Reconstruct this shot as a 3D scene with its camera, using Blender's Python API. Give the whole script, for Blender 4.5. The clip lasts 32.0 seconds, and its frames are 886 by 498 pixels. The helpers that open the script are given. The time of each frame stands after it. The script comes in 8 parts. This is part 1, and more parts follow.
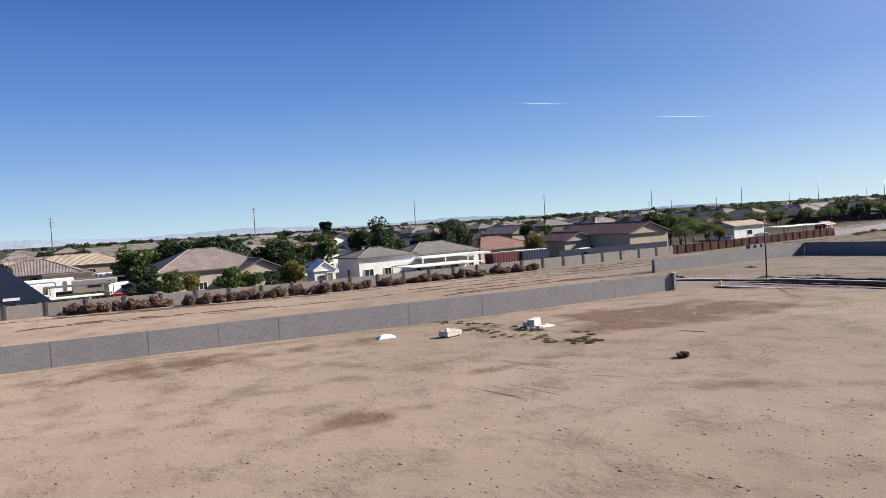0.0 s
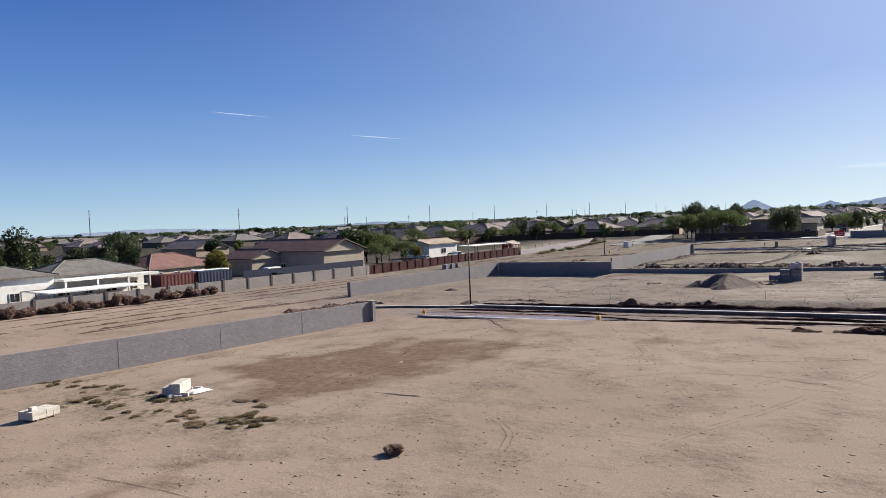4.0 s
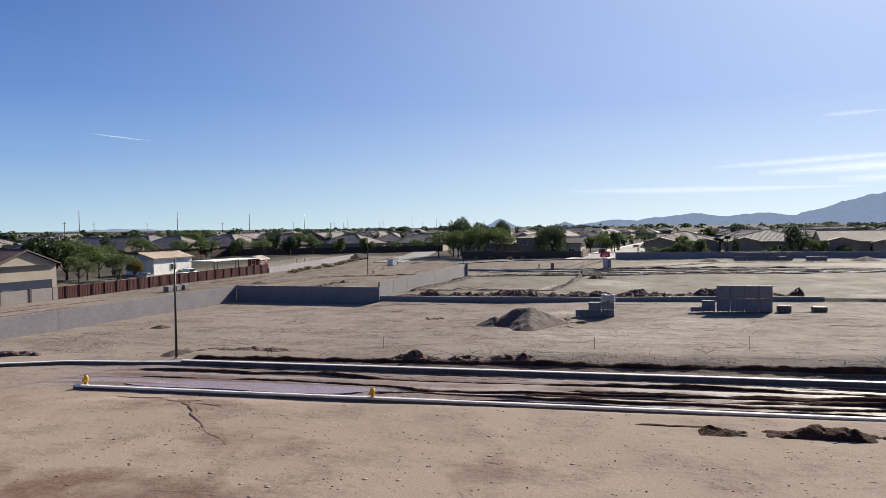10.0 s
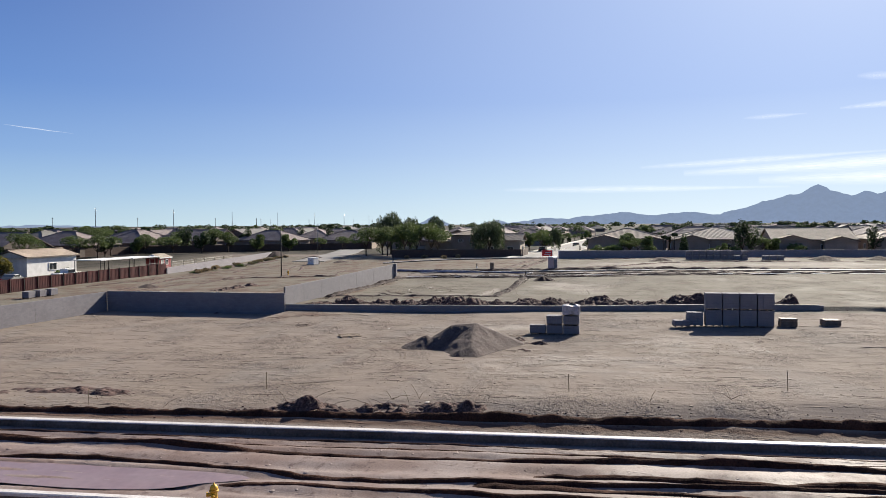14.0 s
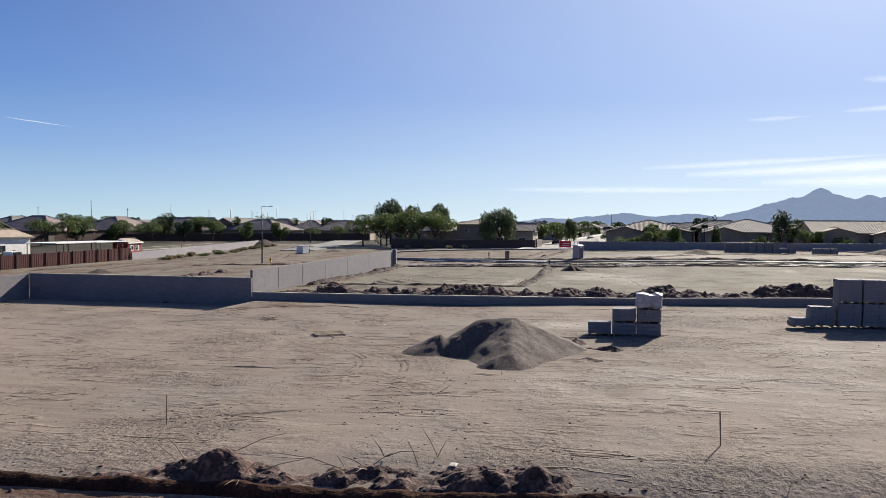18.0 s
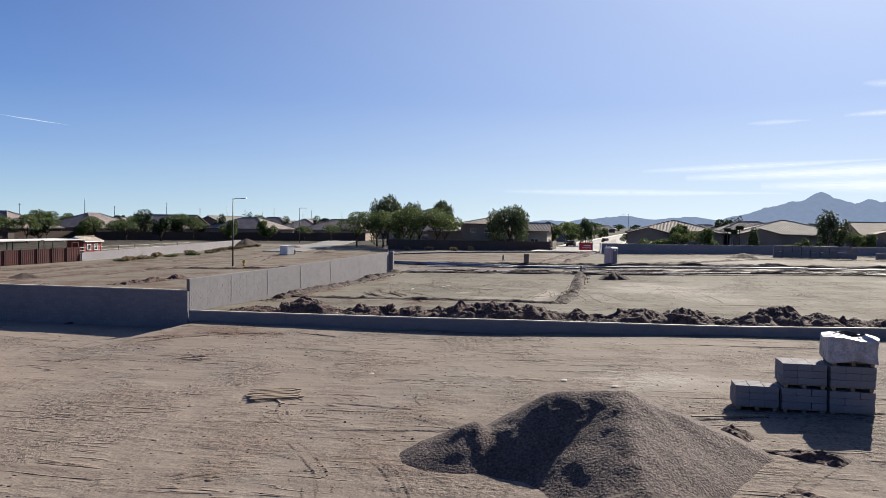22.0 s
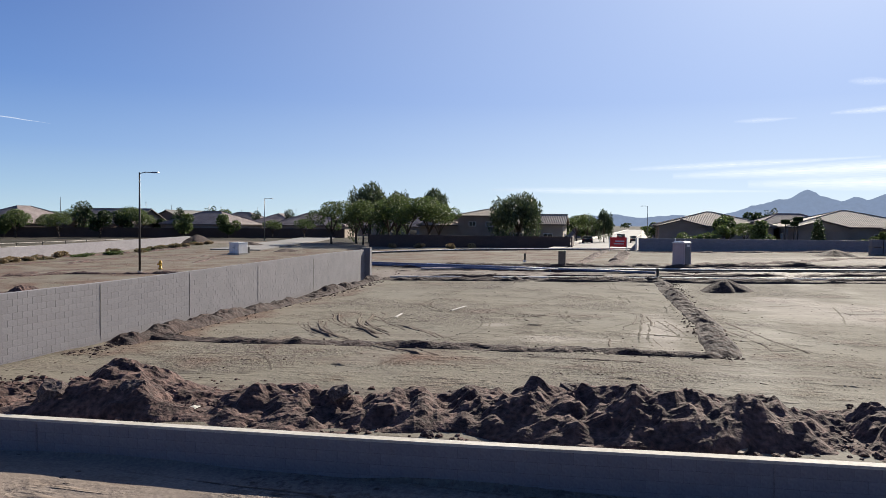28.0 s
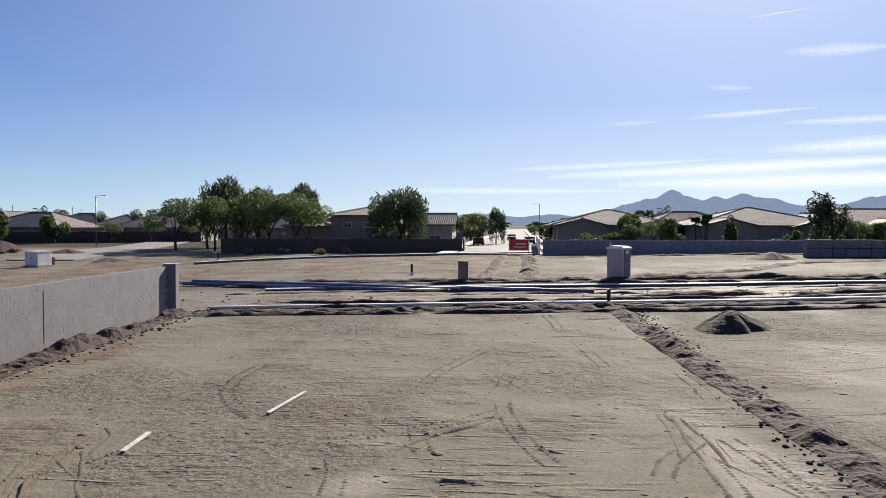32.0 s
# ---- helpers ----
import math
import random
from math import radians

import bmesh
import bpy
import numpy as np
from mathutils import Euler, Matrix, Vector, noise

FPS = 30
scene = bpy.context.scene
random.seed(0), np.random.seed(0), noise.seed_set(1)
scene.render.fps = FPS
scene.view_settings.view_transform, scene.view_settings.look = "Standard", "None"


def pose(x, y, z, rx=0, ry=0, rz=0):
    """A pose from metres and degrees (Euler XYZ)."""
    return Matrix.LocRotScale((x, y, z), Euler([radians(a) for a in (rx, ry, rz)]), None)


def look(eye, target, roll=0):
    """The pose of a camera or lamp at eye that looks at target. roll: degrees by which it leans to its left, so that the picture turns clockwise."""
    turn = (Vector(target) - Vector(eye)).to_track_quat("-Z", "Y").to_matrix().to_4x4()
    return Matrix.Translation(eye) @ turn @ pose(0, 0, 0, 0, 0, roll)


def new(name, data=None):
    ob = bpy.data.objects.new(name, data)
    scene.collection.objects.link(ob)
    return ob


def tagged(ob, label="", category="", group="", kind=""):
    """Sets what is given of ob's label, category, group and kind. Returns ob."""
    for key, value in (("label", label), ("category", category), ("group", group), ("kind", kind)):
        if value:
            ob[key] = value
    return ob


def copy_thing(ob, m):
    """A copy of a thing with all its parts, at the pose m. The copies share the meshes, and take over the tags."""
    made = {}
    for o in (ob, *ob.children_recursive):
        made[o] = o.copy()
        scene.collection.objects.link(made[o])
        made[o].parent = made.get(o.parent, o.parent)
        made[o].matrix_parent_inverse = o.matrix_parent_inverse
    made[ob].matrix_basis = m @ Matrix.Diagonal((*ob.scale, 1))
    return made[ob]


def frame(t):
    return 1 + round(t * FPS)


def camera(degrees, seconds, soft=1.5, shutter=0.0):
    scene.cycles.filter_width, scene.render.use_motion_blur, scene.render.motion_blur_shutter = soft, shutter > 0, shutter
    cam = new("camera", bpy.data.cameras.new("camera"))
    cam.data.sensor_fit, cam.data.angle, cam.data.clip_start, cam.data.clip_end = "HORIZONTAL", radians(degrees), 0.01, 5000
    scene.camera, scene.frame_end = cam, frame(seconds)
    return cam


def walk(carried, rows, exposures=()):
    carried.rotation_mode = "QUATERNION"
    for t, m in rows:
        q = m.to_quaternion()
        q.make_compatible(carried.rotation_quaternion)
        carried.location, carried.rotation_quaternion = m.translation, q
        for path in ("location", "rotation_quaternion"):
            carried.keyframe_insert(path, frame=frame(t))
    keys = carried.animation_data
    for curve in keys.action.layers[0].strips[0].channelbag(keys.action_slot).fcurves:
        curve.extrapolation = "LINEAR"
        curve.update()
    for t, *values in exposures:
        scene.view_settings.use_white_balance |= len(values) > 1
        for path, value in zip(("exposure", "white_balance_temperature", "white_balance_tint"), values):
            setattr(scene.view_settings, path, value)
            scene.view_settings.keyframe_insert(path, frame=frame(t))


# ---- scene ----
cam = camera(60.3, 32.0, 0.6)
METRES, EYE, TILT, LEAN, TURN = 145.0, 9.1, -0.98, -0.9, -29.7
ROWS = [
    (0.0, 0.0, 0.0, 0.0, -0.09, -1.15, 4.47),
    (0.5, 0.0014, 0.0149, 0.0001, -4.08, -1.27, 4.46),
    (1.0, 0.0039, 0.03, 0.0003, -8.07, -1.44, 4.38),
    (1.5, 0.0073, 0.0442, 0.0006, -11.98, -1.57, 4.23),
    (2.0, 0.0117, 0.0595, 0.0006, -13.44, -1.64, 4.14),
    (2.5, 0.0164, 0.0743, 0.0006, -14.73, -1.65, 4.15),
    (3.0, 0.0212, 0.0883, 0.001, -17.03, -1.58, 4.24),
    (3.5, 0.0264, 0.1029, 0.0012, -19.86, -1.57, 3.95),
    (4.0, 0.0323, 0.1172, 0.0013, -22.59, -1.63, 3.56),
    (4.5, 0.0389, 0.1312, 0.0013, -25.25, -1.62, 3.28),
    (6.5, 0.0726, 0.186, 0.0008, -31.56, -1.63, 3.25),
    (7.0, 0.081, 0.1992, 0.0008, -31.95, -1.61, 3.2),
    (7.5, 0.0893, 0.2124, 0.0009, -32.22, -1.6, 3.1),
    (8.0, 0.0974, 0.2256, 0.0009, -32.4, -1.57, 2.89),
    (8.5, 0.1056, 0.2388, 0.001, -32.46, -1.54, 2.63),
    (9.0, 0.1134, 0.2515, 0.0012, -33.37, -1.49, 2.35),
    (9.5, 0.1215, 0.2637, 0.0015, -36.25, -1.49, 2.15),
    (10.0, 0.1307, 0.2751, 0.0017, -40.62, -1.55, 1.98),
    (10.5, 0.1411, 0.2857, 0.0017, -42.52, -1.63, 1.82),
    (11.0, 0.152, 0.2961, 0.0017, -43.58, -1.65, 1.93),
    (11.5, 0.1624, 0.3067, 0.0019, -44.31, -1.69, 2.1),
    (12.0, 0.1731, 0.3175, 0.0021, -44.84, -1.74, 2.11),
    (12.5, 0.1839, 0.3284, 0.002, -45.2, -1.83, 1.87),
    (13.0, 0.1949, 0.3394, 0.0019, -45.42, -1.85, 1.7),
    (13.5, 0.2057, 0.3503, 0.0008, -45.56, -1.87, 1.71),
    (14.0, 0.2164, 0.3613, -0.002, -45.63, -1.88, 1.71),
    (14.5, 0.2256, 0.3709, -0.0046, -45.67, -1.9, 1.68),
    (16.5, 0.2679, 0.4192, -0.0118, -45.71, -1.98, 1.31),
    (17.0, 0.2784, 0.4308, -0.015, -45.68, -1.93, 1.2),
    (17.5, 0.289, 0.4424, -0.0181, -45.67, -1.93, 1.04),
    (18.0, 0.2995, 0.454, -0.0199, -45.62, -1.94, 0.96),
    (18.5, 0.3102, 0.4657, -0.0208, -45.6, -1.93, 0.8),
    (19.0, 0.3208, 0.4774, -0.0206, -45.59, -1.91, 0.81),
    (19.5, 0.3312, 0.489, -0.0202, -45.61, -1.91, 0.8),
    (20.0, 0.3418, 0.5005, -0.0201, -45.62, -1.91, 0.78),
    (20.5, 0.3515, 0.5112, -0.0202, -45.65, -1.89, 0.74),
    (21.0, 0.3627, 0.5235, -0.0204, -45.68, -1.88, 0.72),
    (21.5, 0.3733, 0.5349, -0.0218, -45.7, -1.87, 0.61),
    (22.0, 0.3839, 0.5463, -0.0237, -45.74, -1.82, 0.55),
    (22.5, 0.3946, 0.5581, -0.0256, -45.82, -1.84, 0.58),
    (23.0, 0.4046, 0.5691, -0.0272, -45.88, -1.84, 0.64),
    (23.5, 0.4161, 0.5816, -0.0288, -45.93, -1.9, 0.55),
    (24.0, 0.4267, 0.5931, -0.0304, -45.96, -1.91, 0.43),
    (24.5, 0.4375, 0.6046, -0.0319, -46.02, -1.9, 0.4),
    (26.5, 0.482, 0.6505, -0.0312, -46.21, -1.88, 0.6),
    (27.0, 0.4934, 0.6623, -0.0314, -46.28, -1.9, 0.66),
    (27.5, 0.5045, 0.6741, -0.0315, -46.37, -1.94, 0.7),
    (28.0, 0.5157, 0.6858, -0.0317, -46.75, -1.9, 0.71),
    (28.5, 0.5263, 0.6964, -0.0316, -47.7, -1.86, 0.61),
    (29.0, 0.5386, 0.7081, -0.0315, -49.55, -1.89, 0.69),
    (29.5, 0.5505, 0.7183, -0.0315, -51.64, -1.9, 0.57),
    (30.0, 0.563, 0.7277, -0.0314, -53.38, -1.88, 0.55),
    (30.5, 0.5758, 0.7367, -0.0313, -54.27, -1.93, 0.71),
    (31.0, 0.5886, 0.7455, -0.0312, -54.9, -1.95, 0.87),
    (31.5, 0.6015, 0.7545, -0.0313, -55.33, -2.01, 0.96),
    (32.0, 0.6146, 0.7638, -0.0315, -55.64, -2.03, 1.12),
]
walk(cam, [(t, pose(0, 0, EYE, TILT, LEAN, TURN) @ pose(METRES * x, METRES * y, METRES * z, 90 + pitch, roll, yaw)) for t, x, y, z, yaw, pitch, roll in ROWS], exposures=((0.0, 1.36), (1.0, 1.34), (2.0, 1.29), (4.0, 1.25), (32.0, 1.25)))

# ---- world, sun ----
SUN_ELEV, SUN_HEAD = 29.5, -107.0      # degrees; heading counted left from +y
sun_dir = Vector((-math.sin(radians(SUN_HEAD)) * math.cos(radians(SUN_ELEV)), math.cos(radians(SUN_HEAD)) * math.cos(radians(SUN_ELEV)), math.sin(radians(SUN_ELEV))))
world = bpy.data.worlds.new("sky")
scene.world = world
world.use_nodes = True
wn, wl = world.node_tree.nodes, world.node_tree.links
sky = wn.new("ShaderNodeTexSky")
sky.sky_type, sky.sun_disc = "NISHITA", False
sky.sun_elevation, sky.sun_rotation = radians(SUN_ELEV), radians(-SUN_HEAD)
sky.altitude, sky.air_density, sky.dust_density, sky.ozone_density = 350, 1.0, 0.1, 3.0


def wmath(op, a, b_=0.0, clamp=False):
    m = wn.new("ShaderNodeMath")
    m.operation, m.use_clamp = op, clamp
    for k_, s in enumerate((a, b_)):
        if hasattr(s, "links"):
            wl.new(s, m.inputs[k_])
        else:
            m.inputs[k_].default_value = s
    return m.outputs["Value"]


def wmix(fac, a, b_):
    m = wn.new("ShaderNodeMix")
    m.data_type = "RGBA"
    for key, s in (("Factor", fac), ("A", a), ("B", b_)):
        if hasattr(s, "links"):
            wl.new(s, m.inputs[key])
        else:
            m.inputs[key].default_value = (*s, 1) if isinstance(s, tuple) else s
    return m.outputs["Result"]


# clear desert air: deep blue overhead, pale towards the horizon and the sun
wtc, wsep, wdot = wn.new("ShaderNodeTexCoord"), wn.new("ShaderNodeSeparateXYZ"), wn.new("ShaderNodeVectorMath")
wl.new(wtc.outputs["Generated"], wsep.inputs["Vector"])
wdot.operation = "DOT_PRODUCT"
wl.new(wtc.outputs["Generated"], wdot.inputs[0])
wdot.inputs[1].default_value = sun_dir
ramp = wn.new("ShaderNodeValToRGB")
for pos, c in ((0.0, (0.35, 0.475, 0.55)), (0.04, (0.25, 0.385, 0.535)), (0.09, (0.158, 0.28, 0.505)), (0.17, (0.082, 0.182, 0.43)), (0.28, (0.037, 0.106, 0.325)), (1.0, (0.01, 0.035, 0.13))):
    e = ramp.color_ramp.elements.new(pos) if pos not in (0.0, 1.0) else ramp.color_ramp.elements[0 if pos == 0.0 else -1]
    e.position, e.color = pos, (*c, 1)
wl.new(wsep.outputs["Z"], ramp.inputs["Fac"])
halo = wmath("POWER", wmath("MAXIMUM", wdot.outputs["Value"], 0.0), 3.5)
glow = wmath("POWER", wmath("MAXIMUM", wdot.outputs["Value"], 0.0), 40.0)
warm = wmix(wmath("MULTIPLY", wsep.outputs["Z"], 6.5, True), (0.76, 0.83, 0.86), (0.43, 0.53, 0.76))
air = wmix(wmath("MULTIPLY", halo, 0.86), ramp.outputs["Color"], warm)
air = wmix(wmath("MULTIPLY", glow, 0.45), air, (0.86, 0.84, 0.82))
thin = wn.new("ShaderNodeMix")
thin.data_type, thin.blend_type = "RGBA", "MULTIPLY"
thin.inputs["Factor"].default_value = 1.0
wl.new(sky.outputs["Color"], thin.inputs["A"])
thin.inputs["B"].default_value = (0.042, 0.042, 0.042, 1)
wl.new(wmix(0.93, thin.outputs["Result"], air), wn["Background"].inputs["Color"])
wn["Background"].inputs["Strength"].default_value = 0.62
lamp = bpy.data.lights.new("sun", "SUN")
lamp.energy, lamp.angle, lamp.color = 5.0, radians(0.55), (1.0, 0.92, 0.79)
sun = new("sun", lamp)
sun.matrix_world = look((0, 0, 60), Vector((0, 0, 60)) - sun_dir)


# ---- materials ----
def material(name, color, rough=0.8, metal=0.0, color2=None, scale=3.0, fine=30.0, fine_amt=0.25, bump=0.0, bump_scale=None, spec=0.3, rand=0.0):
    """Plain surface with two scales of variation and a fine relief."""
    m = bpy.data.materials.new(name)
    m.use_nodes = True
    n, l = m.node_tree.nodes, m.node_tree.links
    b = n["Principled BSDF"]
    b.inputs["Roughness"].default_value, b.inputs["Metallic"].default_value = rough, metal
    b.inputs["Specular IOR Level"].default_value = spec
    tc = n.new("ShaderNodeTexCoord")
    big, small = n.new("ShaderNodeTexNoise"), n.new("ShaderNodeTexNoise")
    big.inputs["Scale"].default_value, big.inputs["Detail"].default_value = scale, 5
    small.inputs["Scale"].default_value, small.inputs["Detail"].default_value = fine, 3
    for t in (big, small):
        l.new(tc.outputs["Object"], t.inputs["Vector"])
    mix = n.new("ShaderNodeMix")
    mix.data_type = "RGBA"
    ramp = n.new("ShaderNodeMapRange")
    ramp.inputs["From Min"].default_value, ramp.inputs["From Max"].default_value = 0.35, 0.65
    l.new(big.outputs["Fac"], ramp.inputs["Value"])
    l.new(ramp.outputs["Result"], mix.inputs["Factor"])
    c2 = color2 or tuple(c * 0.72 for c in color)
    mix.inputs["A"].default_value, mix.inputs["B"].default_value = (*color, 1), (*c2, 1)
    val = n.new("ShaderNodeMapRange")
    val.inputs["From Min"].default_value, val.inputs["From Max"].default_value = 0.3, 0.7
    val.inputs["To Min"].default_value, val.inputs["To Max"].default_value = 1 - fine_amt, 1 + fine_amt
    l.new(small.outputs["Fac"], val.inputs["Value"])
    mul = n.new("ShaderNodeMix")
    mul.data_type, mul.blend_type = "RGBA", "MULTIPLY"
    mul.inputs["Factor"].default_value = 1
    l.new(mix.outputs["Result"], mul.inputs["A"])
    l.new(val.outputs["Result"], mul.inputs["B"])
    out = mul.outputs["Result"]
    if rand:
        info, mr, mm = n.new("ShaderNodeObjectInfo"), n.new("ShaderNodeMapRange"), n.new("ShaderNodeMix")
        mr.inputs["To Min"].default_value, mr.inputs["To Max"].default_value = 1 - rand, 1 + rand
        l.new(info.outputs["Random"], mr.inputs["Value"])
        mm.data_type, mm.blend_type = "RGBA", "MULTIPLY"
        mm.inputs["Factor"].default_value = 1
        l.new(out, mm.inputs["A"])
        l.new(mr.outputs["Result"], mm.inputs["B"])
        out = mm.outputs["Result"]
    l.new(out, b.inputs["Base Color"])
    if bump:
        bp = n.new("ShaderNodeBump")
        bp.inputs["Strength"].default_value, bp.inputs["Distance"].default_value = bump, 0.05
        bn = small
        if bump_scale:
            bn = n.new("ShaderNodeTexNoise")
            bn.inputs["Scale"].default_value, bn.inputs["Detail"].default_value = bump_scale, 6
            l.new(tc.outputs["Object"], bn.inputs["Vector"])
        l.new(bn.outputs["Fac"], bp.inputs["Height"])
        l.new(bp.outputs["Normal"], b.inputs["Normal"])
    return m


def blockwork(name, color, mortar, bw=0.4, bh=0.2, vertical=True):
    """Concrete blockwork seen from afar: courses and head joints with a shallow relief."""
    m = material(name, color, 0.9, color2=tuple(c * 0.9 for c in color), scale=0.35, fine=9, fine_amt=0.1)
    n, l = m.node_tree.nodes, m.node_tree.links
    b = n["Principled BSDF"]
    old = b.inputs["Base Color"].links[0].from_socket
    tc, sep, add, comb = n.new("ShaderNodeTexCoord"), n.new("ShaderNodeSeparateXYZ"), n.new("ShaderNodeMath"), n.new("ShaderNodeCombineXYZ")
    l.new(tc.outputs["Object"], sep.inputs["Vector"])
    l.new(sep.outputs["X"], add.inputs[0])
    l.new(sep.outputs["Y"], add.inputs[1])
    l.new(add.outputs["Value"], comb.inputs["X"])
    l.new(sep.outputs["Z"], comb.inputs["Y"])
    br = n.new("ShaderNodeTexBrick")
    br.inputs["Scale"].default_value = 1.0
    br.inputs["Brick Width"].default_value, br.inputs["Row Height"].default_value = bw, bh
    br.inputs["Mortar Size"].default_value, br.inputs["Mortar Smooth"].default_value = 0.012, 0.3
    br.inputs["Color1"].default_value, br.inputs["Color2"].default_value = (1, 1, 1, 1), (0.86, 0.86, 0.86, 1)
    br.inputs["Mortar"].default_value = (mortar, mortar, mortar, 1)
    l.new(comb.outputs["Vector"], br.inputs["Vector"])
    mul = n.new("ShaderNodeMix")
    mul.data_type, mul.blend_type = "RGBA", "MULTIPLY"
    mul.inputs["Factor"].default_value = 1
    l.new(old, mul.inputs["A"])
    l.new(br.outputs["Color"], mul.inputs["B"])
    l.new(mul.outputs["Result"], b.inputs["Base Color"])
    bp = n.new("ShaderNodeBump")
    bp.inputs["Strength"].default_value, bp.inputs["Distance"].default_value, bp.invert = 0.6, 0.01, True
    l.new(br.outputs["Fac"], bp.inputs["Height"])
    l.new(bp.outputs["Normal"], b.inputs["Normal"])
    return m


def tiled_roof(name, color, color2, rib=0.3):
    """Barrel tiles: ribs down the slope, courses across, patchy colour."""
    m = material(name, color, 0.85, color2=color2, scale=0.5, fine=6, fine_amt=0.3)
    n, l = m.node_tree.nodes, m.node_tree.links
    b = n["Principled BSDF"]
    uv, wave, row, add, bp = n.new("ShaderNodeUVMap"), n.new("ShaderNodeTexWave"), n.new("ShaderNodeTexWave"), n.new("ShaderNodeMath"), n.new("ShaderNodeBump")
    wave.bands_direction, row.bands_direction, row.wave_profile = "X", "Y", "SAW"
    wave.inputs["Scale"].default_value, row.inputs["Scale"].default_value = 0.314 / rib, 0.314 / 0.4
    l.new(uv.outputs["UV"], wave.inputs["Vector"])
    l.new(uv.outputs["UV"], row.inputs["Vector"])
    l.new(wave.outputs["Fac"], add.inputs[0])
    l.new(row.outputs["Fac"], add.inputs[1])
    bp.inputs["Strength"].default_value, bp.inputs["Distance"].default_value = 0.9, 0.06
    l.new(add.outputs["Value"], bp.inputs["Height"])
    l.new(bp.outputs["Normal"], b.inputs["Normal"])
    return m


def leaf_material(name, color, color2):
    m = bpy.data.materials.new(name)
    m.use_nodes = True
    n, l = m.node_tree.nodes, m.node_tree.links
    b = n["Principled BSDF"]
    b.inputs["Roughness"].default_value, b.inputs["Specular IOR Level"].default_value = 0.6, 0.25
    geo, mix = n.new("ShaderNodeNewGeometry"), n.new("ShaderNodeMix")
    mix.data_type = "RGBA"
    mix.inputs["A"].default_value, mix.inputs["B"].default_value = (*color, 1), (*color2, 1)
    l.new(geo.outputs["Random Per Island"], mix.inputs["Factor"])
    l.new(mix.outputs["Result"], b.inputs["Base Color"])
    tr, ms = n.new("ShaderNodeBsdfTranslucent"), n.new("ShaderNodeMixShader")
    l.new(mix.outputs["Result"], tr.inputs["Color"])
    ms.inputs["Fac"].default_value = 0.35
    l.new(b.outputs["BSDF"], ms.inputs[1])
    l.new(tr.outputs["BSDF"], ms.inputs[2])
    l.new(ms.outputs["Shader"], n["Material Output"].inputs["Surface"])
    return m


M_SOIL = material("dug_soil", (0.092, 0.053, 0.044), 0.95, color2=(0.036, 0.02, 0.018), scale=2.5, fine=9, fine_amt=0.65, bump=1.0)
M_DAMP = material("damp_soil", (0.046, 0.027, 0.023), 0.95, color2=(0.022, 0.013, 0.012), scale=2.5, fine=9, fine_amt=0.6, bump=1.0)
M_MUD = material("red_mud", (0.0542, 0.0268, 0.0185), 0.95, color2=(0.0255, 0.0127, 0.00952), scale=0.8, fine=12, fine_amt=0.35, bump=0.8, spec=0.05)
M_GRAVEL = material("sand_pile", (0.0782, 0.0561, 0.051), 0.95, color2=(0.0561, 0.0399, 0.0365), scale=1.5, fine=16, fine_amt=0.6, bump=1.0)
M_CONC = material("concrete", (0.374, 0.349, 0.31), 0.85, color2=(0.288, 0.266, 0.23), scale=0.7, fine=10, fine_amt=0.15, bump=0.15)
# kerb in two tones: pale sunlit top, face darkened for shade and mud
M_KERBTOP = material("lit_kerb_concrete", (0.5, 0.475, 0.465), 0.6, color2=(0.4, 0.375, 0.36), scale=0.7, fine=10, fine_amt=0.15, bump=0.15)
M_KERB = material("shaded_muddy_kerb", (0.128, 0.105, 0.0859), 0.95, color2=(0.0765, 0.0574, 0.0446), scale=0.8, fine=10, fine_amt=0.25, bump=0.3, spec=0.1)
M_CMU = blockwork("grey_blockwork", (0.185, 0.174, 0.187), 0.85)
M_BLOCK = material("concrete_block", (0.177, 0.167, 0.178), 0.92, color2=(0.152, 0.145, 0.155), scale=1.5, fine=22, fine_amt=0.12, bump=0.2, rand=0.045)
M_PALE = material("pale_block", (0.434, 0.406, 0.371), 0.9, color2=(0.35, 0.322, 0.294), scale=1.5, fine=22, fine_amt=0.12, bump=0.2, rand=0.08)
M_MORTAR = material("mortar", (0.149, 0.136, 0.133), 0.95, scale=3, fine=40)
M_PANEL = blockwork("fence_panel", (0.241, 0.218, 0.207), 0.8, 0.4, 0.2)
M_PILLAR = material("pillar_block", (0.0829, 0.0688, 0.0638), 0.9, scale=2, fine=20)
M_FARWALL = blockwork("dark_blockwork", (0.231, 0.216, 0.233), 0.85)
M_BROWNWALL = blockwork("brown_blockwork", (0.0872, 0.0587, 0.0485), 0.85)
M_RED = material("red_metal", (0.0829, 0.0166, 0.0153), 0.7, color2=(0.0542, 0.0127, 0.0127), scale=0.8, fine=8)
M_STEEL = material("galvanised", (0.217, 0.217, 0.217), 0.45, 0.7, scale=3, fine=25, fine_amt=0.12)
M_DARKSTEEL = material("dark_steel", (0.0446, 0.0415, 0.0382), 0.5, 0.4, scale=3, fine=25, fine_amt=0.15)
M_WHITE = material("white_paint", (0.663, 0.654, 0.637), 0.5, color2=(0.561, 0.552, 0.535), scale=1.2, fine=10, fine_amt=0.08)
M_CREAM = material("cream_stucco", (0.336, 0.292, 0.234), 0.9, color2=(0.292, 0.249, 0.2), scale=0.5, fine=14, fine_amt=0.1, bump=0.2)
M_TAN = material("tan_stucco", (0.3, 0.238, 0.195), 0.9, color2=(0.25, 0.198, 0.16), scale=0.5, fine=14, fine_amt=0.1, bump=0.2)
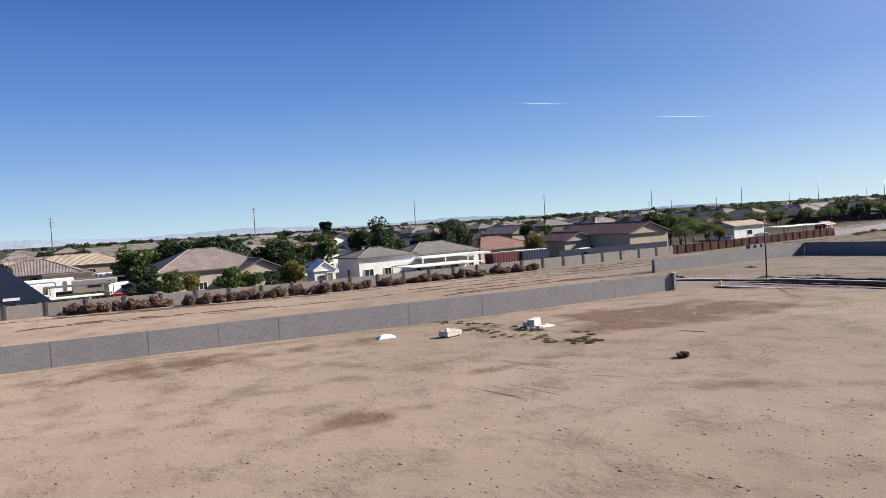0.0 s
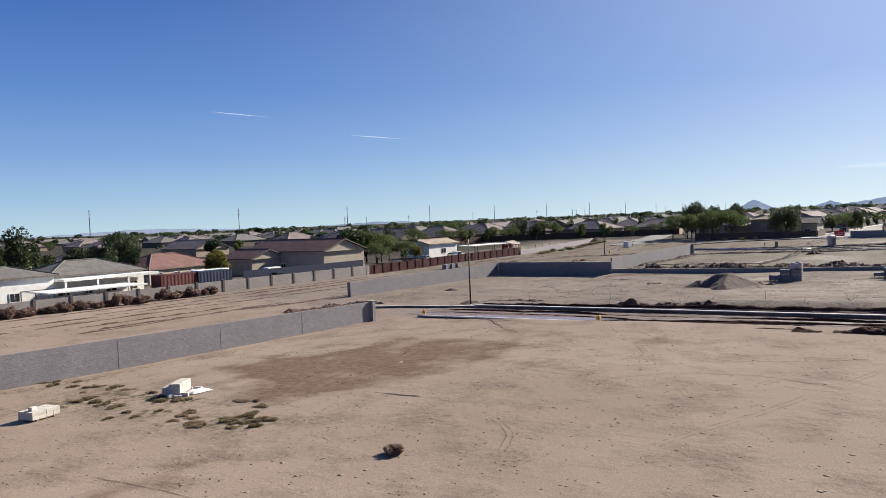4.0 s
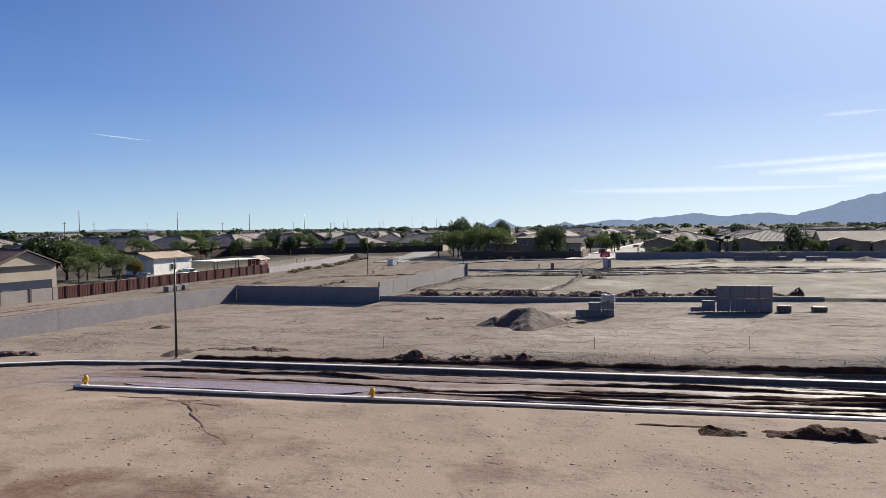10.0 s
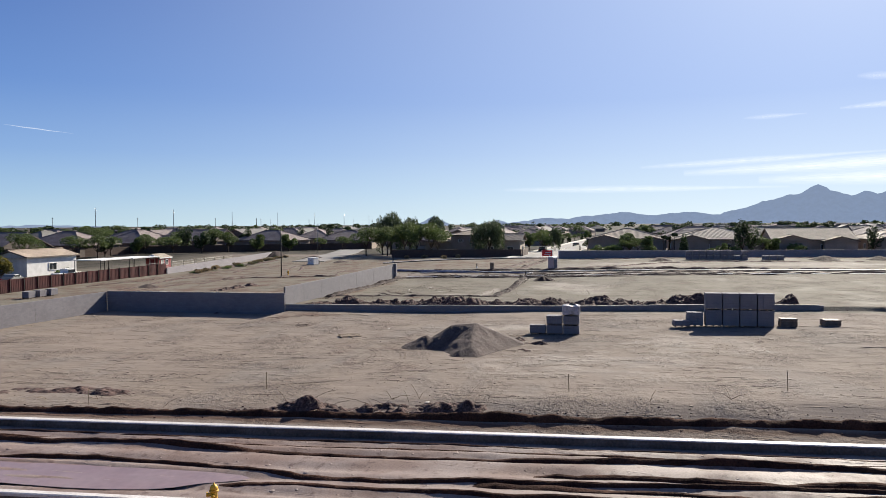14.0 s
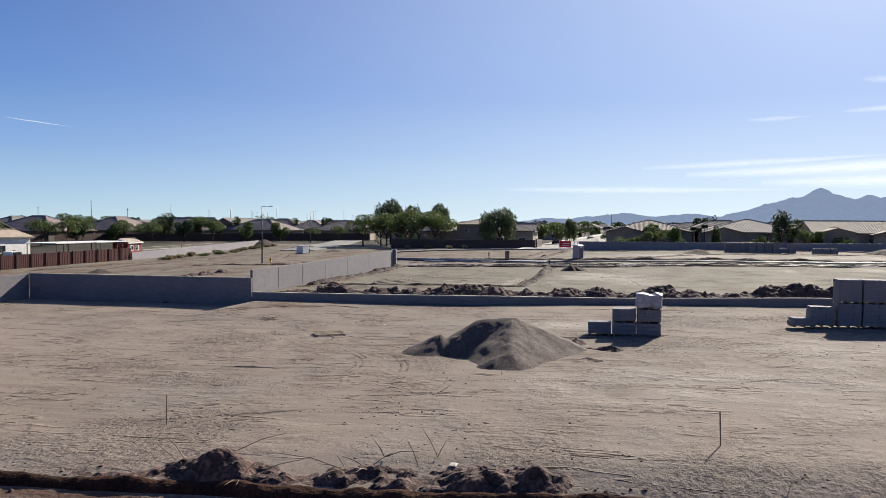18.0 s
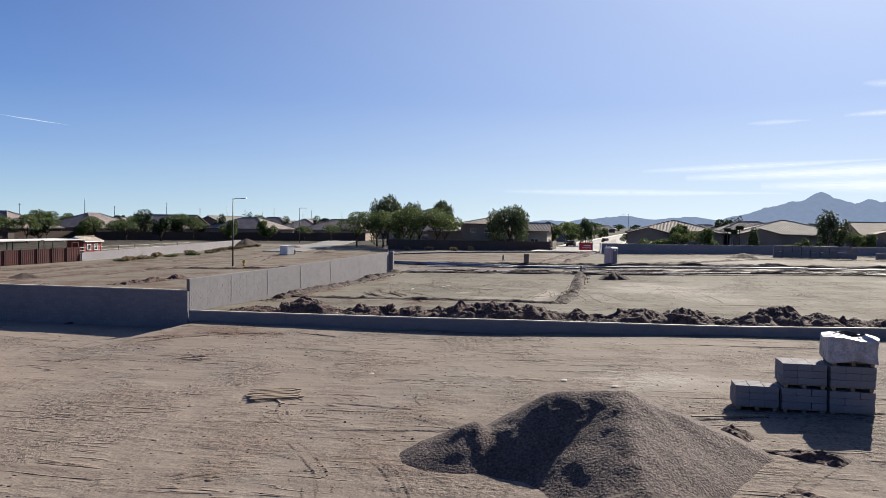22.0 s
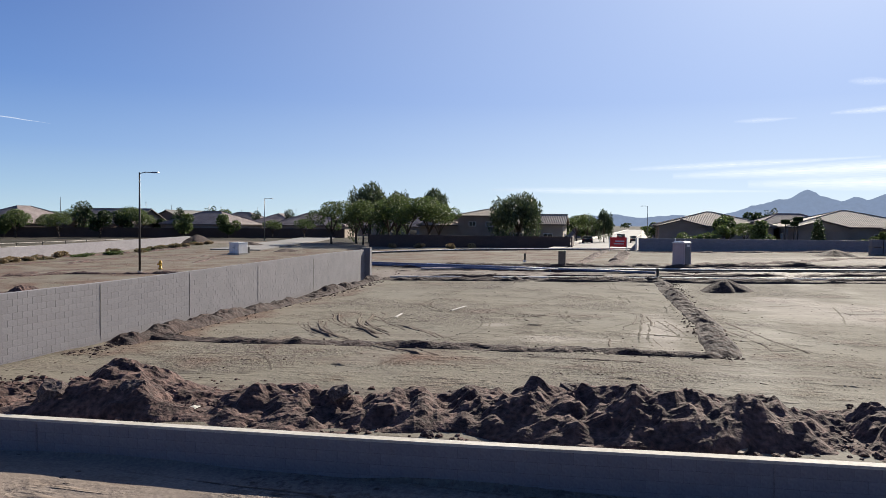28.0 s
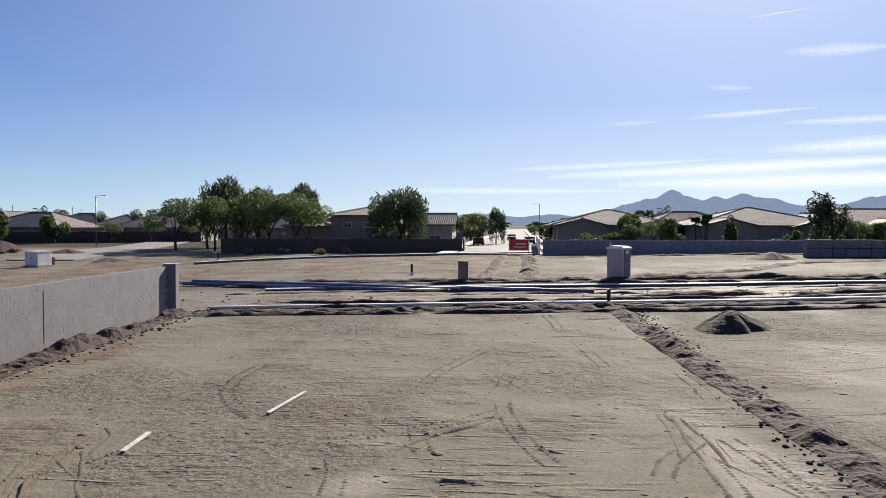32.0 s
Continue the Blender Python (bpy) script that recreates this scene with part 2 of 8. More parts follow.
M_GREYST = material("grey_stucco", (0.128, 0.105, 0.0926), 0.9, color2=(0.102, 0.0829, 0.0734), scale=0.5, fine=14, fine_amt=0.1, bump=0.2)
M_TRIM = material("trim_paint", (0.128, 0.102, 0.0829), 0.7, scale=2, fine=20)
M_TILE_BR = tiled_roof("brown_tile", (0.19, 0.155, 0.15), (0.135, 0.108, 0.104))
M_TILE_GR = tiled_roof("grey_tile", (0.29, 0.245, 0.2), (0.23, 0.195, 0.16))
M_TILE_RED = tiled_roof("red_tile", (0.165, 0.088, 0.078), (0.125, 0.064, 0.058))
M_TILE_SAND = tiled_roof("sand_tile", (0.31, 0.25, 0.195), (0.25, 0.2, 0.155))
M_SHINGLE = material("shingle", (0.128, 0.122, 0.115), 0.9, color2=(0.0892, 0.0829, 0.0797), scale=0.8, fine=9, fine_amt=0.3)
M_GLASS = material("window_glass", (0.03, 0.035, 0.04), 0.08, scale=1, fine=4, spec=0.6)
M_WRAP = material("plastic_wrap", (0.36, 0.34, 0.36), 0.35, color2=(0.22, 0.21, 0.225), scale=4, fine=14, fine_amt=0.2, bump=0.4)
M_WOOD = material("weathered_wood", (0.21, 0.16, 0.115), 0.85, color2=(0.153, 0.115, 0.0829), scale=2, fine=25, fine_amt=0.3)
M_BLUE = material("blue_pipe", (0.0638, 0.0829, 0.153), 0.35, color2=(0.102, 0.122, 0.191), scale=1.5, fine=8)
M_NAVY = material("navy_paint", (0.0127, 0.0191, 0.0478), 0.5, scale=1.5, fine=8)
M_YELLOW = material("hydrant_paint", (0.62, 0.36, 0.03), 0.5, color2=(0.5, 0.26, 0.03), scale=6, fine=40, fine_amt=0.15)
M_TOILET = material("pink_grey_plastic", (0.402, 0.326, 0.335), 0.5, color2=(0.352, 0.286, 0.295), scale=1.5, fine=12, fine_amt=0.08)
M_TOILETDOOR = material("slate_plastic", (0.109, 0.109, 0.134), 0.5, scale=1.5, fine=12, fine_amt=0.08)
M_SIGN = material("red_sign", (0.62, 0.04, 0.04), 0.5, color2=(0.52, 0.035, 0.035), scale=2, fine=10, fine_amt=0.06)
M_SHED = material("barn_red", (0.2, 0.03, 0.034), 0.6, color2=(0.16, 0.025, 0.028), scale=2, fine=10, fine_amt=0.1)
M_ROAD = material("pale_asphalt", (0.173, 0.162, 0.156), 0.85, color2=(0.102, 0.0986, 0.0952), scale=0.15, fine=3, fine_amt=0.12)
M_RUBBER = material("rubber", (0.02, 0.02, 0.02), 0.8, scale=5, fine=40)
M_BARK = material("bark", (0.0765, 0.0574, 0.0446), 0.95, scale=4, fine=25, fine_amt=0.35, bump=0.6)
M_LEAF = leaf_material("leaf_green", (0.0416, 0.0693, 0.0232), (0.102, 0.129, 0.037))
M_LEAF_DARK = leaf_material("leaf_dark", (0.0192, 0.0344, 0.0152), (0.0458, 0.065, 0.0229))
M_LEAF_WILLOW = leaf_material("leaf_willow", (0.0351, 0.0526, 0.0246), (0.0702, 0.0877, 0.042))
M_LEAF_YELLOW = leaf_material("leaf_yellow", (0.102, 0.0952, 0.0191), (0.153, 0.128, 0.0319))
M_TWIG = leaf_material("dry_twig", (0.13, 0.08, 0.066), (0.23, 0.155, 0.125))
M_STRAW = leaf_material("dry_straw", (0.248, 0.191, 0.108), (0.166, 0.116, 0.0663))
M_WEED = leaf_material("weed_olive", (0.115, 0.095, 0.045), (0.17, 0.135, 0.075))
M_GRASS = material("lawn", (0.0574, 0.102, 0.0191), 0.95, color2=(0.0829, 0.122, 0.0319), scale=1, fine=20, fine_amt=0.4)
M_WATER = material("muddy_water", (0.17, 0.112, 0.1), 0.22, color2=(0.2, 0.14, 0.125), scale=0.5, fine=3, fine_amt=0.1, spec=0.5)
# far hills carry their haze in a blue-grey base colour and emission
M_MOUNTAIN = material("hazy_mountain_rock", (0.12, 0.13, 0.15), 0.95, color2=(0.09, 0.1, 0.12), scale=0.004, fine=0.03, fine_amt=0.25)
M_MOUNTAIN.node_tree.nodes["Principled BSDF"].inputs["Emission Color"].default_value = (0.088, 0.112, 0.155, 1)      # haze put in as a faint bluish glow
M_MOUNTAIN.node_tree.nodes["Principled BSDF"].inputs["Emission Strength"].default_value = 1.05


# ---- small mesh kit ----
class Kit:
    """Collects corners and faces of one mesh."""

    def __init__(self):
        self.v, self.f, self.uv = [], [], {}

    def quad(self, *p):
        n = len(self.v)
        self.v += [tuple(q) for q in p]
        self.f.append(tuple(range(n, n + len(p))))
        return self

    def box(self, x, y, z, sx, sy, sz, rz=0.0, taper=1.0):
        """A box that stands on z, centred on x, y."""
        n, c, s = len(self.v), math.cos(radians(rz)), math.sin(radians(rz))
        for k, t in ((0, 1.0), (sz, taper)):
            for a, b in ((-1, -1), (1, -1), (1, 1), (-1, 1)):
                u, w = a * sx / 2 * t, b * sy / 2 * t
                self.v.append((x + u * c - w * s, y + u * s + w * c, z + k))
        self.f += [(n + 3, n + 2, n + 1, n), (n + 4, n + 5, n + 6, n + 7), (n, n + 1, n + 5, n + 4), (n + 1, n + 2, n + 6, n + 5), (n + 2, n + 3, n + 7, n + 6), (n + 3, n, n + 4, n + 7)]
        return self

    def tube(self, path, radii, n=8, cap=True):
        path = [Vector(p) for p in path]
        radii = radii if hasattr(radii, "__len__") else [radii] * len(path)
        start = len(self.v)
        for i, p in enumerate(path):
            d = (path[min(i + 1, len(path) - 1)] - path[max(i - 1, 0)]).normalized()
            side = d.cross(Vector((0, 0, 1)) if abs(d.z) < 0.9 else Vector((1, 0, 0))).normalized()
            up = side.cross(d)
            for k in range(n):
                a = 2 * math.pi * k / n
                q = p + radii[i] * (math.cos(a) * side + math.sin(a) * up)
                self.v.append(tuple(q))
        for i in range(len(path) - 1):
            for k in range(n):
                a, b = start + i * n + k, start + i * n + (k + 1) % n
                self.f.append((a, b, b + n, a + n))
        if cap:
            self.f.append(tuple(start + k for k in range(n))[::-1])
            self.f.append(tuple(start + (len(path) - 1) * n + k for k in range(n)))
        return self

    def lathe(self, profile, n=16, x=0.0, y=0.0):
        return self.tube([(x, y, z) for r, z in profile], [max(r, 0.001) for r, z in profile], n)

    def ob(self, name, mat, parent=None, label="", smooth=False, at=None):
        me = bpy.data.meshes.new(name)
        me.from_pydata(self.v, [], self.f)
        me.materials.append(mat)
        if smooth:
            me.polygons.foreach_set("use_smooth", [True] * len(me.polygons))
        me.update()
        o = new(name, me)
        if parent is not None:
            o.parent = parent
        if at is not None:
            o.matrix_basis = at
        if label:
            o["label"] = label
        return o


def thing(name, label, category, m=None, group="", kind=""):
    """An empty at the base of a thing, to carry its parts."""
    o = new(name)
    o.empty_display_size = 0.3
    if m is not None:
        o.matrix_basis = m
    return tagged(o, label, category, group, kind)


def bevelled(ob, width=0.01, segments=2):
    bm = bmesh.new()
    bm.from_mesh(ob.data)
    bmesh.ops.remove_doubles(bm, verts=bm.verts, dist=1e-5)
    bmesh.ops.bevel(bm, geom=[e for e in bm.edges if len(e.link_faces) == 2 and e.calc_face_angle(0) > 0.5], offset=width, segments=segments, affect="EDGES", profile=0.5)
    bm.to_mesh(ob.data)
    bm.free()
    return ob


# ---- height of the land ----
def smooth(a, b, x):
    t = np.clip((x - a) / (b - a), 0, 1)
    return t * t * (3 - 2 * t)


def lattice(x, y, seed):
    """Value noise on a unit lattice, 0 to 1."""
    xi, yi = np.floor(x), np.floor(y)
    fx, fy = x - xi, y - yi
    fx, fy = fx * fx * (3 - 2 * fx), fy * fy * (3 - 2 * fy)

    def hashed(a, b):
        h = np.sin(a * 127.1 + b * 311.7 + seed * 74.7) * 43758.5453
        return h - np.floor(h)

    return (hashed(xi, yi) * (1 - fx) + hashed(xi + 1, yi) * fx) * (1 - fy) + (hashed(xi, yi + 1) * (1 - fx) + hashed(xi + 1, yi + 1) * fx) * fy


def rough(x, y, seed=0, octaves=4):
    return sum(lattice(x * 2**k, y * 2**k, seed + k) * 0.5**k for k in range(octaves)) / 1.9 - 0.5


STREET_SLOPE, STREET_HALF = -0.115, 4.15


def street_u(x, y):
    """Across the first street: metres from its middle, to the east."""
    return (x - (82.35 + STREET_SLOPE * (y - 21))) * 0.9934


def street_v(x, y):
    """Across the second street."""
    return x - (174.2 + STREET_SLOPE * (y - 47))


def low_wall_x(y):
    return 126.7 + (66.4 - y) * 0.04


def low_wall_top(y):
    return np.interp(y, [14, 24, 37, 47, 53, 66], [0.72, 0.62, 0.24, 0.15, 0.06, -0.04])


def land(x, y):
    """Height of the graded land, without small relief."""
    x, y = np.asarray(x, float), np.asarray(y, float)
    west = np.interp(y, [-80, 20, 36, 50, 58, 66, 88, 130], [0.3, 0.3, 0.2, 0.0, -0.4, -1.0, -1.2, -0.95]) + 0.65 * (1 - smooth(0, 45, x)) * smooth(52, 62, y)
    pad = np.interp(y, [-80, 15, 25, 36, 47, 53, 66, 88, 130], [0.35, 0.25, 0.05, -0.12, -0.5, -0.75, -1.05, -1.2, -0.95])
    pad = pad + (np.maximum(pad, -0.6) - pad) * smooth(112, 123, x) * (1 - smooth(65.5, 67.5, y))
    z = west + (pad - west) * smooth(68, 92, x)
    u = np.abs(street_u(x, y))
    dip = 1 - smooth(STREET_HALF + 0.6, STREET_HALF + 5.5, u)
    z = z + (np.minimum(-0.93, z) - z) * dip * (1 - smooth(62, 76, y))
    upper = np.interp(y, [10, 24, 40, 50, 66], [0.62, 0.5, 0.12, 0.04, -0.15]) + (0.5 - 0.3 * smooth(40, 10, y)) * smooth(150, 184, x)
    v = np.abs(street_v(x, y))
    upper = upper - 0.18 * (1 - smooth(4.0, 6.5, v))
    north = np.interp(x, [119, 127, 150, 170, 205, 235], [-1.15, -1.0, -0.6, -0.35, -0.4, 0.3])
    side = smooth(66.6, 67.0, y) * (1 - smooth(160, 175, x)) + smooth(60, 92, y) * smooth(160, 175, x)
    east = upper + (north - upper) * side
    z = z + (east - z) * smooth(-0.05, 0.25, x - np.where(y < 66.5, low_wall_x(y), 126.7))
    far = smooth(230, 420, np.hypot(x - 90, y - 40))
    return z * (1 - far) + 0.2 * far


def fine_land(x, y):
    """The land with its ruts, clods and small waves."""
    x, y = np.asarray(x, float), np.asarray(y, float)
    z = land(x, y)
    near = 1 - smooth(180, 300, np.hypot(x - 90, y - 40))
    z = z + near * (0.10 * rough(x / 9, y / 9, 3) + 0.05 * rough(x / 1.7, y / 1.7, 9) + 0.02 * rough(x * 1.6, y * 1.6, 17, 2))
    for axis, half, ruts, y1 in ((street_u(x, y), STREET_HALF, ((-2.6, 0.5), (-1.2, 0.42), (0.25, 0.6), (1.7, 0.45), (2.9, 0.4)), 70.0), (street_v(x, y), 4.2, ((-2.8, 0.4), (-1.1, 0.5), (0.7, 0.5), (2.4, 0.4)), 70.0)):
        inside = (1 - smooth(half - 0.4, half, np.abs(axis))) * (1 - smooth(y1 - 8, y1, y))
        for k, (c, w) in enumerate(ruts):
            d = (axis - c - 1.1 * rough(y / 26, y * 0 + k * 7.3, 31 + k) - 0.3 * rough(y / 5, y * 0 + k * 3.1, 41 + k)) / w
            z = z + inside * (-0.13 * np.exp(-d * d * 3) + 0.1 * np.exp(-((d - 1.15) ** 2) * 5) + 0.08 * np.exp(-((d + 1.15) ** 2) * 5)) * (0.6 + rough(y / 3, y * 0 + k, 51 + k))
        z = z + inside * 0.05 * rough(x * 1.1, y * 0.6, 77)
    return z


def ground_at(x, y):
    return float(land(x, y))


# ---- the ground sheet ----
def lines(stops):
    """Grid lines from (end, step) stretches."""
    out = [stops[0][0]]
    for end, step in stops[1:]:
        n = max(1, round((end - out[-1]) / step))
        start = out[-1]
        out += [start + (end - start) * (k + 1) / n for k in range(n)]
    return np.array(out)


gx = lines([(-4400, 0), (-1500, 900), (-400, 180), (-80, 32), (-20, 3), (10, 0.8), (70, 0.5), (92, 0.22), (124, 0.4), (142, 0.28), (166, 0.4), (184, 0.28), (215, 0.6), (300, 2.5), (500, 20), (1500, 140), (4600, 620)])
gy = lines([(-4400, 0), (-1500, 900), (-400, 180), (-80, 32), (-10, 2.5), (12, 0.7), (68, 0.4), (92, 0.7), (125, 1.2), (200, 5), (500, 20), (1500, 140), (4600, 620)])
GX, GY = np.meshgrid(gx, gy, indexing="ij")
GZ = fine_land(GX, GY)
nx, ny = GX.shape
idx = np.arange(nx * ny).reshape(nx, ny)
quads = np.stack([idx[:-1, :-1], idx[1:, :-1], idx[1:, 1:], idx[:-1, 1:]], -1).reshape(-1, 4)
me = bpy.data.meshes.new("ground")
me.vertices.add(nx * ny)
me.vertices.foreach_set("co", np.stack([GX, GY, GZ], -1).astype(np.float32).ravel())
me.loops.add(len(quads) * 4)
me.loops.foreach_set("vertex_index", quads.astype(np.int32).ravel())
me.polygons.add(len(quads))
me.polygons.foreach_set("loop_start", np.arange(len(quads), dtype=np.int32) * 4)
me.polygons.foreach_set("use_smooth", np.ones(len(quads), dtype=bool))
me.update(calc_edges=True)
# what covers the land: 0 dry graded dirt, 1 churned street mud; a second field for damp brown earth
mud = np.maximum((1 - smooth(STREET_HALF - 0.5, STREET_HALF + 0.1, np.abs(street_u(GX, GY)))) * (1 - smooth(64, 72, GY)) * smooth(-60, -50, GY), 0.5 * (1 - smooth(3.8, 4.6, np.abs(street_v(GX, GY)))) * (1 - smooth(66, 74, GY)))


def damp_and_dim_of(x, y):
    """Where the dirt is still damp and reddish, plus one broad dimming of the west pad."""
    north = 0.42 * smooth(128, 135, x) * (1 - smooth(215, 225, x)) * smooth(69, 72, y) * (1 - smooth(108, 116, y))
    back = 0.5 * smooth(184, 188, x) * (1 - smooth(221, 224, x)) * smooth(49, 52, y) * (1 - smooth(85, 100, y))
    # the wide spot at (12, 44) is no damp: it darkens for lens fall-off
    spots = ((53.7, 45.7, 5.0, 7.0, 0.95), (45.2, 48.5, 5.2, 8.0, 1.0), (40.5, 44.0, 3.0, 3.5, 0.6), (13.2, 32.4, 2.6, 1.3, 0.8), (21.0, 57.0, 6.5, 2.4, 0.55), (8.0, 57.5, 7.0, 3.5, 0.6), (62.0, 33.0, 3.0, 2.0, 0.4), (64.0, 44.0, 2.5, 4.0, 0.45), (70.0, 53.0, 2.5, 5.0, 0.45), (26.0, 38.0, 4.0, 1.6, 0.4), (12.0, 44.0, 14.0, 16.0, 0.1), (136.2, 57.5, 2.4, 6.0, 0.36), (122.0, 62.0, 3.0, 4.5, 0.5), (150.0, 65.0, 16.0, 1.4, 0.5), (30.0, 25.0, 2.0, 4.0, 0.35))
    wet_ = sum(a_ * np.exp(-(((x - cx) / rx) ** 2 + ((y - cy) / ry) ** 2) ** 1.5) for cx, cy, rx, ry, a_ in spots)
    return np.maximum(north, back) + np.minimum(wet_, 1.0) + 0.12 * smooth(92, 98, x) * (1 - smooth(112, 120, x)) * np.exp(-(((y - 44) / 9) ** 2))


damp = damp_and_dim_of(GX, GY)
weeds = 1.3 * np.exp(-(((GX - 34.3) / 1.0) ** 2 + ((GY - 41.4) / 2.2) ** 2)) + 1.1 * np.exp(-(((GX - 35.8) / 1.0) ** 2 + ((GY - 49.8) / 2.6) ** 2)) + np.exp(-(((GX - 34.2) / 2.2) ** 2 + ((GY - 46.5) / 4.5) ** 2)) + np.exp(-(((GX - 33.5) / 3.5) ** 2 + ((GY - 54.5) / 2.6) ** 2)) + 0.6 * np.exp(-((GY - 63.5) / 1.6) ** 2) * (1 - smooth(50, 60, GX)) + 0.8 * smooth(170, 176, GX) * (1 - smooth(228, 234, GX)) * np.exp(-((GY - 107 - (GX - 176) * 0.17) / 3.0) ** 2) + 0.7 * np.exp(-(((GX - 9) / 7) ** 2 + ((GY - 56) / 3) ** 2))
dry = sum(a_ * np.exp(-(((GX - cx) / rx) ** 2 + ((GY - cy) / ry) ** 2) ** 1.4) for cx, cy, rx, ry, a_ in ((143.9, 47.9, 5.0, 0.9, 1.0), (143.9, 54.3, 0.8, 0.9, 0.8), (140.6, 51.5, 1.0, 2.6, 0.5), (153.0, 41.0, 6.0, 3.0, 0.8), (147.0, 36.0, 8.0, 3.0, 0.6), (115.6, 40.0, 2.0, 3.0, 0.7), (99.0, 33.0, 4.0, 9.0, 0.5), (196.0, 30.0, 9.0, 12.0, 0.8), (198.0, 0.0, 9.0, 14.0, 0.7), (108.0, 26.0, 5.0, 8.0, 0.4)))
east, upper = smooth(70, 88, GX), smooth(126.7, 127.2, GX) * (1 - smooth(225, 235, GX))
scrub = smooth(128, 150, np.maximum(GY, 128 * (GX > 300))) * 1.0
# soil: dark band painted along the trench for dug earth and its shade
for field, values in (("mud", mud), ("soil", np.exp(-(((street_u(GX, GY) - 6.3 - 0.5 * rough(GY / 9, GY * 0, 91)) / 0.3) ** 4)) * (1 - smooth(60, 63, GY)) * smooth(-30, -25, GY)), ("damp", damp), ("dry", dry), ("weeds", weeds), ("east", east), ("upper", upper), ("scrub", np.maximum(scrub, smooth(235, 250, GX)))):
    me.attributes.new(field, "FLOAT", "POINT").data.foreach_set("value", values.astype(np.float32).ravel())

M_DIRT = bpy.data.materials.new("graded_dirt")
M_DIRT.use_nodes = True
n, l = M_DIRT.node_tree.nodes, M_DIRT.node_tree.links
b = n["Principled BSDF"]
tc = n.new("ShaderNodeTexCoord")


def noise_node(scale, detail=5, stretch=None, rough_=0.55):
    t = n.new("ShaderNodeTexNoise")
    t.inputs["Scale"].default_value, t.inputs["Detail"].default_value, t.inputs["Roughness"].default_value = scale, detail, rough_
    if stretch:
        mp = n.new("ShaderNodeMapping")
        mp.inputs["Scale"].default_value, mp.inputs["Rotation"].default_value = stretch[:3], (0, 0, radians(stretch[3]))
        l.new(tc.outputs["Object"], mp.inputs["Vector"])
        l.new(mp.outputs["Vector"], t.inputs["Vector"])
    else:
        l.new(tc.outputs["Object"], t.inputs["Vector"])
    return t.outputs["Fac"]


def remap(sock, a, b_, c=0.0, d=1.0):
    r = n.new("ShaderNodeMapRange")
    for key, v in (("From Min", a), ("From Max", b_), ("To Min", c), ("To Max", d)):
        r.inputs[key].default_value = v
    l.new(sock, r.inputs["Value"])
    return r.outputs["Result"]


def blend(fac, a, b_, how="MIX"):
    m = n.new("ShaderNodeMix")
    m.data_type, m.blend_type = "RGBA", how
    for key, s in (("Factor", fac), ("A", a), ("B", b_)):
        if hasattr(s, "links"):
            l.new(s, m.inputs[key])
        else:
            m.inputs[key].default_value = (*s, 1) if isinstance(s, tuple) else s
    return m.outputs["Result"]


def times(a, b_, op="MULTIPLY"):
    m = n.new("ShaderNodeMath")
    m.operation = op
    for k, s in enumerate((a, b_)):
        if hasattr(s, "links"):
            l.new(s, m.inputs[k])
        else:
            m.inputs[k].default_value = s
    return m.outputs["Value"]


def field_of(name):
    a = n.new("ShaderNodeAttribute")
    a.attribute_name = name
    return a.outputs["Fac"]


big, mid, small, grit = noise_node(0.05, 4), noise_node(0.3, 6), noise_node(2.2, 6), noise_node(14, 4)
tracks2 = noise_node(1.0, 3, (0.8, 0.075, 1.0, 9.0))
east, upper = field_of("east"), field_of("upper")


def line_of(sock, half):
    """A thin line where a stretched noise crosses its middle."""
    return remap(times(times(sock, 0.5, "SUBTRACT"), 0.0, "ABSOLUTE"), half, 0.0)


def specks(scale, share, size):
    """Sparse spots: a few cells of a Voronoi pattern get a dark middle."""
    v = n.new("ShaderNodeTexVoronoi")
    v.inputs["Scale"].default_value = scale
    sp_ = n.new("ShaderNodeSeparateColor")
    l.new(tc.outputs["Object"], v.inputs["Vector"])
    l.new(v.outputs["Color"], sp_.inputs["Color"])
    keep = times(sp_.outputs["Red"], share, "LESS_THAN")
    return times(keep, remap(v.outputs["Distance"], size, size * 0.4))


col = blend(remap(big, 0.38, 0.62), (0.258, 0.198, 0.159), (0.22, 0.168, 0.131))
col = blend(remap(mid, 0.46, 0.72, 0, 0.65), col, (0.151, 0.113, 0.0884))
col = blend(times(times(remap(small, 0.53, 0.68, 0, 0.75), remap(mid, 0.47, 0.6)), remap(east, 0.0, 1.0, 0.45, 1.0)), col, (0.0854, 0.0605, 0.0466))
pale = noise_node(0.16, 4, (0.5, 1.3, 1.0, 20.0))
col = blend(times(east, times(remap(pale, 0.5, 0.62, 0, 0.55), remap(mid, 0.3, 0.5))), col, (0.2, 0.177, 0.162))
col = blend(times(east, 0.55), col, (0.158, 0.136, 0.116))
col = blend(times(upper, 0.7), col, (0.137, 0.128, 0.0969))
col = blend(times(upper, remap(mid, 0.52, 0.66, 0, 0.7)), col, (0.101, 0.0843, 0.0626))
run_y = times(line_of(tracks2, 0.02), times(times(east, remap(upper, 0.0, 1.0, 1.0, 0.45)), remap(small, 0.4, 0.55)))
run_y = times(run_y, remap(noise_node(0.22, 3), 0.46, 0.56))
marks = run_y
spots = times(specks(1.1, 0.3, 0.13), specks(3.3, 0.22, 0.2), "MAXIMUM")
col = blend(times(east, times(remap(tracks2, 0.53, 0.66, 0, 0.5), remap(big, 0.4, 0.6, 0.3, 1.0))), col, (0.105, 0.0823, 0.0691))
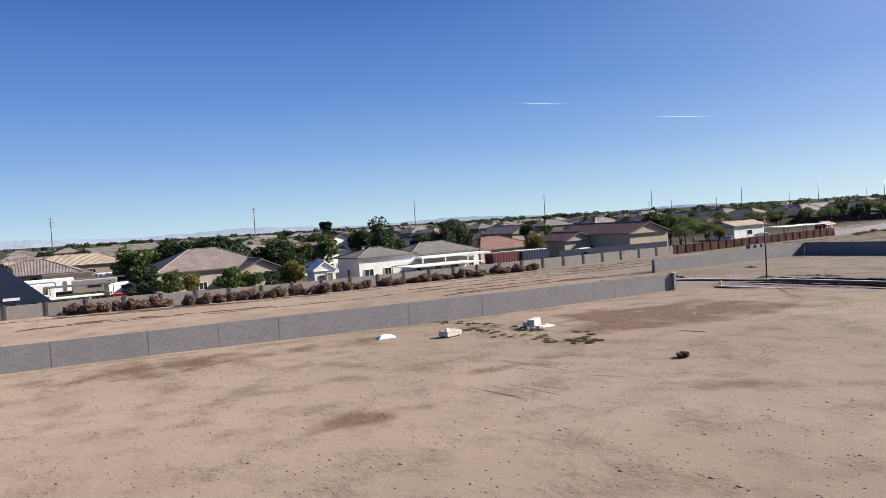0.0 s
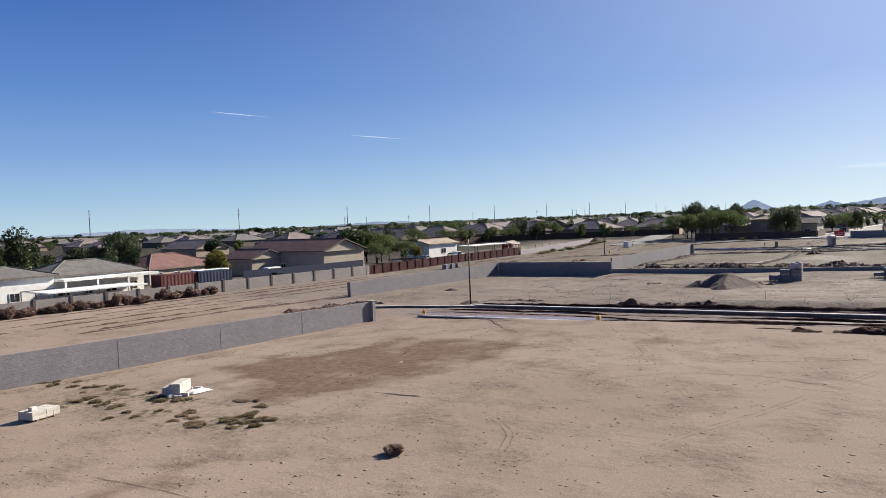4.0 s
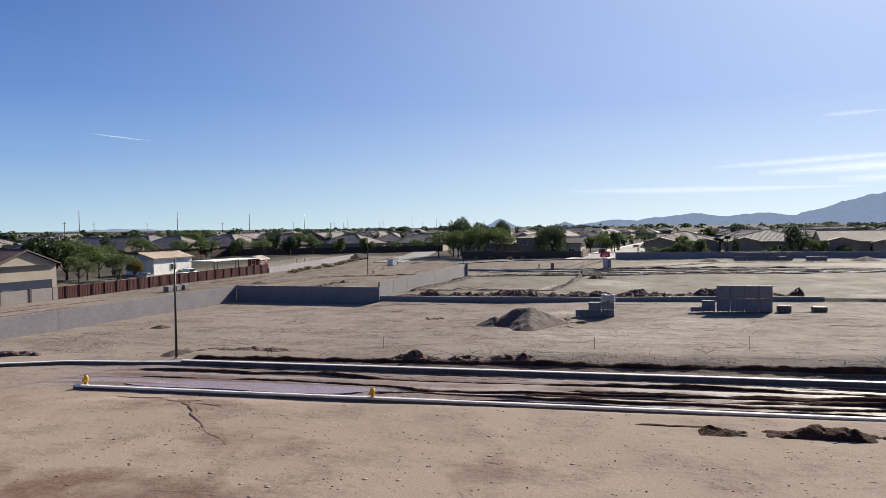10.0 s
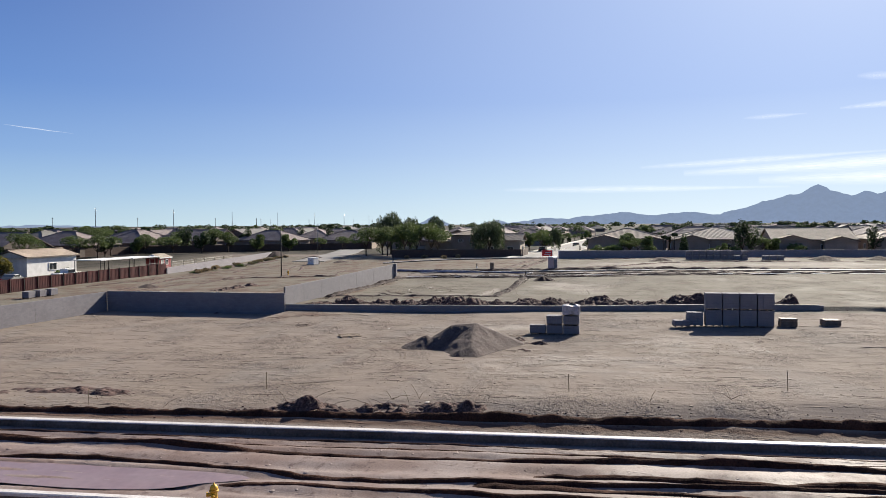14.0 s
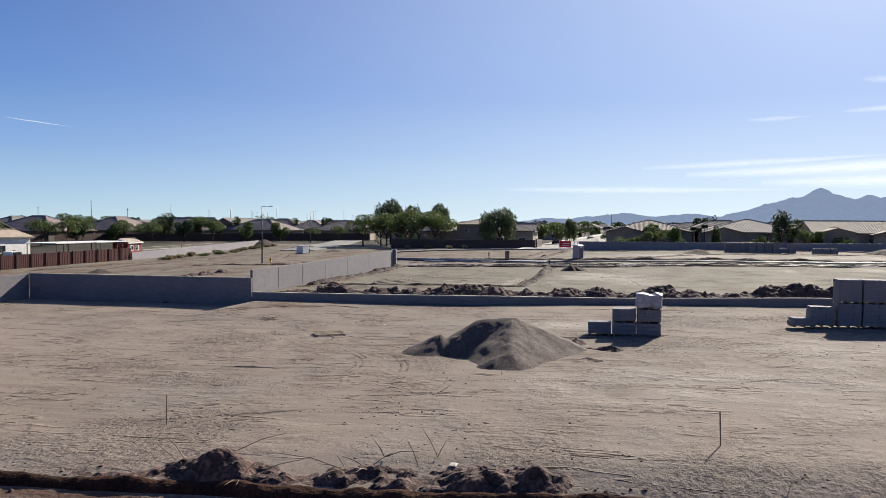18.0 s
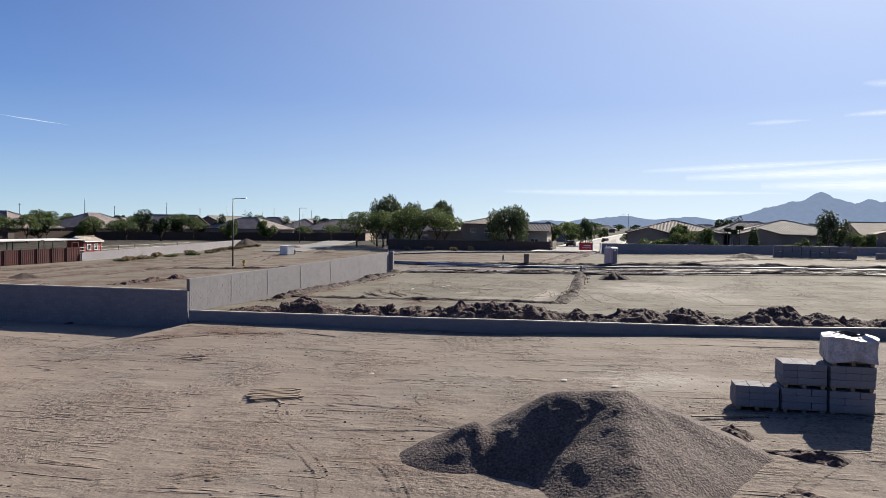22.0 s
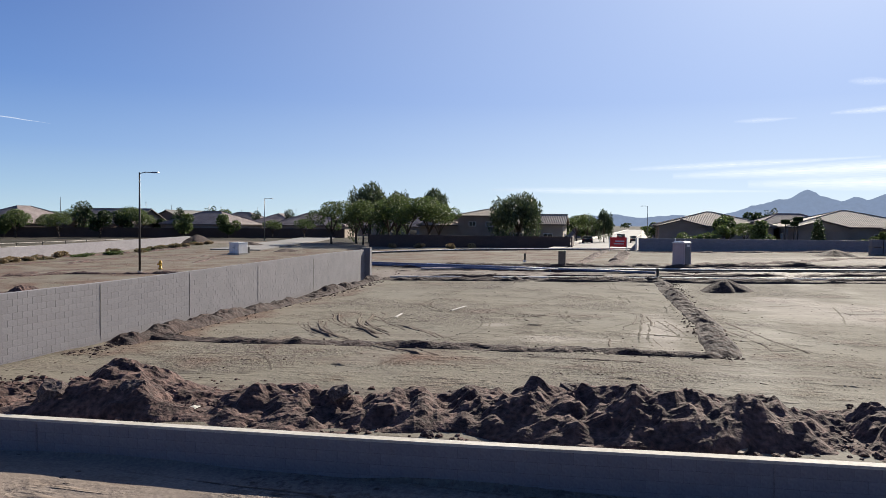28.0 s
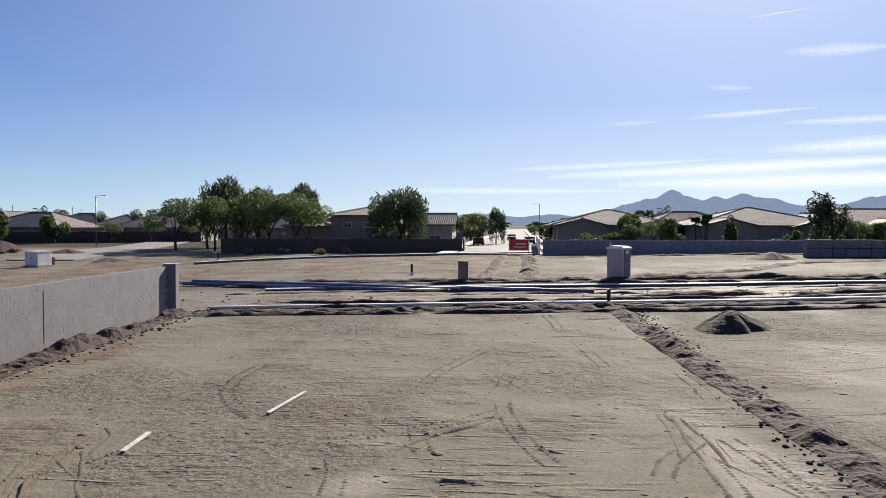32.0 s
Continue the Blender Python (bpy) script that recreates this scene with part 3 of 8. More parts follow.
col = blend(times(east, times(remap(noise_node(0.13, 3), 0.5, 0.62), remap(noise_node(5.5, 4, None, 0.65), 0.5, 0.6, 0, 0.8))), col, (0.0906, 0.0725, 0.0627))
streak = noise_node(2.6, 5, (1.6, 0.28, 1.0, 6.0), 0.6)
col = blend(times(times(remap(streak, 0.55, 0.66, 0, 0.55), remap(mid, 0.42, 0.58)), remap(east, 0.0, 1.0, 0.35, 1.0)), col, (0.13, 0.095, 0.072))
col = blend(times(marks, 0.8), col, (0.0654, 0.0448, 0.0358))
col = blend(times(times(spots, remap(big, 0.4, 0.55, 0.3, 0.85)), remap(east, 0.0, 1.0, 0.6, 1.0)), col, (0.0604, 0.0411, 0.0328))
col = blend(times(remap(times(field_of("dry"), times(times(mid, 0.5, "SUBTRACT"), 1.8), "ADD"), 0.2, 0.7), 0.75), col, (0.31, 0.275, 0.235))
edge = times(field_of("damp"), times(times(mid, 0.5, "SUBTRACT"), 2.2), "ADD")
col = blend(times(remap(edge, 0.22, 0.78), remap(small, 0.4, 0.6, 1.0, 0.75)), col, (0.114, 0.0684, 0.0508))
col = blend(times(field_of("weeds"), times(remap(small, 0.46, 0.56), remap(mid, 0.42, 0.52, 0.35, 1.0))), col, (0.0604, 0.0527, 0.0251))
col = blend(field_of("scrub"), col, blend(remap(mid, 0.4, 0.6), (0.0503, 0.0411, 0.0328), (0.0276, 0.0263, 0.0179)))
mudcol = blend(remap(small, 0.56, 0.72), blend(remap(mid, 0.4, 0.6), (0.165, 0.115, 0.098), (0.21, 0.165, 0.147)), (0.085, 0.053, 0.045))
col = blend(field_of("mud"), col, mudcol)
col = blend(field_of("soil"), col, (0.0814, 0.0481, 0.0355))
col = blend(1.0, col, remap(grit, 0.3, 0.7, 0.8, 1.2), "MULTIPLY")
l.new(col, b.inputs["Base Color"])
wet = times(times(field_of("mud"), remap(mid, 0.3, 0.5, 0.3, 1.0)), times(upper, remap(pale, 0.54, 0.68, 0, 0.3)), "MAXIMUM")
l.new(remap(wet, 0.0, 1.0, 0.95, 0.68), b.inputs["Roughness"])
l.new(remap(wet, 0.0, 1.0, 0.1, 0.2), b.inputs["Specular IOR Level"])
if "Diffuse Roughness" in b.inputs:
    b.inputs["Diffuse Roughness"].default_value = 0.25
bump = n.new("ShaderNodeBump")
bump.inputs["Strength"].default_value, bump.inputs["Distance"].default_value = 1.0, 0.2
relief = times(times(small, remap(mid, 0.45, 0.66, 0.06, 0.7)), times(grit, remap(mid, 0.42, 0.68, 0.02, 0.14)), "ADD")
relief = times(times(relief, times(1.0, times(wet, 0.85), "SUBTRACT")), remap(east, 0.0, 1.0, 0.55, 1.0))
relief = times(relief, times(times(marks, 0.4), times(spots, 0.5), "ADD"), "ADD")
relief = times(relief, times(times(times(east, remap(upper, 0.0, 1.0, 1.0, 0.5)), 0.14), remap(tracks2, 0.4, 0.7)), "ADD")
relief = times(relief, times(remap(streak, 0.5, 0.7), times(remap(mid, 0.42, 0.6, 0.0, -0.12), remap(east, 0.0, 1.0, 0.3, 1.0))), "ADD")
churn = times(remap(noise_node(0.13, 3), 0.5, 0.62), noise_node(5.5, 4, None, 0.65))
relief = times(relief, times(churn, times(east, 0.55)), "ADD")
relief = times(relief, remap(field_of("mud"), 0.0, 1.0, 1.0, 0.3))
l.new(relief, bump.inputs["Height"])
l.new(bump.outputs["Normal"], b.inputs["Normal"])
me.materials.append(M_DIRT)
tagged(new("ground", me), "bare tan graded dirt building site with tyre tracks", "ground", kind="structure")


# ---- strips of dug soil: ridges, windrows, trench edges ----
def windrow(name, label, path, width, height, mat=M_SOIL, seed=1, step=0.25, across=9, kind="structure", category="soil ridge", lumps=1.0, swell=1.1):
    """A lumpy ridge of loose soil that follows a path on the ground."""
    pts = []
    for (x0, y0), (x1, y1) in zip(path, path[1:]):
        k = max(1, round(math.hypot(x1 - x0, y1 - y0) / step))
        pts += [(x0 + (x1 - x0) * i / k, y0 + (y1 - y0) * i / k) for i in range(k)]
    pts.append(path[-1])
    P = np.array(pts)
    D = np.gradient(P, axis=0)
    D /= np.linalg.norm(D, axis=1)[:, None] + 1e-9
    N = np.stack([-D[:, 1], D[:, 0]], 1)
    s = np.linspace(-1, 1, across)
    along = np.arange(len(P)) * step
    wob = 0.35 * width * rough(along / 3.0, along * 0 + seed, seed)
    X = P[:, 0, None] + N[:, 0, None] * (s * width / 2 + wob[:, None])
    Y = P[:, 1, None] + N[:, 1, None] * (s * width / 2 + wob[:, None])
    shape = np.clip(1 - s**2, 0, 1) ** 0.8
    big_ = 0.55 + swell * rough(along / 2.2, along * 0 + 5.1, seed + 3)
    ends = np.minimum(1, np.minimum(np.arange(len(P)), np.arange(len(P))[::-1]) / 4)
    Z = fine_land(X, Y) - 0.03 + height * ends[:, None] * shape * np.clip(big_[:, None] + lumps * (0.75 * rough(X * 1.0, Y * 1.0, seed + 8, 2) + 0.4 * rough(X * 3.1, Y * 3.1, seed + 21, 4)), 0.05, 3)
    k = Kit()
    k.v = np.stack([X, Y, Z], -1).reshape(-1, 3).tolist()
    m = across
    k.f = [(i * m + j, (i + 1) * m + j, (i + 1) * m + j + 1, i * m + j + 1) for i in range(len(P) - 1) for j in range(m - 1)]
    return tagged(k.ob(name, mat, smooth=False), label, category, kind=kind)


def street_line(u, y0, y1, second=False, n=12):
    base = (174.2 - STREET_SLOPE * 47) if second else (82.35 - STREET_SLOPE * 21)
    return [(base + STREET_SLOPE * y + u, y) for y in np.linspace(y0, y1, n)]


def wavy_line(u, y0, y1, seed, sway=0.7, second=False):
    """A line along a street that wanders from side to side."""
    return [(x_ + sway * 2 * float(rough(np.array(y_ / 13.0), np.array(seed * 1.7), seed)), y_) for x_, y_ in street_line(u, y0, y1, second, max(8, int(abs(y1 - y0) / 1.5)))]


# the dark mud colour of this edge also stands for the trench's shade
windrow("trench_edge", "dug soil along the street trench, coloured dark for its shade", street_line(7.0, -20, 63, n=30), 0.6, 0.5, M_MUD, seed=3, step=0.1, across=9, lumps=0.7, swell=0.5)
windrow("trench_edge", "thin ridge of dug soil between trench and kerb", street_line(5.5, 28, 63, n=20), 0.35, 0.12, M_MUD, seed=4, step=0.25, across=5)
windrow("soil_heap_row", "heap of dark clods and straw beside the trench", street_line(7.7, 37, 50), 1.5, 0.62, seed=5, step=0.08, across=21, lumps=1.9, swell=1.8)
windrow("soil_heap_row", "dark clods heaped by the street", street_line(-12.2, 10, 26), 1.3, 0.42, M_MUD, seed=6, step=0.1, across=15, lumps=1.9, swell=1.8)
windrow("soil_heap_row", "thin spill of dark clods by the street", street_line(-11.4, 25, 29), 0.4, 0.1, M_MUD, seed=7, step=0.2, across=5)
for u, y0, y1, w, hgt, s, sway in ((-3.3, -25, 40, 0.45, 0.16, 15, 0.3), (-2.3, -25, 45, 0.6, 0.22, 11, 0.8), (-1.2, -25, 36, 0.75, 0.3, 12, 0.9), (-0.2, -25, 62, 0.55, 0.24, 13, 0.9), (0.7, -25, 34, 0.85, 0.34, 14, 0.9), (1.9, -25, 64, 0.6, 0.26, 16, 0.8), (2.7, 10, 64, 0.4, 0.16, 17, 0.5), (3.5, -25, 60, 0.35, 0.13, 18, 0.2)):
    windrow("mud_rut", "churned reddish mud rut in the unfinished street", wavy_line(u, y0, y1, s, sway * 1.5), w * 0.62, hgt, M_MUD, s, 0.25, 7, category="mud rut", lumps=0.55, swell=0.75)
for u, y0, y1, w, hgt, s in ((-8.2, 10, 66, 0.7, 0.3, 20), (-6.6, 20, 66, 0.9, 0.34, 21), (-5.4, -20, 66, 0.6, 0.26, 28), (-2.6, -20, 66, 0.6, 0.24, 22), (-0.9, -20, 50, 0.7, 0.28, 29), (0.8, -20, 60, 0.8, 0.3, 23), (2.4, -20, 68, 0.7, 0.26, 24), (5.8, -20, 70, 0.8, 0.34, 27), (7.2, 10, 70, 1.3, 0.45, 25)):
    windrow("mud_rut", "churned dark mud rut in the far unfinished street", wavy_line(u, y0, y1, s, 0.6, True), w * 0.8, hgt * 1.0, M_DAMP, s, 0.25, 7, category="mud rut")
windrow("soil_ridge", "low ridge of dug soil at the edge of the pad", [(137.9, 65.6), (138.1, 58), (138.4, 50), (138.6, 46.2)], 1.0, 0.34, mat=M_DAMP, seed=31, step=0.12, across=15, lumps=1.35, swell=0.7)
windrow("soil_ridge", "long ridge of dug soil along the pad", [(138.4, 46.3), (146, 46.1), (156, 46.5), (168, 47.0)], 1.15, 0.46, mat=M_DAMP, seed=32, step=0.12, across=15, lumps=1.35, swell=0.7)
windrow("soil_ridge", "dug soil at the far end of the pad", [(166.8, 47.6), (165.6, 56), (164.4, 65)], 1.1, 0.42, mat=M_DAMP, seed=33, step=0.14, across=13, lumps=1.35, swell=0.7)
windrow("soil_ridge", "soil bank at the foot of the block wall", [(136, 65.8), (146, 65.9), (156, 66.2), (165.5, 66.4)], 1.3, 0.5, mat=M_DAMP, seed=34, step=0.12, across=15, lumps=1.35, swell=0.7)
windrow("soil_ridge", "ridge of soil running back to the road", [(180, 50.5), (190, 50), (204, 49.6), (219, 49.5)], 1.6, 0.45, seed=35)
windrow("soil_ridge", "ridge of soil running back to the road", [(180, 53.5), (190, 53), (204, 52.5), (219, 52)], 1.2, 0.35, seed=36)
windrow("soil_ridge", "thin ridge of soil across the far pads", [(183, 46), (190, 34), (200, 27), (206, 16), (208, -10)], 1.2, 0.35, seed=37)
windrow("soil_ridge", "thin ridge of soil before the far wall", [(214, 48), (218, 30), (222, 10), (226, -20)], 1.0, 0.3, seed=38)
for x0, y0, x1, y1, s in ((124, 108, 60, 106, 41), (120, 100, 20, 98, 42), (170, 96, 130, 98, 43), (205, 104, 165, 106, 44), (118, 111, 10, 109, 45)):
    windrow("dirt_track_edge", "raised edge of a dirt track", [(x0, y0), ((x0 + x1) / 2, (y0 + y1) / 2 + 1), (x1, y1)], 0.8, 0.18, M_SOIL, s, 0.6, 5)

windrow("soil_heap_row", "heap of brown soil behind the yard wall", [(146.0, 86.8), (150.5, 86.2), (155.4, 85.2)], 2.0, 0.6, M_SOIL, 46, 0.15, 15, lumps=1.8)
windrow("soil_ridge", "dark spoil along a shallow trench by the cabinet", [(163.0, 96.0), (166.5, 92.9), (169.5, 85.5), (171.1, 78.6)], 0.9, 0.34, M_SOIL, 47, 0.2, 9, lumps=1.6)
windrow("soil_ridge", "dark spoil along the weedy lane", [(178.0, 110.2), (188.7, 112.6), (203.0, 113.2), (218.6, 113.6)], 1.0, 0.4, M_SOIL, 48, 0.25, 9, lumps=1.6)

# the big berm of clods behind the low retaining wall
berm = windrow("soil_berm", "long heap of dark broken clods behind the low block wall", [(low_wall_x(y) + 2.3 + 0.3 * math.sin(y), y) for y in np.linspace(64.5, 16, 40)], 3.5, 0.95, M_SOIL, 51, 0.08, 45, lumps=1.35, swell=2.0)


def heap(name, label, x, y, r, h, mat, seed, rx=1.0, folds=0.0, rz=0.0, crest=1.0):
    """A cone-like pile of loose material, slumped unevenly."""
    k, rings, n = Kit(), 26, 72
    c, s = math.cos(radians(rz)), math.sin(radians(rz))
    T, A = np.meshgrid(np.linspace(0, 1, rings), np.linspace(0, 2 * np.pi, n, endpoint=False), indexing="ij")
    R = T * r * (1 + 0.18 * np.sin(A * 2 + seed) + 0.12 * np.sin(A * 3 + seed * 2) + 0.06 * np.sin(A * 7 + seed))
    U, W = R * np.cos(A) * rx, R * np.sin(A)
    X, Y = x + U * c - W * s, y + U * s + W * c
    top = np.clip(crest * (1 - T**1.15), 0, 1) ** 0.95
    top = np.where(top > 0.9, 0.9 + 0.1 * np.tanh((top - 0.9) * 8), top)
    Z = land(X, Y) - 0.06 + h * top * (1 + folds * 0.25 * np.sin(A * 3 + 1.3 * seed) * T) + 0.16 * h * rough(X * 1.3, Y * 1.3, seed) * np.sin(np.pi * np.clip(T + 0.1, 0, 1)) + 0.05 * rough(X * 6, Y * 6, seed + 4, 2)
    k.v = np.stack([X, Y, Z], -1).reshape(-1, 3).tolist()
    k.f = [(i * n + j, i * n + (j + 1) % n, (i + 1) * n + (j + 1) % n, (i + 1) * n + j) for i in range(rings - 1) for j in range(n)]
    return tagged(k.ob(name, mat, smooth=True), label, "soil heap")


def sand_pile(crests, seed):
    """Several tipped loads run together: sharp crests where the cones meet."""
    xs, ys = np.arange(99.4, 111.2, 0.09), np.arange(35.8, 48.4, 0.09)
    X, Y = np.meshgrid(xs, ys, indexing="ij")
    wx, wy = X + 0.3 * rough(X * 0.9, Y * 0.9, seed), Y + 0.3 * rough(X * 0.9, Y * 0.9, seed + 7)
    H = np.full(X.shape, -0.3)
    for x0, y0, h0, x1, y1, h1, slope in crests:
        t_ = np.clip(((wx - x0) * (x1 - x0) + (wy - y0) * (y1 - y0)) / ((x1 - x0) ** 2 + (y1 - y0) ** 2 + 1e-6), 0, 1)
        H = np.maximum(H, h0 + (h1 - h0) * t_ - slope * np.sqrt(0.01 + (wx - x0 - (x1 - x0) * t_) ** 2 + (wy - y0 - (y1 - y0) * t_) ** 2))
    H = np.where(H > 1.35, 1.35 + 0.25 * np.tanh((H - 1.35) / 0.25), H)
    H = H + 0.1 * rough(X * 2.2, Y * 2.2, seed + 2) * np.clip(H + 0.2, 0, 1) + 0.035 * rough(X * 7, Y * 7, seed + 4, 2)
    Z = fine_land(X, Y) + H
    low = H < -0.12
    keep = ~(low[:-1, :-1] & low[1:, :-1] & low[1:, 1:] & low[:-1, 1:])
    ids = np.arange(X.size).reshape(X.shape)
    k_ = Kit()
    F = np.stack([ids[:-1, :-1], ids[1:, :-1], ids[1:, 1:], ids[:-1, 1:]], -1)[keep]
    used, inv = np.unique(F, return_inverse=True)
    k_.v = np.stack([X, Y, Z], -1).reshape(-1, 3)[used].tolist()
    k_.f = [tuple(q_) for q_ in inv.reshape(-1, 4).tolist()]
    return tagged(k_.ob("sand_mound", M_GRAVEL, smooth=True), "large pile of grey-brown sand with a shaded side", "sand pile")


sand_pile(((106.4, 43.1, 1.5, 106.2, 41.5, 1.68, 0.58), (106.2, 41.5, 1.66, 102.5, 41.0, 0.6, 0.47), (105.7, 45.0, 0.85, 105.6, 45.2, 0.8, 0.52), (102.5, 41.0, 0.6, 102.1, 41.5, 0.45, 0.55)), 5)
windrow("soil_ridge", "low ridge of dark clods beside the sand pile", [(109.2, 39.0), (107.6, 37.9), (106.6, 36.4)], 0.8, 0.5, M_SOIL, 71, 0.07, 17, lumps=2.0)
windrow("soil_ridge", "low ridge of dark clods beside the sand pile", [(104.6, 38.2), (103.6, 37.2)], 0.5, 0.3, M_SOIL, 72, 0.07, 13, lumps=2.0)
heap("soil_mound", "small cone of dark soil beside the pad", 161.2, 43.6, 1.55, 0.78, M_DAMP, 3, 0.8, 1.0)
for x, y, r, h_, s in ((207.5, 26.5, 2.2, 0.8, 4), (214, -4, 2.6, 1.0, 6), (216, -14, 2.4, 0.9, 7), (216, -22, 2.0, 0.8, 9), (100, 79, 1.0, 0.35, 11), (150, 100, 1.6, 0.5, 12), (232, 121, 3.2, 1.5, 13), (86.6, 66.2, 1.3, 0.4, 14), (214, 96, 1.8, 0.5, 15), (226, 108, 2.4, 0.7, 16)):
    heap("soil_mound", "small heap of dark soil on bare ground", x, y, r, h_, M_DAMP, s, 1.2, 0.6)


# ---- kerbs and paving ----
def ribbon(name, label, path, profile, mat, category="kerb", lift=0.0, level=None):
    """A profile of (across, height) swept along a path on the ground."""
    k = Kit()
    P = np.array(path, float)
    D = np.gradient(P, axis=0)
    D /= np.linalg.norm(D, axis=1)[:, None]
    m = len(profile)
    for (x, y), (dx, dy) in zip(P, D):
        z = (ground_at(x, y) if level is None else level) + lift
        for a, hgt in profile:
            k.v.append((x + dy * a, y - dx * a, z + hgt))
    k.f = [(i * m + j, i * m + j + 1, (i + 1) * m + j + 1, (i + 1) * m + j) for i in range(len(P) - 1) for j in range(m - 1)]
    k.f += [tuple(range(m)), tuple((len(P) - 1) * m + j for j in range(m))[::-1]]
    return tagged(k.ob(name, mat), label, category, kind="structure")


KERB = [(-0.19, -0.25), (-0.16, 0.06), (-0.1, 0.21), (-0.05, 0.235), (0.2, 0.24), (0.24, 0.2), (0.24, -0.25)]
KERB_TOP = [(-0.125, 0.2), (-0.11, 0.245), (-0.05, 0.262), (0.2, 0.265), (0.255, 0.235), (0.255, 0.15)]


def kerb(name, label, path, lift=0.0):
    # dark body below, pale cap above: sun and shade put into the colours
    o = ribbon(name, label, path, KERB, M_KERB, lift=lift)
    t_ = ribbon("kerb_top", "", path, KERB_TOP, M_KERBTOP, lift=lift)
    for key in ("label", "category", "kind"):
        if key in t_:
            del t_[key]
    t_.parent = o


kerb("kerb_east", "pale concrete street kerb, its face darkened for shade and mud", street_line(4.35, -45, 62, n=40), 0.1)
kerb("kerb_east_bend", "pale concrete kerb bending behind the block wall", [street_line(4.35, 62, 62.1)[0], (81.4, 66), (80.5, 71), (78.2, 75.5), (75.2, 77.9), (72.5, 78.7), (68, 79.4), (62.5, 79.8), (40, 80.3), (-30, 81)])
kerb("kerb_west", "pale concrete street kerb, its face darkened for shade and mud", street_line(-4.35, -45, 63, n=40)[::-1])
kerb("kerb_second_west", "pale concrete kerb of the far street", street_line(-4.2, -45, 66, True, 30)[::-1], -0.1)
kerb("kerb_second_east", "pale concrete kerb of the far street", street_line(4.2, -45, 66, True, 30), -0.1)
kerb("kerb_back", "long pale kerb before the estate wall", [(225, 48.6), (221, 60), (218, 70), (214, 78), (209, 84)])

# puddle in the street
k = Kit()
ring = []
for a in np.linspace(0, 2 * math.pi, 40, endpoint=False):
    r = 1 + 0.18 * math.sin(2 * a + 1) + 0.12 * math.sin(5 * a)
    v_, u_ = 8.6 * math.cos(a) * r, 1.55 * math.sin(a) * r
    ring.append((76.75 + u_ + STREET_SLOPE * v_, 54.0 + v_, -0.89))
k.quad(*ring)
tagged(k.ob("puddle", M_WATER), "shallow brown puddle in the muddy street", "puddle", kind="structure")

# estate road running away to the east and the cross road by the trees
road = [(222, 52.6), (235, 52.4), (260, 52.0), (320, 51.0), (450, 48.5), (800, 42)]
ribbon("road", "pale sunlit estate road running to the hills", road, [(-5.2, -0.3), (-5.2, 0.05), (0, 0.12), (5.2, 0.05), (5.2, -0.3)], M_ROAD, "road", 0.05)
ribbon("pavement_south", "pale concrete pavement beside the estate road", [(x, y - 6.4) for x, y in road], [(-1.0, -0.3), (-1.0, 0.2), (1.0, 0.2), (1.0, -0.3)], M_CONC, "pavement", 0.05)
ribbon("pavement_north", "pale concrete pavement beside the estate road", [(x, y + 6.4) for x, y in road], [(-1.0, -0.3), (-1.0, 0.2), (1.0, 0.2), (1.0, -0.3)], M_CONC, "pavement", 0.05)
ribbon("road_by_trees", "pale estate street behind the trees", [(214, 104), (232, 106), (250, 110), (290, 122), (350, 140)], [(-3.8, -0.3), (-3.8, 0.08), (3.8, 0.08), (3.8, -0.3)], M_ROAD, "road", 0.05)


# ---- block walls ----
def wall(name, label, x0, y0, x1, y1, base, top, thick, mat, cap=None, pilasters=(), category="wall"):
    """A straight wall from one end to the other; base and top are heights at both ends. Butted ends."""
    length, rz = math.hypot(x1 - x0, y1 - y0), math.degrees(math.atan2(y1 - y0, x1 - x0))
    w = thing(name, label, category, pose(x0, y0, 0, 0, 0, rz), kind="structure")
    k = Kit()
    t = thick / 2
    p = [(0, base[0]), (length, base[1]), (length, top[1]), (0, top[0])]
    k.quad(*[(a, -t, z) for a, z in p]).quad(*[(a, t, z) for a, z in p[::-1]])
    k.quad((0, t, base[0]), (0, -t, base[0]), (0, -t, top[0]), (0, t, top[0])).quad((length, -t, base[1]), (length, t, base[1]), (length, t, top[1]), (length, -t, top[1]))
    k.quad((0, -t, top[0]), (length, -t, top[1]), (length, t, top[1]), (0, t, top[0]))
    k.ob("wall_body", mat, w)
    for a in pilasters:
        f = a / length
        b0, t0 = base[0] + (base[1] - base[0]) * f, top[0] + (top[1] - top[0]) * f
        bevelled(Kit().box(min(max(a, 0.24), length - 0.24), 0, b0, 0.44, thick + 0.22, t0 - b0 + 0.06).ob("pilaster", M_BLOCK, w), 0.015, 1)
    if cap:
        k = Kit()
        k.quad((0, -t - 0.02, top[0] + 0.003), (length, -t - 0.02, top[1] + 0.003), (length, -t - 0.02, top[1] + 0.06), (0, -t - 0.02, top[0] + 0.06))
        k.quad((0, -t - 0.02, top[0] + 0.06), (length, -t - 0.02, top[1] + 0.06), (length, t + 0.02, top[1] + 0.06), (0, t + 0.02, top[0] + 0.06))
        k.quad((length, t + 0.02, top[1] + 0.003), (0, t + 0.02, top[0] + 0.003), (0, t + 0.02, top[0] + 0.06), (length, t + 0.02, top[1] + 0.06))
        k.ob("coping", cap, w)
    return w


def joints(w, length, step, top, base, side, mat=M_MORTAR, first=None):
    """Thin vertical control joints down one face."""
    a = first if first is not None else step
    while a < length - 1:
        f = a / length
        Kit().box(a, side, base[0] + (base[1] - base[0]) * f + 0.1, 0.03, 0.012, (top[0] - base[0]) - 0.2).ob("control_joint", M_PILLAR, w)
        a += step


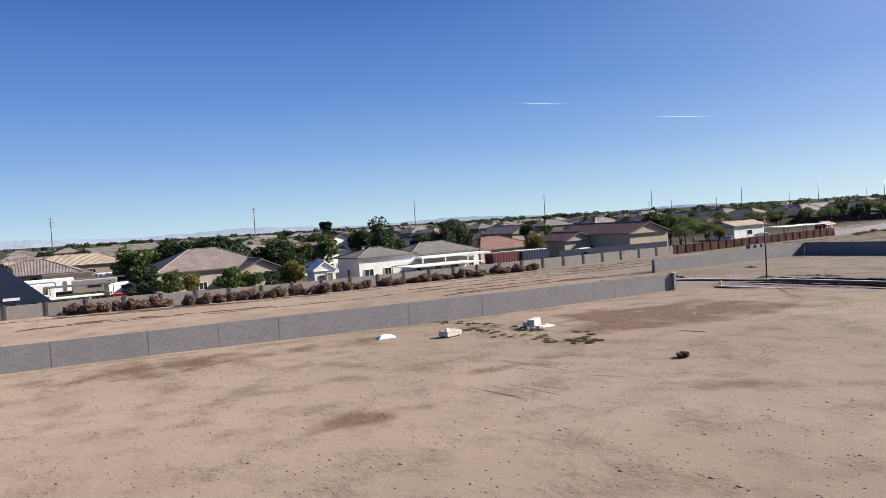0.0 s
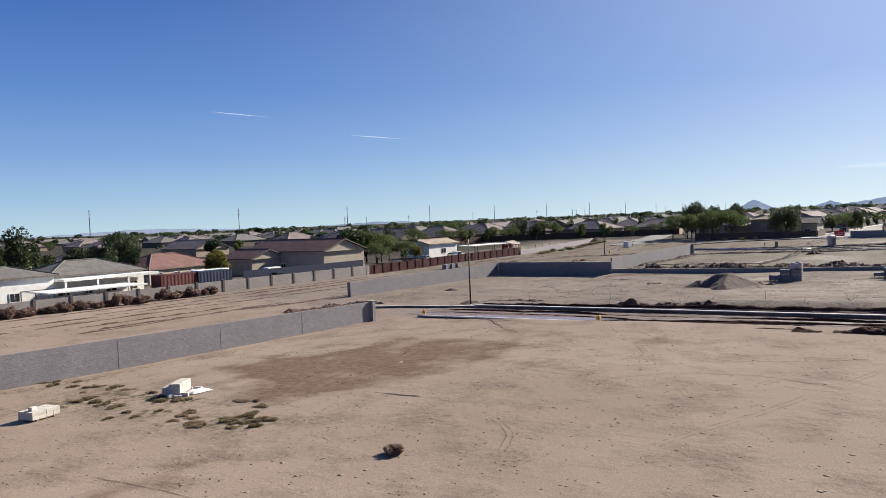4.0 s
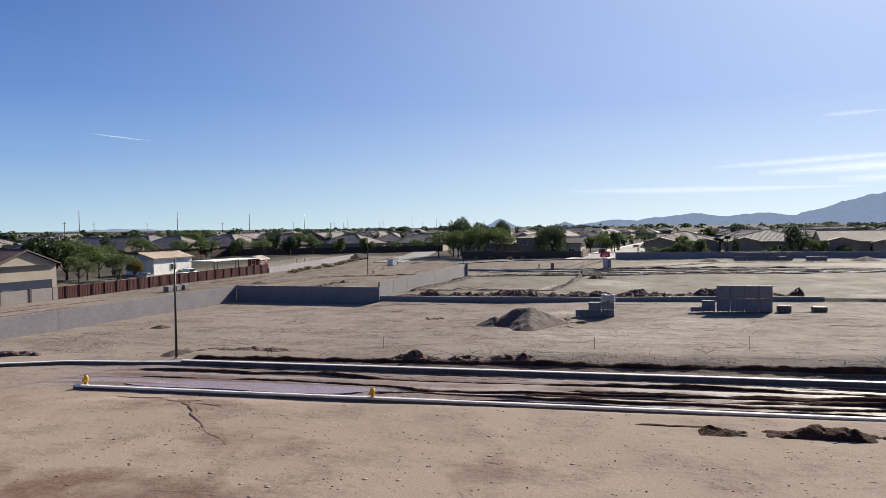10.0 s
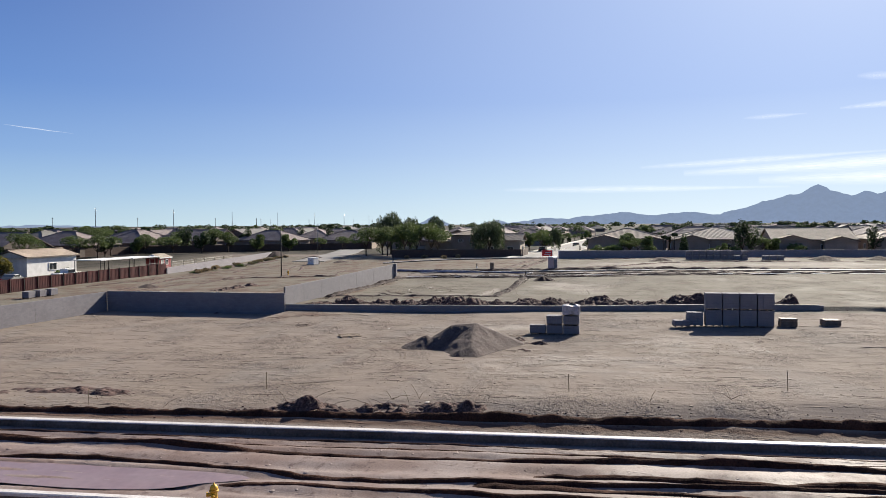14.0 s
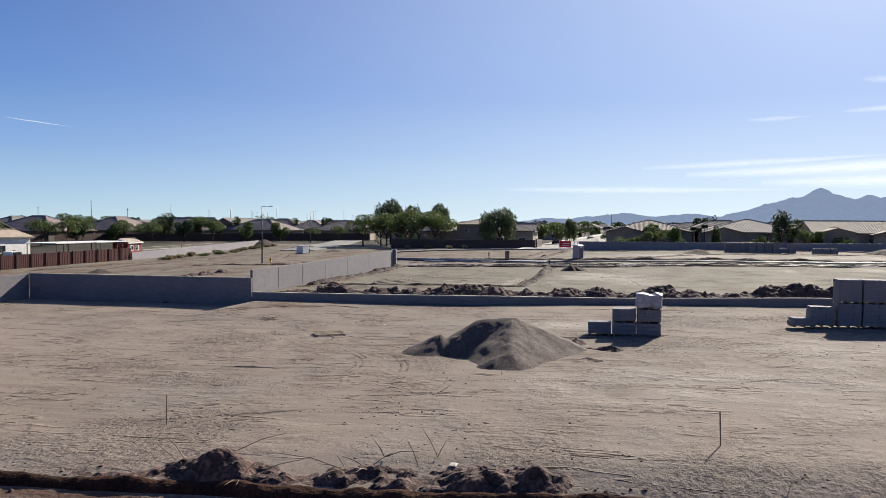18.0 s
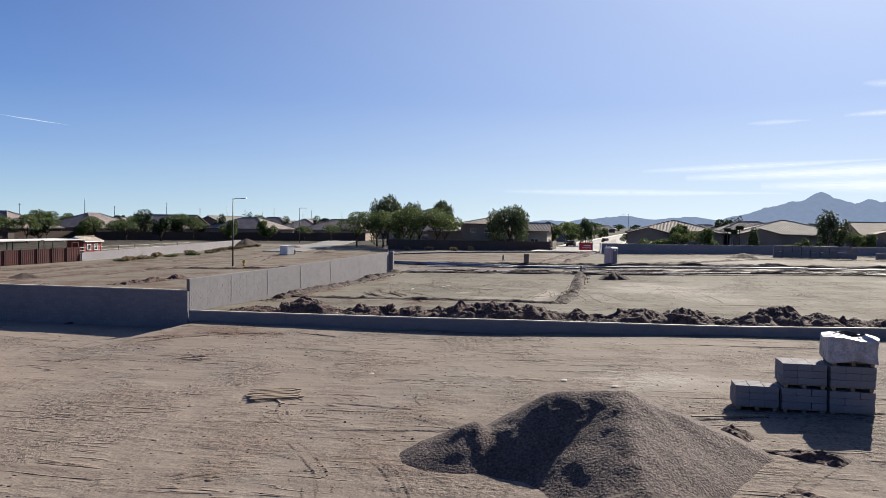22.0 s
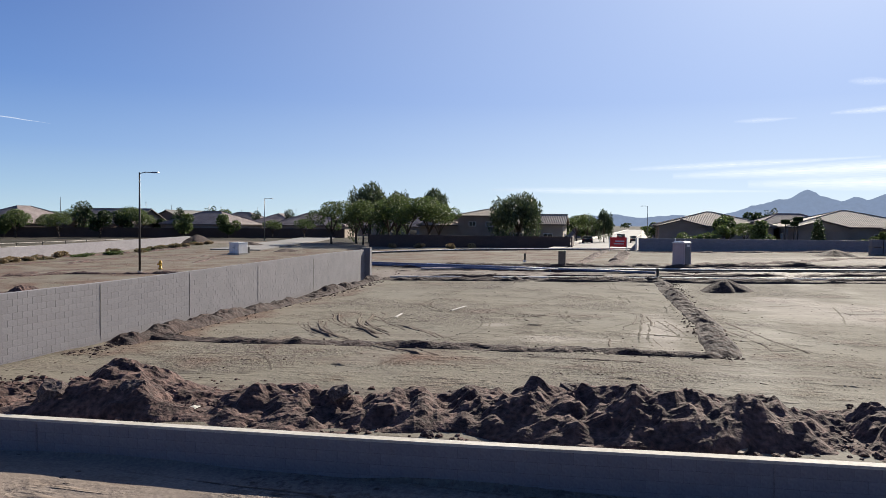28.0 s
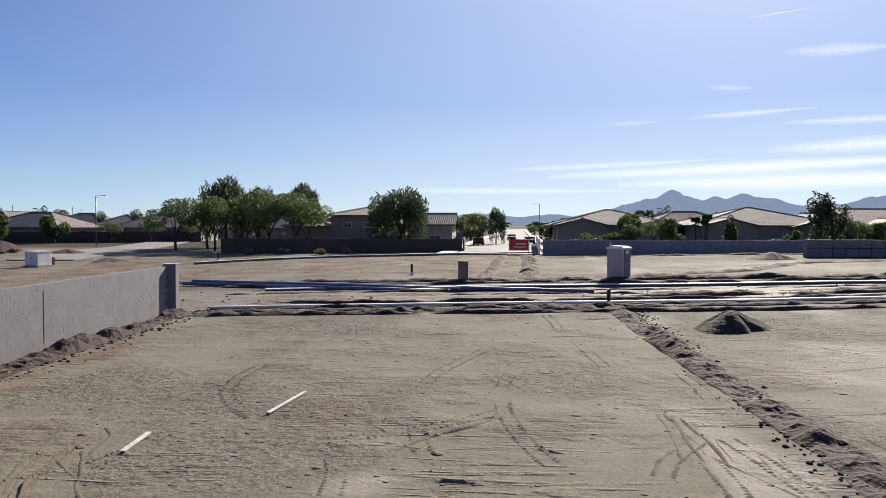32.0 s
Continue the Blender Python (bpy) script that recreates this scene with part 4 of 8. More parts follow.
wA = wall("wall_south_row", "long grey concrete block garden wall on bare dirt", -45, 66.2, 69.2, 66.2, (-0.6, -1.6), (2.15, 1.0), 0.2, M_CMU)
for x in (-30, -18, -6.5, 2.4, 9.5, 15.2, 20.5, 33.5, 42, 51, 60):
    Kit().box(x + 45, -0.106, ground_at(x, 66.2) + 0.05, 0.03, 0.012, 2.0).ob("control_joint", M_MORTAR, wA)
bevelled(Kit().box(114.4, -0.15, -1.7, 0.44, 0.62, 2.78).ob("pilaster", M_BLOCK, wA), 0.015, 1)
Kit().box(114.4, -0.15, 1.081, 0.5, 0.68, 0.05).ob("coping", M_CONC, wA)
wB = wall("wall_north_row", "long grey concrete block garden wall on bare dirt", 88.9, 88.4, 126.5, 88.4, (-1.6, -1.5), (0.84, 0.98), 0.2, M_CMU)
bevelled(Kit().box(-0.2, -0.13, -1.6, 0.42, 0.6, 2.5).ob("pilaster", M_BLOCK, wB), 0.015, 1)
for x in (96, 106, 116):
    Kit().box(x - 88.9, -0.106, -1.0, 0.035, 0.012, 1.7).ob("control_joint", M_MORTAR, wB)
wD = wall("wall_cross", "grey concrete block wall in shade", 126.65, 88.3, 126.65, 66.46, (-1.6, -1.5), (1.0, 1.12), 0.2, M_CMU, cap=M_CONC)


def block_wall(name, label, x0, y0, x1, y1, base_of, top_of, courses, near, thick=0.2, group_first=True):
    """A wall of single concrete blocks in running bond; the blocks nearest the camera's way are parts, the rest one joined part."""
    length, rz = math.hypot(x1 - x0, y1 - y0), math.degrees(math.atan2(y1 - y0, x1 - x0))
    w = thing(name, label, "wall", pose(x0, y0, 0, 0, 0, rz), kind="structure")
    core = Kit()
    n = int(length / 0.4)
    for i in range(n):
        a = i * 0.4
        z1 = top_of(a + 0.2)
        core.box(a + 0.2, 0, z1 - courses * 0.2 - 0.1, 0.4, thick - 0.014, courses * 0.2 + 0.09)
    core.ob("mortar_core", M_MORTAR, w)
    shared = {}
    for kind_ in ("full", "half"):
        wd = 0.392 if kind_ == "full" else 0.192
        o = bevelled(Kit().box(0, 0, -0.097, wd + 0.003, thick, 0.194).ob("block", M_BLOCK), 0.003, 1)
        shared[kind_] = o.data
        bpy.data.objects.remove(o)
    rest = Kit()
    made = 0
    rnd = random.Random(len(name))
    for c in range(courses):
        a = 0.2 if c % 2 == 0 else 0.4
        if c % 2:
            rest.box(0.1, 0, top_of(0) - 0.1 - c * 0.2 - 0.097, 0.195, thick, 0.194)
        while a < length - 0.19:
            z = top_of(min(a, length)) - 0.1 - c * 0.2
            j = rnd.uniform(-0.002, 0.002)
            if made < 300 and near(a):
                o = new("block", shared["full"])
                o.parent = w
                o.location = (a, j, z)
                made += 1
            else:
                rest.box(a, j, z - 0.097, 0.395, thick, 0.194)
            a += 0.4
    tagged(rest.ob("blockwork", M_BLOCK, w), kind="stuff")
    return w


wC = block_wall("wall_yard", "sunlit grey concrete block wall with open joints", 126.75, 66.55, 167.0, 67.81, None, lambda a: 1.82 + 0.2 * min(1, max(0, (a - 12) / 20)), 12, lambda a: 4 < a < 16)
bevelled(Kit().box(40.45, -0.15, -0.6, 0.44, 0.62, 2.72).ob("pilaster", M_BLOCK, wC), 0.015, 1)
Kit().box(40.45, -0.15, 2.121, 0.46, 0.64, 0.03).ob("coping", M_CONC, wC)
for a in (4.9, 10.2, 16.0, 22.5, 30):
    Kit().box(a, -0.107, 0.0, 0.03, 0.014, 1.75).ob("control_joint", M_MORTAR, wC)
low_len = math.hypot(66.4 - 14, (66.4 - 14) * 0.04)
wE = block_wall("wall_retaining", "low grey concrete block retaining wall in shade", 126.7, 66.4, low_wall_x(14), 14, None, lambda a: float(low_wall_top(66.4 - a)), 6, lambda a: 5 < a < 28)
k = Kit()
for i in range(int(low_len / 2)):
    a = i * 2.0
    za, zb = float(low_wall_top(66.4 - a)), float(low_wall_top(66.4 - a - 2))
    k.quad((a, -0.11, za + 0.003), (a + 2, -0.11, zb + 0.003), (a + 2, -0.11, zb + 0.055), (a, -0.11, za + 0.055)).quad((a, -0.11, za + 0.055), (a + 2, -0.11, zb + 0.055), (a + 2, 0.11, zb + 0.055), (a, 0.11, za + 0.055)).quad((a + 2, 0.11, zb + 0.003), (a, 0.11, za + 0.003), (a, 0.11, za + 0.055), (a + 2, 0.11, zb + 0.055))
k.ob("coping", M_CONC, wE)
for a in (6.0, 19.6, 30):
    Kit().box(a, -0.107, float(low_wall_top(66.4 - a)) - 0.8, 0.03, 0.014, 0.75).ob("control_joint", M_MORTAR, wE)

# garden fence of the houses: panels between dark pillars
fence = thing("garden_fence", "grey block panel fence with dark pillars behind scrub", "fence", pose(0, 115.4, 0), kind="structure")
x = -40.0
while x < 119.5:
    z = ground_at(x + 2.4, 115.4)
    Kit().box(x + 2.45, 0, z - 0.3, 4.5, 0.16, 2.1).ob("panel", M_PANEL, fence)
    bevelled(Kit().box(x, 0, z - 0.3, 0.4, 0.34, 2.25).ob("pillar", M_PILLAR, fence), 0.02, 1)
    x += 4.9
wall("wall_screen", "dark blue-grey metal screen fence beside the big house", 97, 122.6, 127, 122.2, (-1.4, -1.4), (1.5, 1.5), 0.08, M_NAVY)
red = thing("red_fence", "dark red corrugated metal fence along the yard", "fence", pose(120.6, 115.4, 0, 0, 0, math.degrees(math.atan2(-2.4, 52.5))), kind="structure")
for i in range(22):
    a = i * 2.4
    z = ground_at(120.6 + a, 115.4)
    k = Kit()
    for j in range(16):
        k.box(a + 0.075 + j * 0.15, 0.02 * (j % 2), z - 0.2, 0.15, 0.03, 2.05)
    k.ob("panel", M_RED, red)
    Kit().box(a, -0.06, z - 0.3, 0.08, 0.08, 2.25).ob("post", M_DARKSTEEL, red)
wall("wall_lane", "grey block wall beside the weedy lane", 173.4, 112.9, 232, 122.5, (-1.2, -0.6), (0.75, 1.35), 0.2, M_FARWALL)
wall("wall_estate_south", "long dark grey estate wall in shade", 220.5, 47.6, 234, -60, (-0.2, -0.2), (2.25, 2.4), 0.2, M_FARWALL, cap=M_CONC)
wall("wall_estate_north", "brown estate wall behind the willow", 231.5, 57.5, 229.5, 89, (-0.2, -0.2), (2.2, 2.1), 0.2, M_BROWNWALL)
wall("wall_estate_return", "brown estate wall running back to the street", 231.7, 57.3, 243.5, 57.8, (-0.2, -0.2), (2.2, 2.2), 0.2, M_BROWNWALL)
wall("wall_estate_back", "long brown estate wall behind the street trees", 236, 180, 284, 114, (-1.0, -0.6), (2.3, 2.5), 0.2, M_BROWNWALL)
wall("wall_estate_far", "dark brown estate wall below the houses", 175, 180, 330, 162, (-1.4, -0.8), (2.2, 2.6), 0.2, M_BROWNWALL)


# ---- tyre tracks and scrape marks pressed into the dirt ----


def in_dirt(o, soil=0.0):
    """Gives a low relief the same dirt as the land round it."""
    me_ = o.data
    n_ = len(me_.vertices)
    xs = np.zeros(n_ * 3, np.float32)
    me_.vertices.foreach_get("co", xs)
    ys, xs = xs[1::3], xs[0::3]
    for field, values in (("east", smooth(70, 88, xs)), ("upper", smooth(126.7, 127.2, xs)), ("damp", damp_and_dim_of(xs, ys)), ("soil", np.full(n_, soil))):
        me_.attributes.new(field, "FLOAT", "POINT").data.foreach_set("value", values.astype(np.float32))
    me_.polygons.foreach_set("use_smooth", [True] * len(me_.polygons))
    return o


def track(path, width=0.34, height=0.07, tread=0.0, seed=1, soil=0.0, label="tyre track pressed into the dirt", wander=0.25):
    """A low ribbed ridge of pressed earth along a path, with gaps where it fades."""
    step = 0.036 if tread else 0.16
    dense = []
    for i in range(len(path) - 1):
        p0, p1, p2, p3 = (np.array(path[min(max(i + j, 0), len(path) - 1)]) for j in (-1, 0, 1, 2))
        k_ = max(2, round(float(np.linalg.norm(p2 - p1)) / step))
        for t_ in np.arange(k_) / k_:
            dense.append(0.5 * (2 * p1 + (p2 - p0) * t_ + (2 * p0 - 5 * p1 + 4 * p2 - p3) * t_**2 + (3 * p1 - p0 - 3 * p2 + p3) * t_**3))
    P = np.array(dense + [np.array(path[-1])])
    D = np.gradient(P, axis=0)
    D /= np.linalg.norm(D, axis=1)[:, None] + 1e-9
    N = np.stack([-D[:, 1], D[:, 0]], 1)
    s = np.linspace(-1, 1, 7)
    along = np.arange(len(P)) * step
    wob = wander * rough(along / 2.5, along * 0 + seed, seed)
    X = P[:, 0, None] + N[:, 0, None] * (s * width / 2 + wob[:, None])
    Y = P[:, 1, None] + N[:, 1, None] * (s * width / 2 + wob[:, None])
    fade = np.clip(2.2 * (rough(along / 3.7, along * 0 + 2.0, seed + 6) + 0.3), 0, 1) * np.clip(np.minimum(along, along[::-1]) / 0.5, 0, 1)
    prof = np.array([0, 0.9, 0.35, 0.2, 0.35, 1.0, 0]) if tread else np.array([0, 0.55, 1.0, 0.3, 0.15, 0.5, 0])
    ribs = 1 + tread * np.clip(2 * np.sin(along[:, None] * 46 + 2.6 * np.abs(s)[None]), -1, 1)
    Z = fine_land(X, Y) - 0.03 + (height * prof[None] * ribs + 0.05 * (rough(X * 3, Y * 3, seed + 4))) * fade[:, None]
    k_ = Kit()
    k_.v = np.stack([X, Y, Z], -1).reshape(-1, 3).tolist()
    k_.f = [(i * 7 + j, (i + 1) * 7 + j, (i + 1) * 7 + j + 1, i * 7 + j + 1) for i in range(len(P) - 1) for j in range(6)]
    return tagged(in_dirt(k_.ob("tyre_track" if tread else "scrape_mark", M_DIRT), soil), label, "tyre track" if tread else "scrape mark", kind="structure")


def arc(cx, cy, r, a0, a1, n_=14):
    return [(cx + r * math.cos(radians(a)), cy + r * math.sin(radians(a))) for a in np.linspace(a0, a1, n_)]


q = random.Random(77)
# long scrapes left by the grader, and shorter ones that cross them
for i in range(150):
    zone = i % 5
    if zone < 2:
        x0, y0, ang = q.uniform(20, 66), q.uniform(2, 52), q.gauss(93, 10)
    elif zone < 4:
        x0, y0, ang = q.uniform(92, 124), q.uniform(12, 60), q.gauss(97, 9)
    else:
        x0, y0, ang = q.uniform(139, 166), q.uniform(18, 62), q.choice((q.gauss(95, 10), q.gauss(5, 12)))
    ln = q.uniform(2, 12)
    c_, s_ = math.cos(radians(ang)), math.sin(radians(ang))
    bend = q.uniform(-0.35, 0.35)
    track([(x0 + c_ * ln * (t_ - 0.5) - s_ * bend * (1 - (2 * t_ - 1) ** 2), y0 + s_ * ln * (t_ - 0.5) + c_ * bend * (1 - (2 * t_ - 1) ** 2)) for t_ in np.linspace(0, 1, 6)], q.uniform(0.18, 0.6), q.uniform(0.03, 0.075), 0.0, 200 + i, label="low scrape of loose earth left by a grader")
for i, (cx, cy, r, a0, a1) in enumerate(((104.2, 49.5, 5.2, -75, 35), (104.2, 49.5, 3.4, -70, 40), (46, 24, 7.5, -40, 70), (46, 24, 9.3, -40, 65), (60.5, 44, 5, -30, 80), (145, 63, 5.5, 150, 290), (146.5, 62.5, 4.0, 150, 300), (152, 57, 6, 190, 320), (151, 52, 5, 20, 150), (152.5, 52.5, 6.5, 20, 140), (143, 61.5, 7, 200, 300), (112, 46.5, 6, 100, 190), (112, 46.5, 7.7, 100, 185), (150, 40, 14, 60, 120), (150, 38, 14, 60, 125), (143, 43.5, 6, 10, 80))):
    track(arc(cx, cy, r, a0, a1), 0.5, 0.045, 0.5, 400 + i)
for i, (x0, y0, x1, y1) in enumerate(((96, 57, 101, 30), (97.8, 57, 102.6, 30), (93, 52, 96, 18), (140, 47.6, 166, 48.2), (140, 49.2, 165, 49.8), (132.5, 60, 134.5, 24), (134.3, 60, 136, 24), (106, 47, 110, 54), (108, 46.5, 112, 54), (20, 30, 62, 18), (20, 32, 62, 20.5), (24, 40, 60, 30), (30, 14, 66, 36))):
    track([(x0 + (x1 - x0) * t_, y0 + (y1 - y0) * t_ + 0.8 * math.sin(3 * t_ + i)) for t_ in np.linspace(0, 1, 9)], 0.5, 0.04, 0.5, 500 + i)

# turning circle of a loader beside the sand, and straight runs
for i, path in enumerate(([(107.2, 49.2), (105.0, 47.0), (101.5, 45.4), (98.0, 44.8), (96.1, 45.3)], [(106.0, 50.0), (103.6, 48.0), (100.7, 46.8), (97.8, 46.2), (96.2, 46.9)], [(105.6, 48.0), (104.2, 46.7), (102.1, 45.6), (100.4, 45.2)], [(104.4, 49.2), (103.0, 48.2), (101.2, 47.5), (98.6, 47.6)], [(102.5, 45.7), (103.3, 44.8), (104.2, 43.9)], [(103.6, 38.4), (107.4, 36.2)], [(102.6, 36.6), (105.8, 35.1)])):
    track(path, 0.46, 0.045, 0.5, 520 + i, 0.18)
track([(41.0, 31.5), (38.4, 30.4), (36.2, 28.4), (33.4, 26.7)], 0.4, 0.03, 0.5, 528)
for i, path in enumerate(([(39.9, 45.3), (40.5, 34.0), (41.5, 20.8), (41.8, 8.0)], [(34.4, 38.0), (33.6, 28.8), (34.4, 20.0)], [(36.5, 40.8), (39.3, 26.2), (39.7, 14.0)], [(103.0, 56.0), (104.5, 51.3), (105.5, 48.6)], [(92.7, 58.5), (92.6, 55.4), (91.9, 50.8)], [(93.6, 53.2), (93.7, 48.7), (95.8, 46.1)], [(89.9, 54.6), (89.8, 50.8), (90.1, 47.8)])):
    track(path, 0.3, 0.03 if i < 3 else 0.05, 0.0, 535 + i, 0.06 if i < 3 else 0.25, "shallow wheel line in the dirt")
# curved wheel ruts on the first pad, and the rough patch at its middle
for i, path in enumerate(([(146.2, 61.8), (143.3, 60.4), (141.7, 59.1), (140.6, 58.0)], [(146.4, 60.2), (143.4, 59.4), (141.5, 58.2), (140.3, 57.1)], [(143.8, 61.3), (141.1, 60.0), (139.0, 58.4)], [(143.5, 62.0), (141.5, 61.0), (139.5, 59.4)], [(142.6, 57.4), (141.0, 56.0), (139.6, 55.0)], [(139.2, 58.7), (137.8, 56.9), (136.6, 55.3)], [(139.1, 57.0), (138.7, 54.9), (137.9, 53.2)], [(144.4, 60.3), (141.7, 59.1), (139.5, 57.5)], [(145.0, 59.6), (143.0, 57.8)], [(148.6, 48.3), (145.0, 48.4)], [(141.5, 49.7), (139.3, 49.8)])):
    for side, deep in ((-0.42, 0.05), (-0.15, 0.11), (0.12, 0.07), (0.4, 0.09)):
        track([(x_ + side * 0.6, y_ + side) for x_, y_ in path], 0.24, deep, 0.0, 560 + 4 * i + int(side * 10), 0.2 + 2.5 * deep, "deep curved wheel rut in damp dirt", 0.35)
for i in range(44):
    x0, y0, ang = q.uniform(141.8, 148.2), q.uniform(50.8, 54.6), q.gauss(62, 30)
    ln = q.uniform(0.4, 1.2)
    c_, s_ = math.cos(radians(ang)) * ln / 2, math.sin(radians(ang)) * ln / 2
    track([(x0 - c_, y0 - s_), (x0 + 0.1, y0), (x0 + c_, y0 + s_)], q.uniform(0.14, 0.24), q.uniform(0.04, 0.07), 0.0, 900 + i, 0.2, "short scuff of broken crust in the dirt")
for i, path in enumerate(([(147.0, 47.8), (141.9, 47.1), (138.9, 46.7)], [(142.4, 48.2), (138.9, 47.8)], [(149.2, 45.1), (144.4, 44.6), (140.0, 44.5)], [(150.0, 43.9), (141.0, 44.0)])):
    track(path, 0.5, 0.04, 0.5, 940 + i, 0.1)

for i, path in enumerate(([(134.0, 60.2), (134.4, 58.4), (136.2, 57.4), (138.0, 57.2)], [(133.2, 58.6), (134.6, 57.6), (136.0, 56.2), (136.4, 54.4)], [(136.6, 61.6), (137.2, 60.0), (136.4, 58.4), (134.6, 57.6)], [(132.8, 56.6), (134.4, 55.8), (136.0, 55.6)], [(135.4, 56.0), (134.9, 54.2), (135.0, 52.0)], [(133.6, 61.4), (134.8, 60.6), (136.4, 60.4)], [(136.4, 52.6), (135.8, 50.2), (136.0, 47.4)], [(134.0, 50.0), (134.6, 47.0), (134.4, 43.6)], [(137.0, 46.0), (136.4, 43.0), (136.8, 39.0)])):
    track(path, 0.5, 0.04, 0.5, 960 + i, 0.15)
for i in range(60):
    x0, y0, ang = q.uniform(132.2, 137.4), q.uniform(42, 62), q.gauss(80, 30)
    ln = q.uniform(0.4, 1.4)
    c_, s_ = math.cos(radians(ang)) * ln / 2, math.sin(radians(ang)) * ln / 2
    track([(x0 - c_, y0 - s_), (x0 + 0.1, y0), (x0 + c_, y0 + s_)], q.uniform(0.16, 0.32), q.uniform(0.04, 0.09), 0.0, 1000 + i, 0.25, "short scuff of broken crust in the dirt")
for i in range(70):
    x0, y0, ang = q.uniform(96, 125), q.uniform(36, 64), q.gauss(85, 35)
    ln = q.uniform(0.4, 1.6)
    c_, s_ = math.cos(radians(ang)) * ln / 2, math.sin(radians(ang)) * ln / 2
    track([(x0 - c_, y0 - s_), (x0 + 0.1, y0), (x0 + c_, y0 + s_)], q.uniform(0.18, 0.4), q.uniform(0.03, 0.07), 0.0, 1100 + i, 0.22, "short scuff of broken crust in the dirt")

for i in range(90):
    x0, y0, ang = q.uniform(24, 72), q.uniform(12, 56), q.gauss(88, 22)
    ln = q.uniform(0.3, 1.3)
    c_, s_ = math.cos(radians(ang)) * ln / 2, math.sin(radians(ang)) * ln / 2
    track([(x0 - c_, y0 - s_), (x0 + 0.1, y0), (x0 + c_, y0 + s_)], q.uniform(0.16, 0.34), q.uniform(0.03, 0.07), 0.0, 1200 + i, 0.3, "short scuff of broken crust in the dirt")

# deep ruts where machines turned on the pads
for i, path in enumerate(([(144.8, 61.2), (142.8, 60.0), (141.3, 58.9)], [(145, 60.2), (142.2, 58.8), (140.3, 57.5)], [(143.4, 61.2), (140.6, 59.7), (138.7, 58.2)], [(142, 61.2), (139.7, 59.8), (138.9, 58.9)], [(145.6, 59.7), (143.1, 58.1), (141.4, 57.1)], [(138.6, 58.3), (137.6, 57.3), (136.9, 56.4)], [(138.9, 57.9), (137.8, 56.8), (137.3, 56.1)], [(138.4, 56.2), (137.3, 55.2), (136.5, 54.3)], [(137, 56), (136.1, 54.9), (135.6, 54)], [(138.8, 55.6), (138.1, 54.2), (137.3, 52.8)], [(136.9, 52.2), (136.8, 50.5), (136.8, 48.4)], [(142.2, 57), (141, 56.1), (139.8, 55.3)], [(141.6, 56.2), (139.8, 55.2)], [(149, 48.5), (145.3, 48.4)], [(141.8, 48.2), (139.4, 47.9)], [(144.7, 45.6), (142.4, 44.9), (138.8, 44.4)], [(147.5, 45.3), (142.8, 44.2), (139.6, 43.5)], [(145.5, 53.9), (146.6, 53.3), (148.5, 51.9)], [(144.4, 53.8), (145.4, 53.1), (146.3, 52.5)], [(141.5, 53.4), (142.0, 52.7), (142.4, 52.0)], [(143.2, 53.6), (143.9, 52.9), (144.6, 52.1)], [(104.1, 50.1), (104.8, 49.1), (105.4, 46.9)], [(102.5, 51.4), (103.4, 50.3), (104.3, 48)], [(112.1, 48.4), (110, 47.5)], [(113.9, 49.3), (111.8, 48.3)], [(147.2, 60.1), (146.4, 59.5), (145, 59.1)], [(123.5, 64.5), (122.8, 61), (122.5, 57)], [(124.5, 63.5), (124.2, 60), (123.6, 55.5)], [(121, 63.5), (121.6, 60.5)], [(119.5, 58), (120.2, 54), (120, 50.5)], [(122, 54), (122.6, 48), (123, 43)], [(123.6, 46), (124.2, 40), (124.4, 32)], [(103, 60), (104, 55)], [(117, 61), (118.4, 57.5)])):
    for side in (-0.28, 0.0, 0.3):
        track([(x_ + side * 0.7, y_ + side) for x_, y_ in path], 0.3, 0.065 if side == 0.0 else 0.045, 0.0, 600 + 3 * i + int(side * 10), 0.35 if side == 0.0 else 0.1, "wheel rut pressed into the dirt", 0.5)
for i, path in enumerate(([(135.2, 60.1), (136.4, 59.3), (137.1, 57.7)], [(133.3, 58.4), (134.7, 59.2), (136.2, 60.4)], [(134.2, 63), (134.8, 58), (134.6, 52)], [(136, 62.5), (136.2, 57), (135.6, 51)], [(133.4, 54), (134.8, 50), (135.2, 44)], [(135.6, 53), (136.2, 48), (136.8, 42)], [(143, 59.2), (144.9, 59.9), (146, 59.8)], [(146, 60), (144.1, 58.6), (143.4, 57.8)], [(148.4, 47.9), (144.2, 47.7), (139.8, 47.4)], [(40.2, 31.6), (38.4, 29.5), (35.8, 28.2)], [(102.4, 48.4), (100.6, 46.0), (99.0, 44.9), (96.4, 45.0), (93.7, 45.5)], [(101.6, 49.6), (99.8, 47.6), (97.6, 46.8), (94.2, 47.2)], [(101.5, 43.5), (98.4, 42.6), (94.5, 43.2)], [(103.4, 36.5), (105.5, 33), (109.5, 30.5)], [(101.6, 36.2), (103.6, 32), (107.8, 29)], [(96.0, 52), (96.8, 48), (98.6, 44.5)], [(97.4, 52.6), (98.4, 48.4), (100.4, 45.4)])):
    track(path, 0.46, 0.04, 0.6, 700 + i)

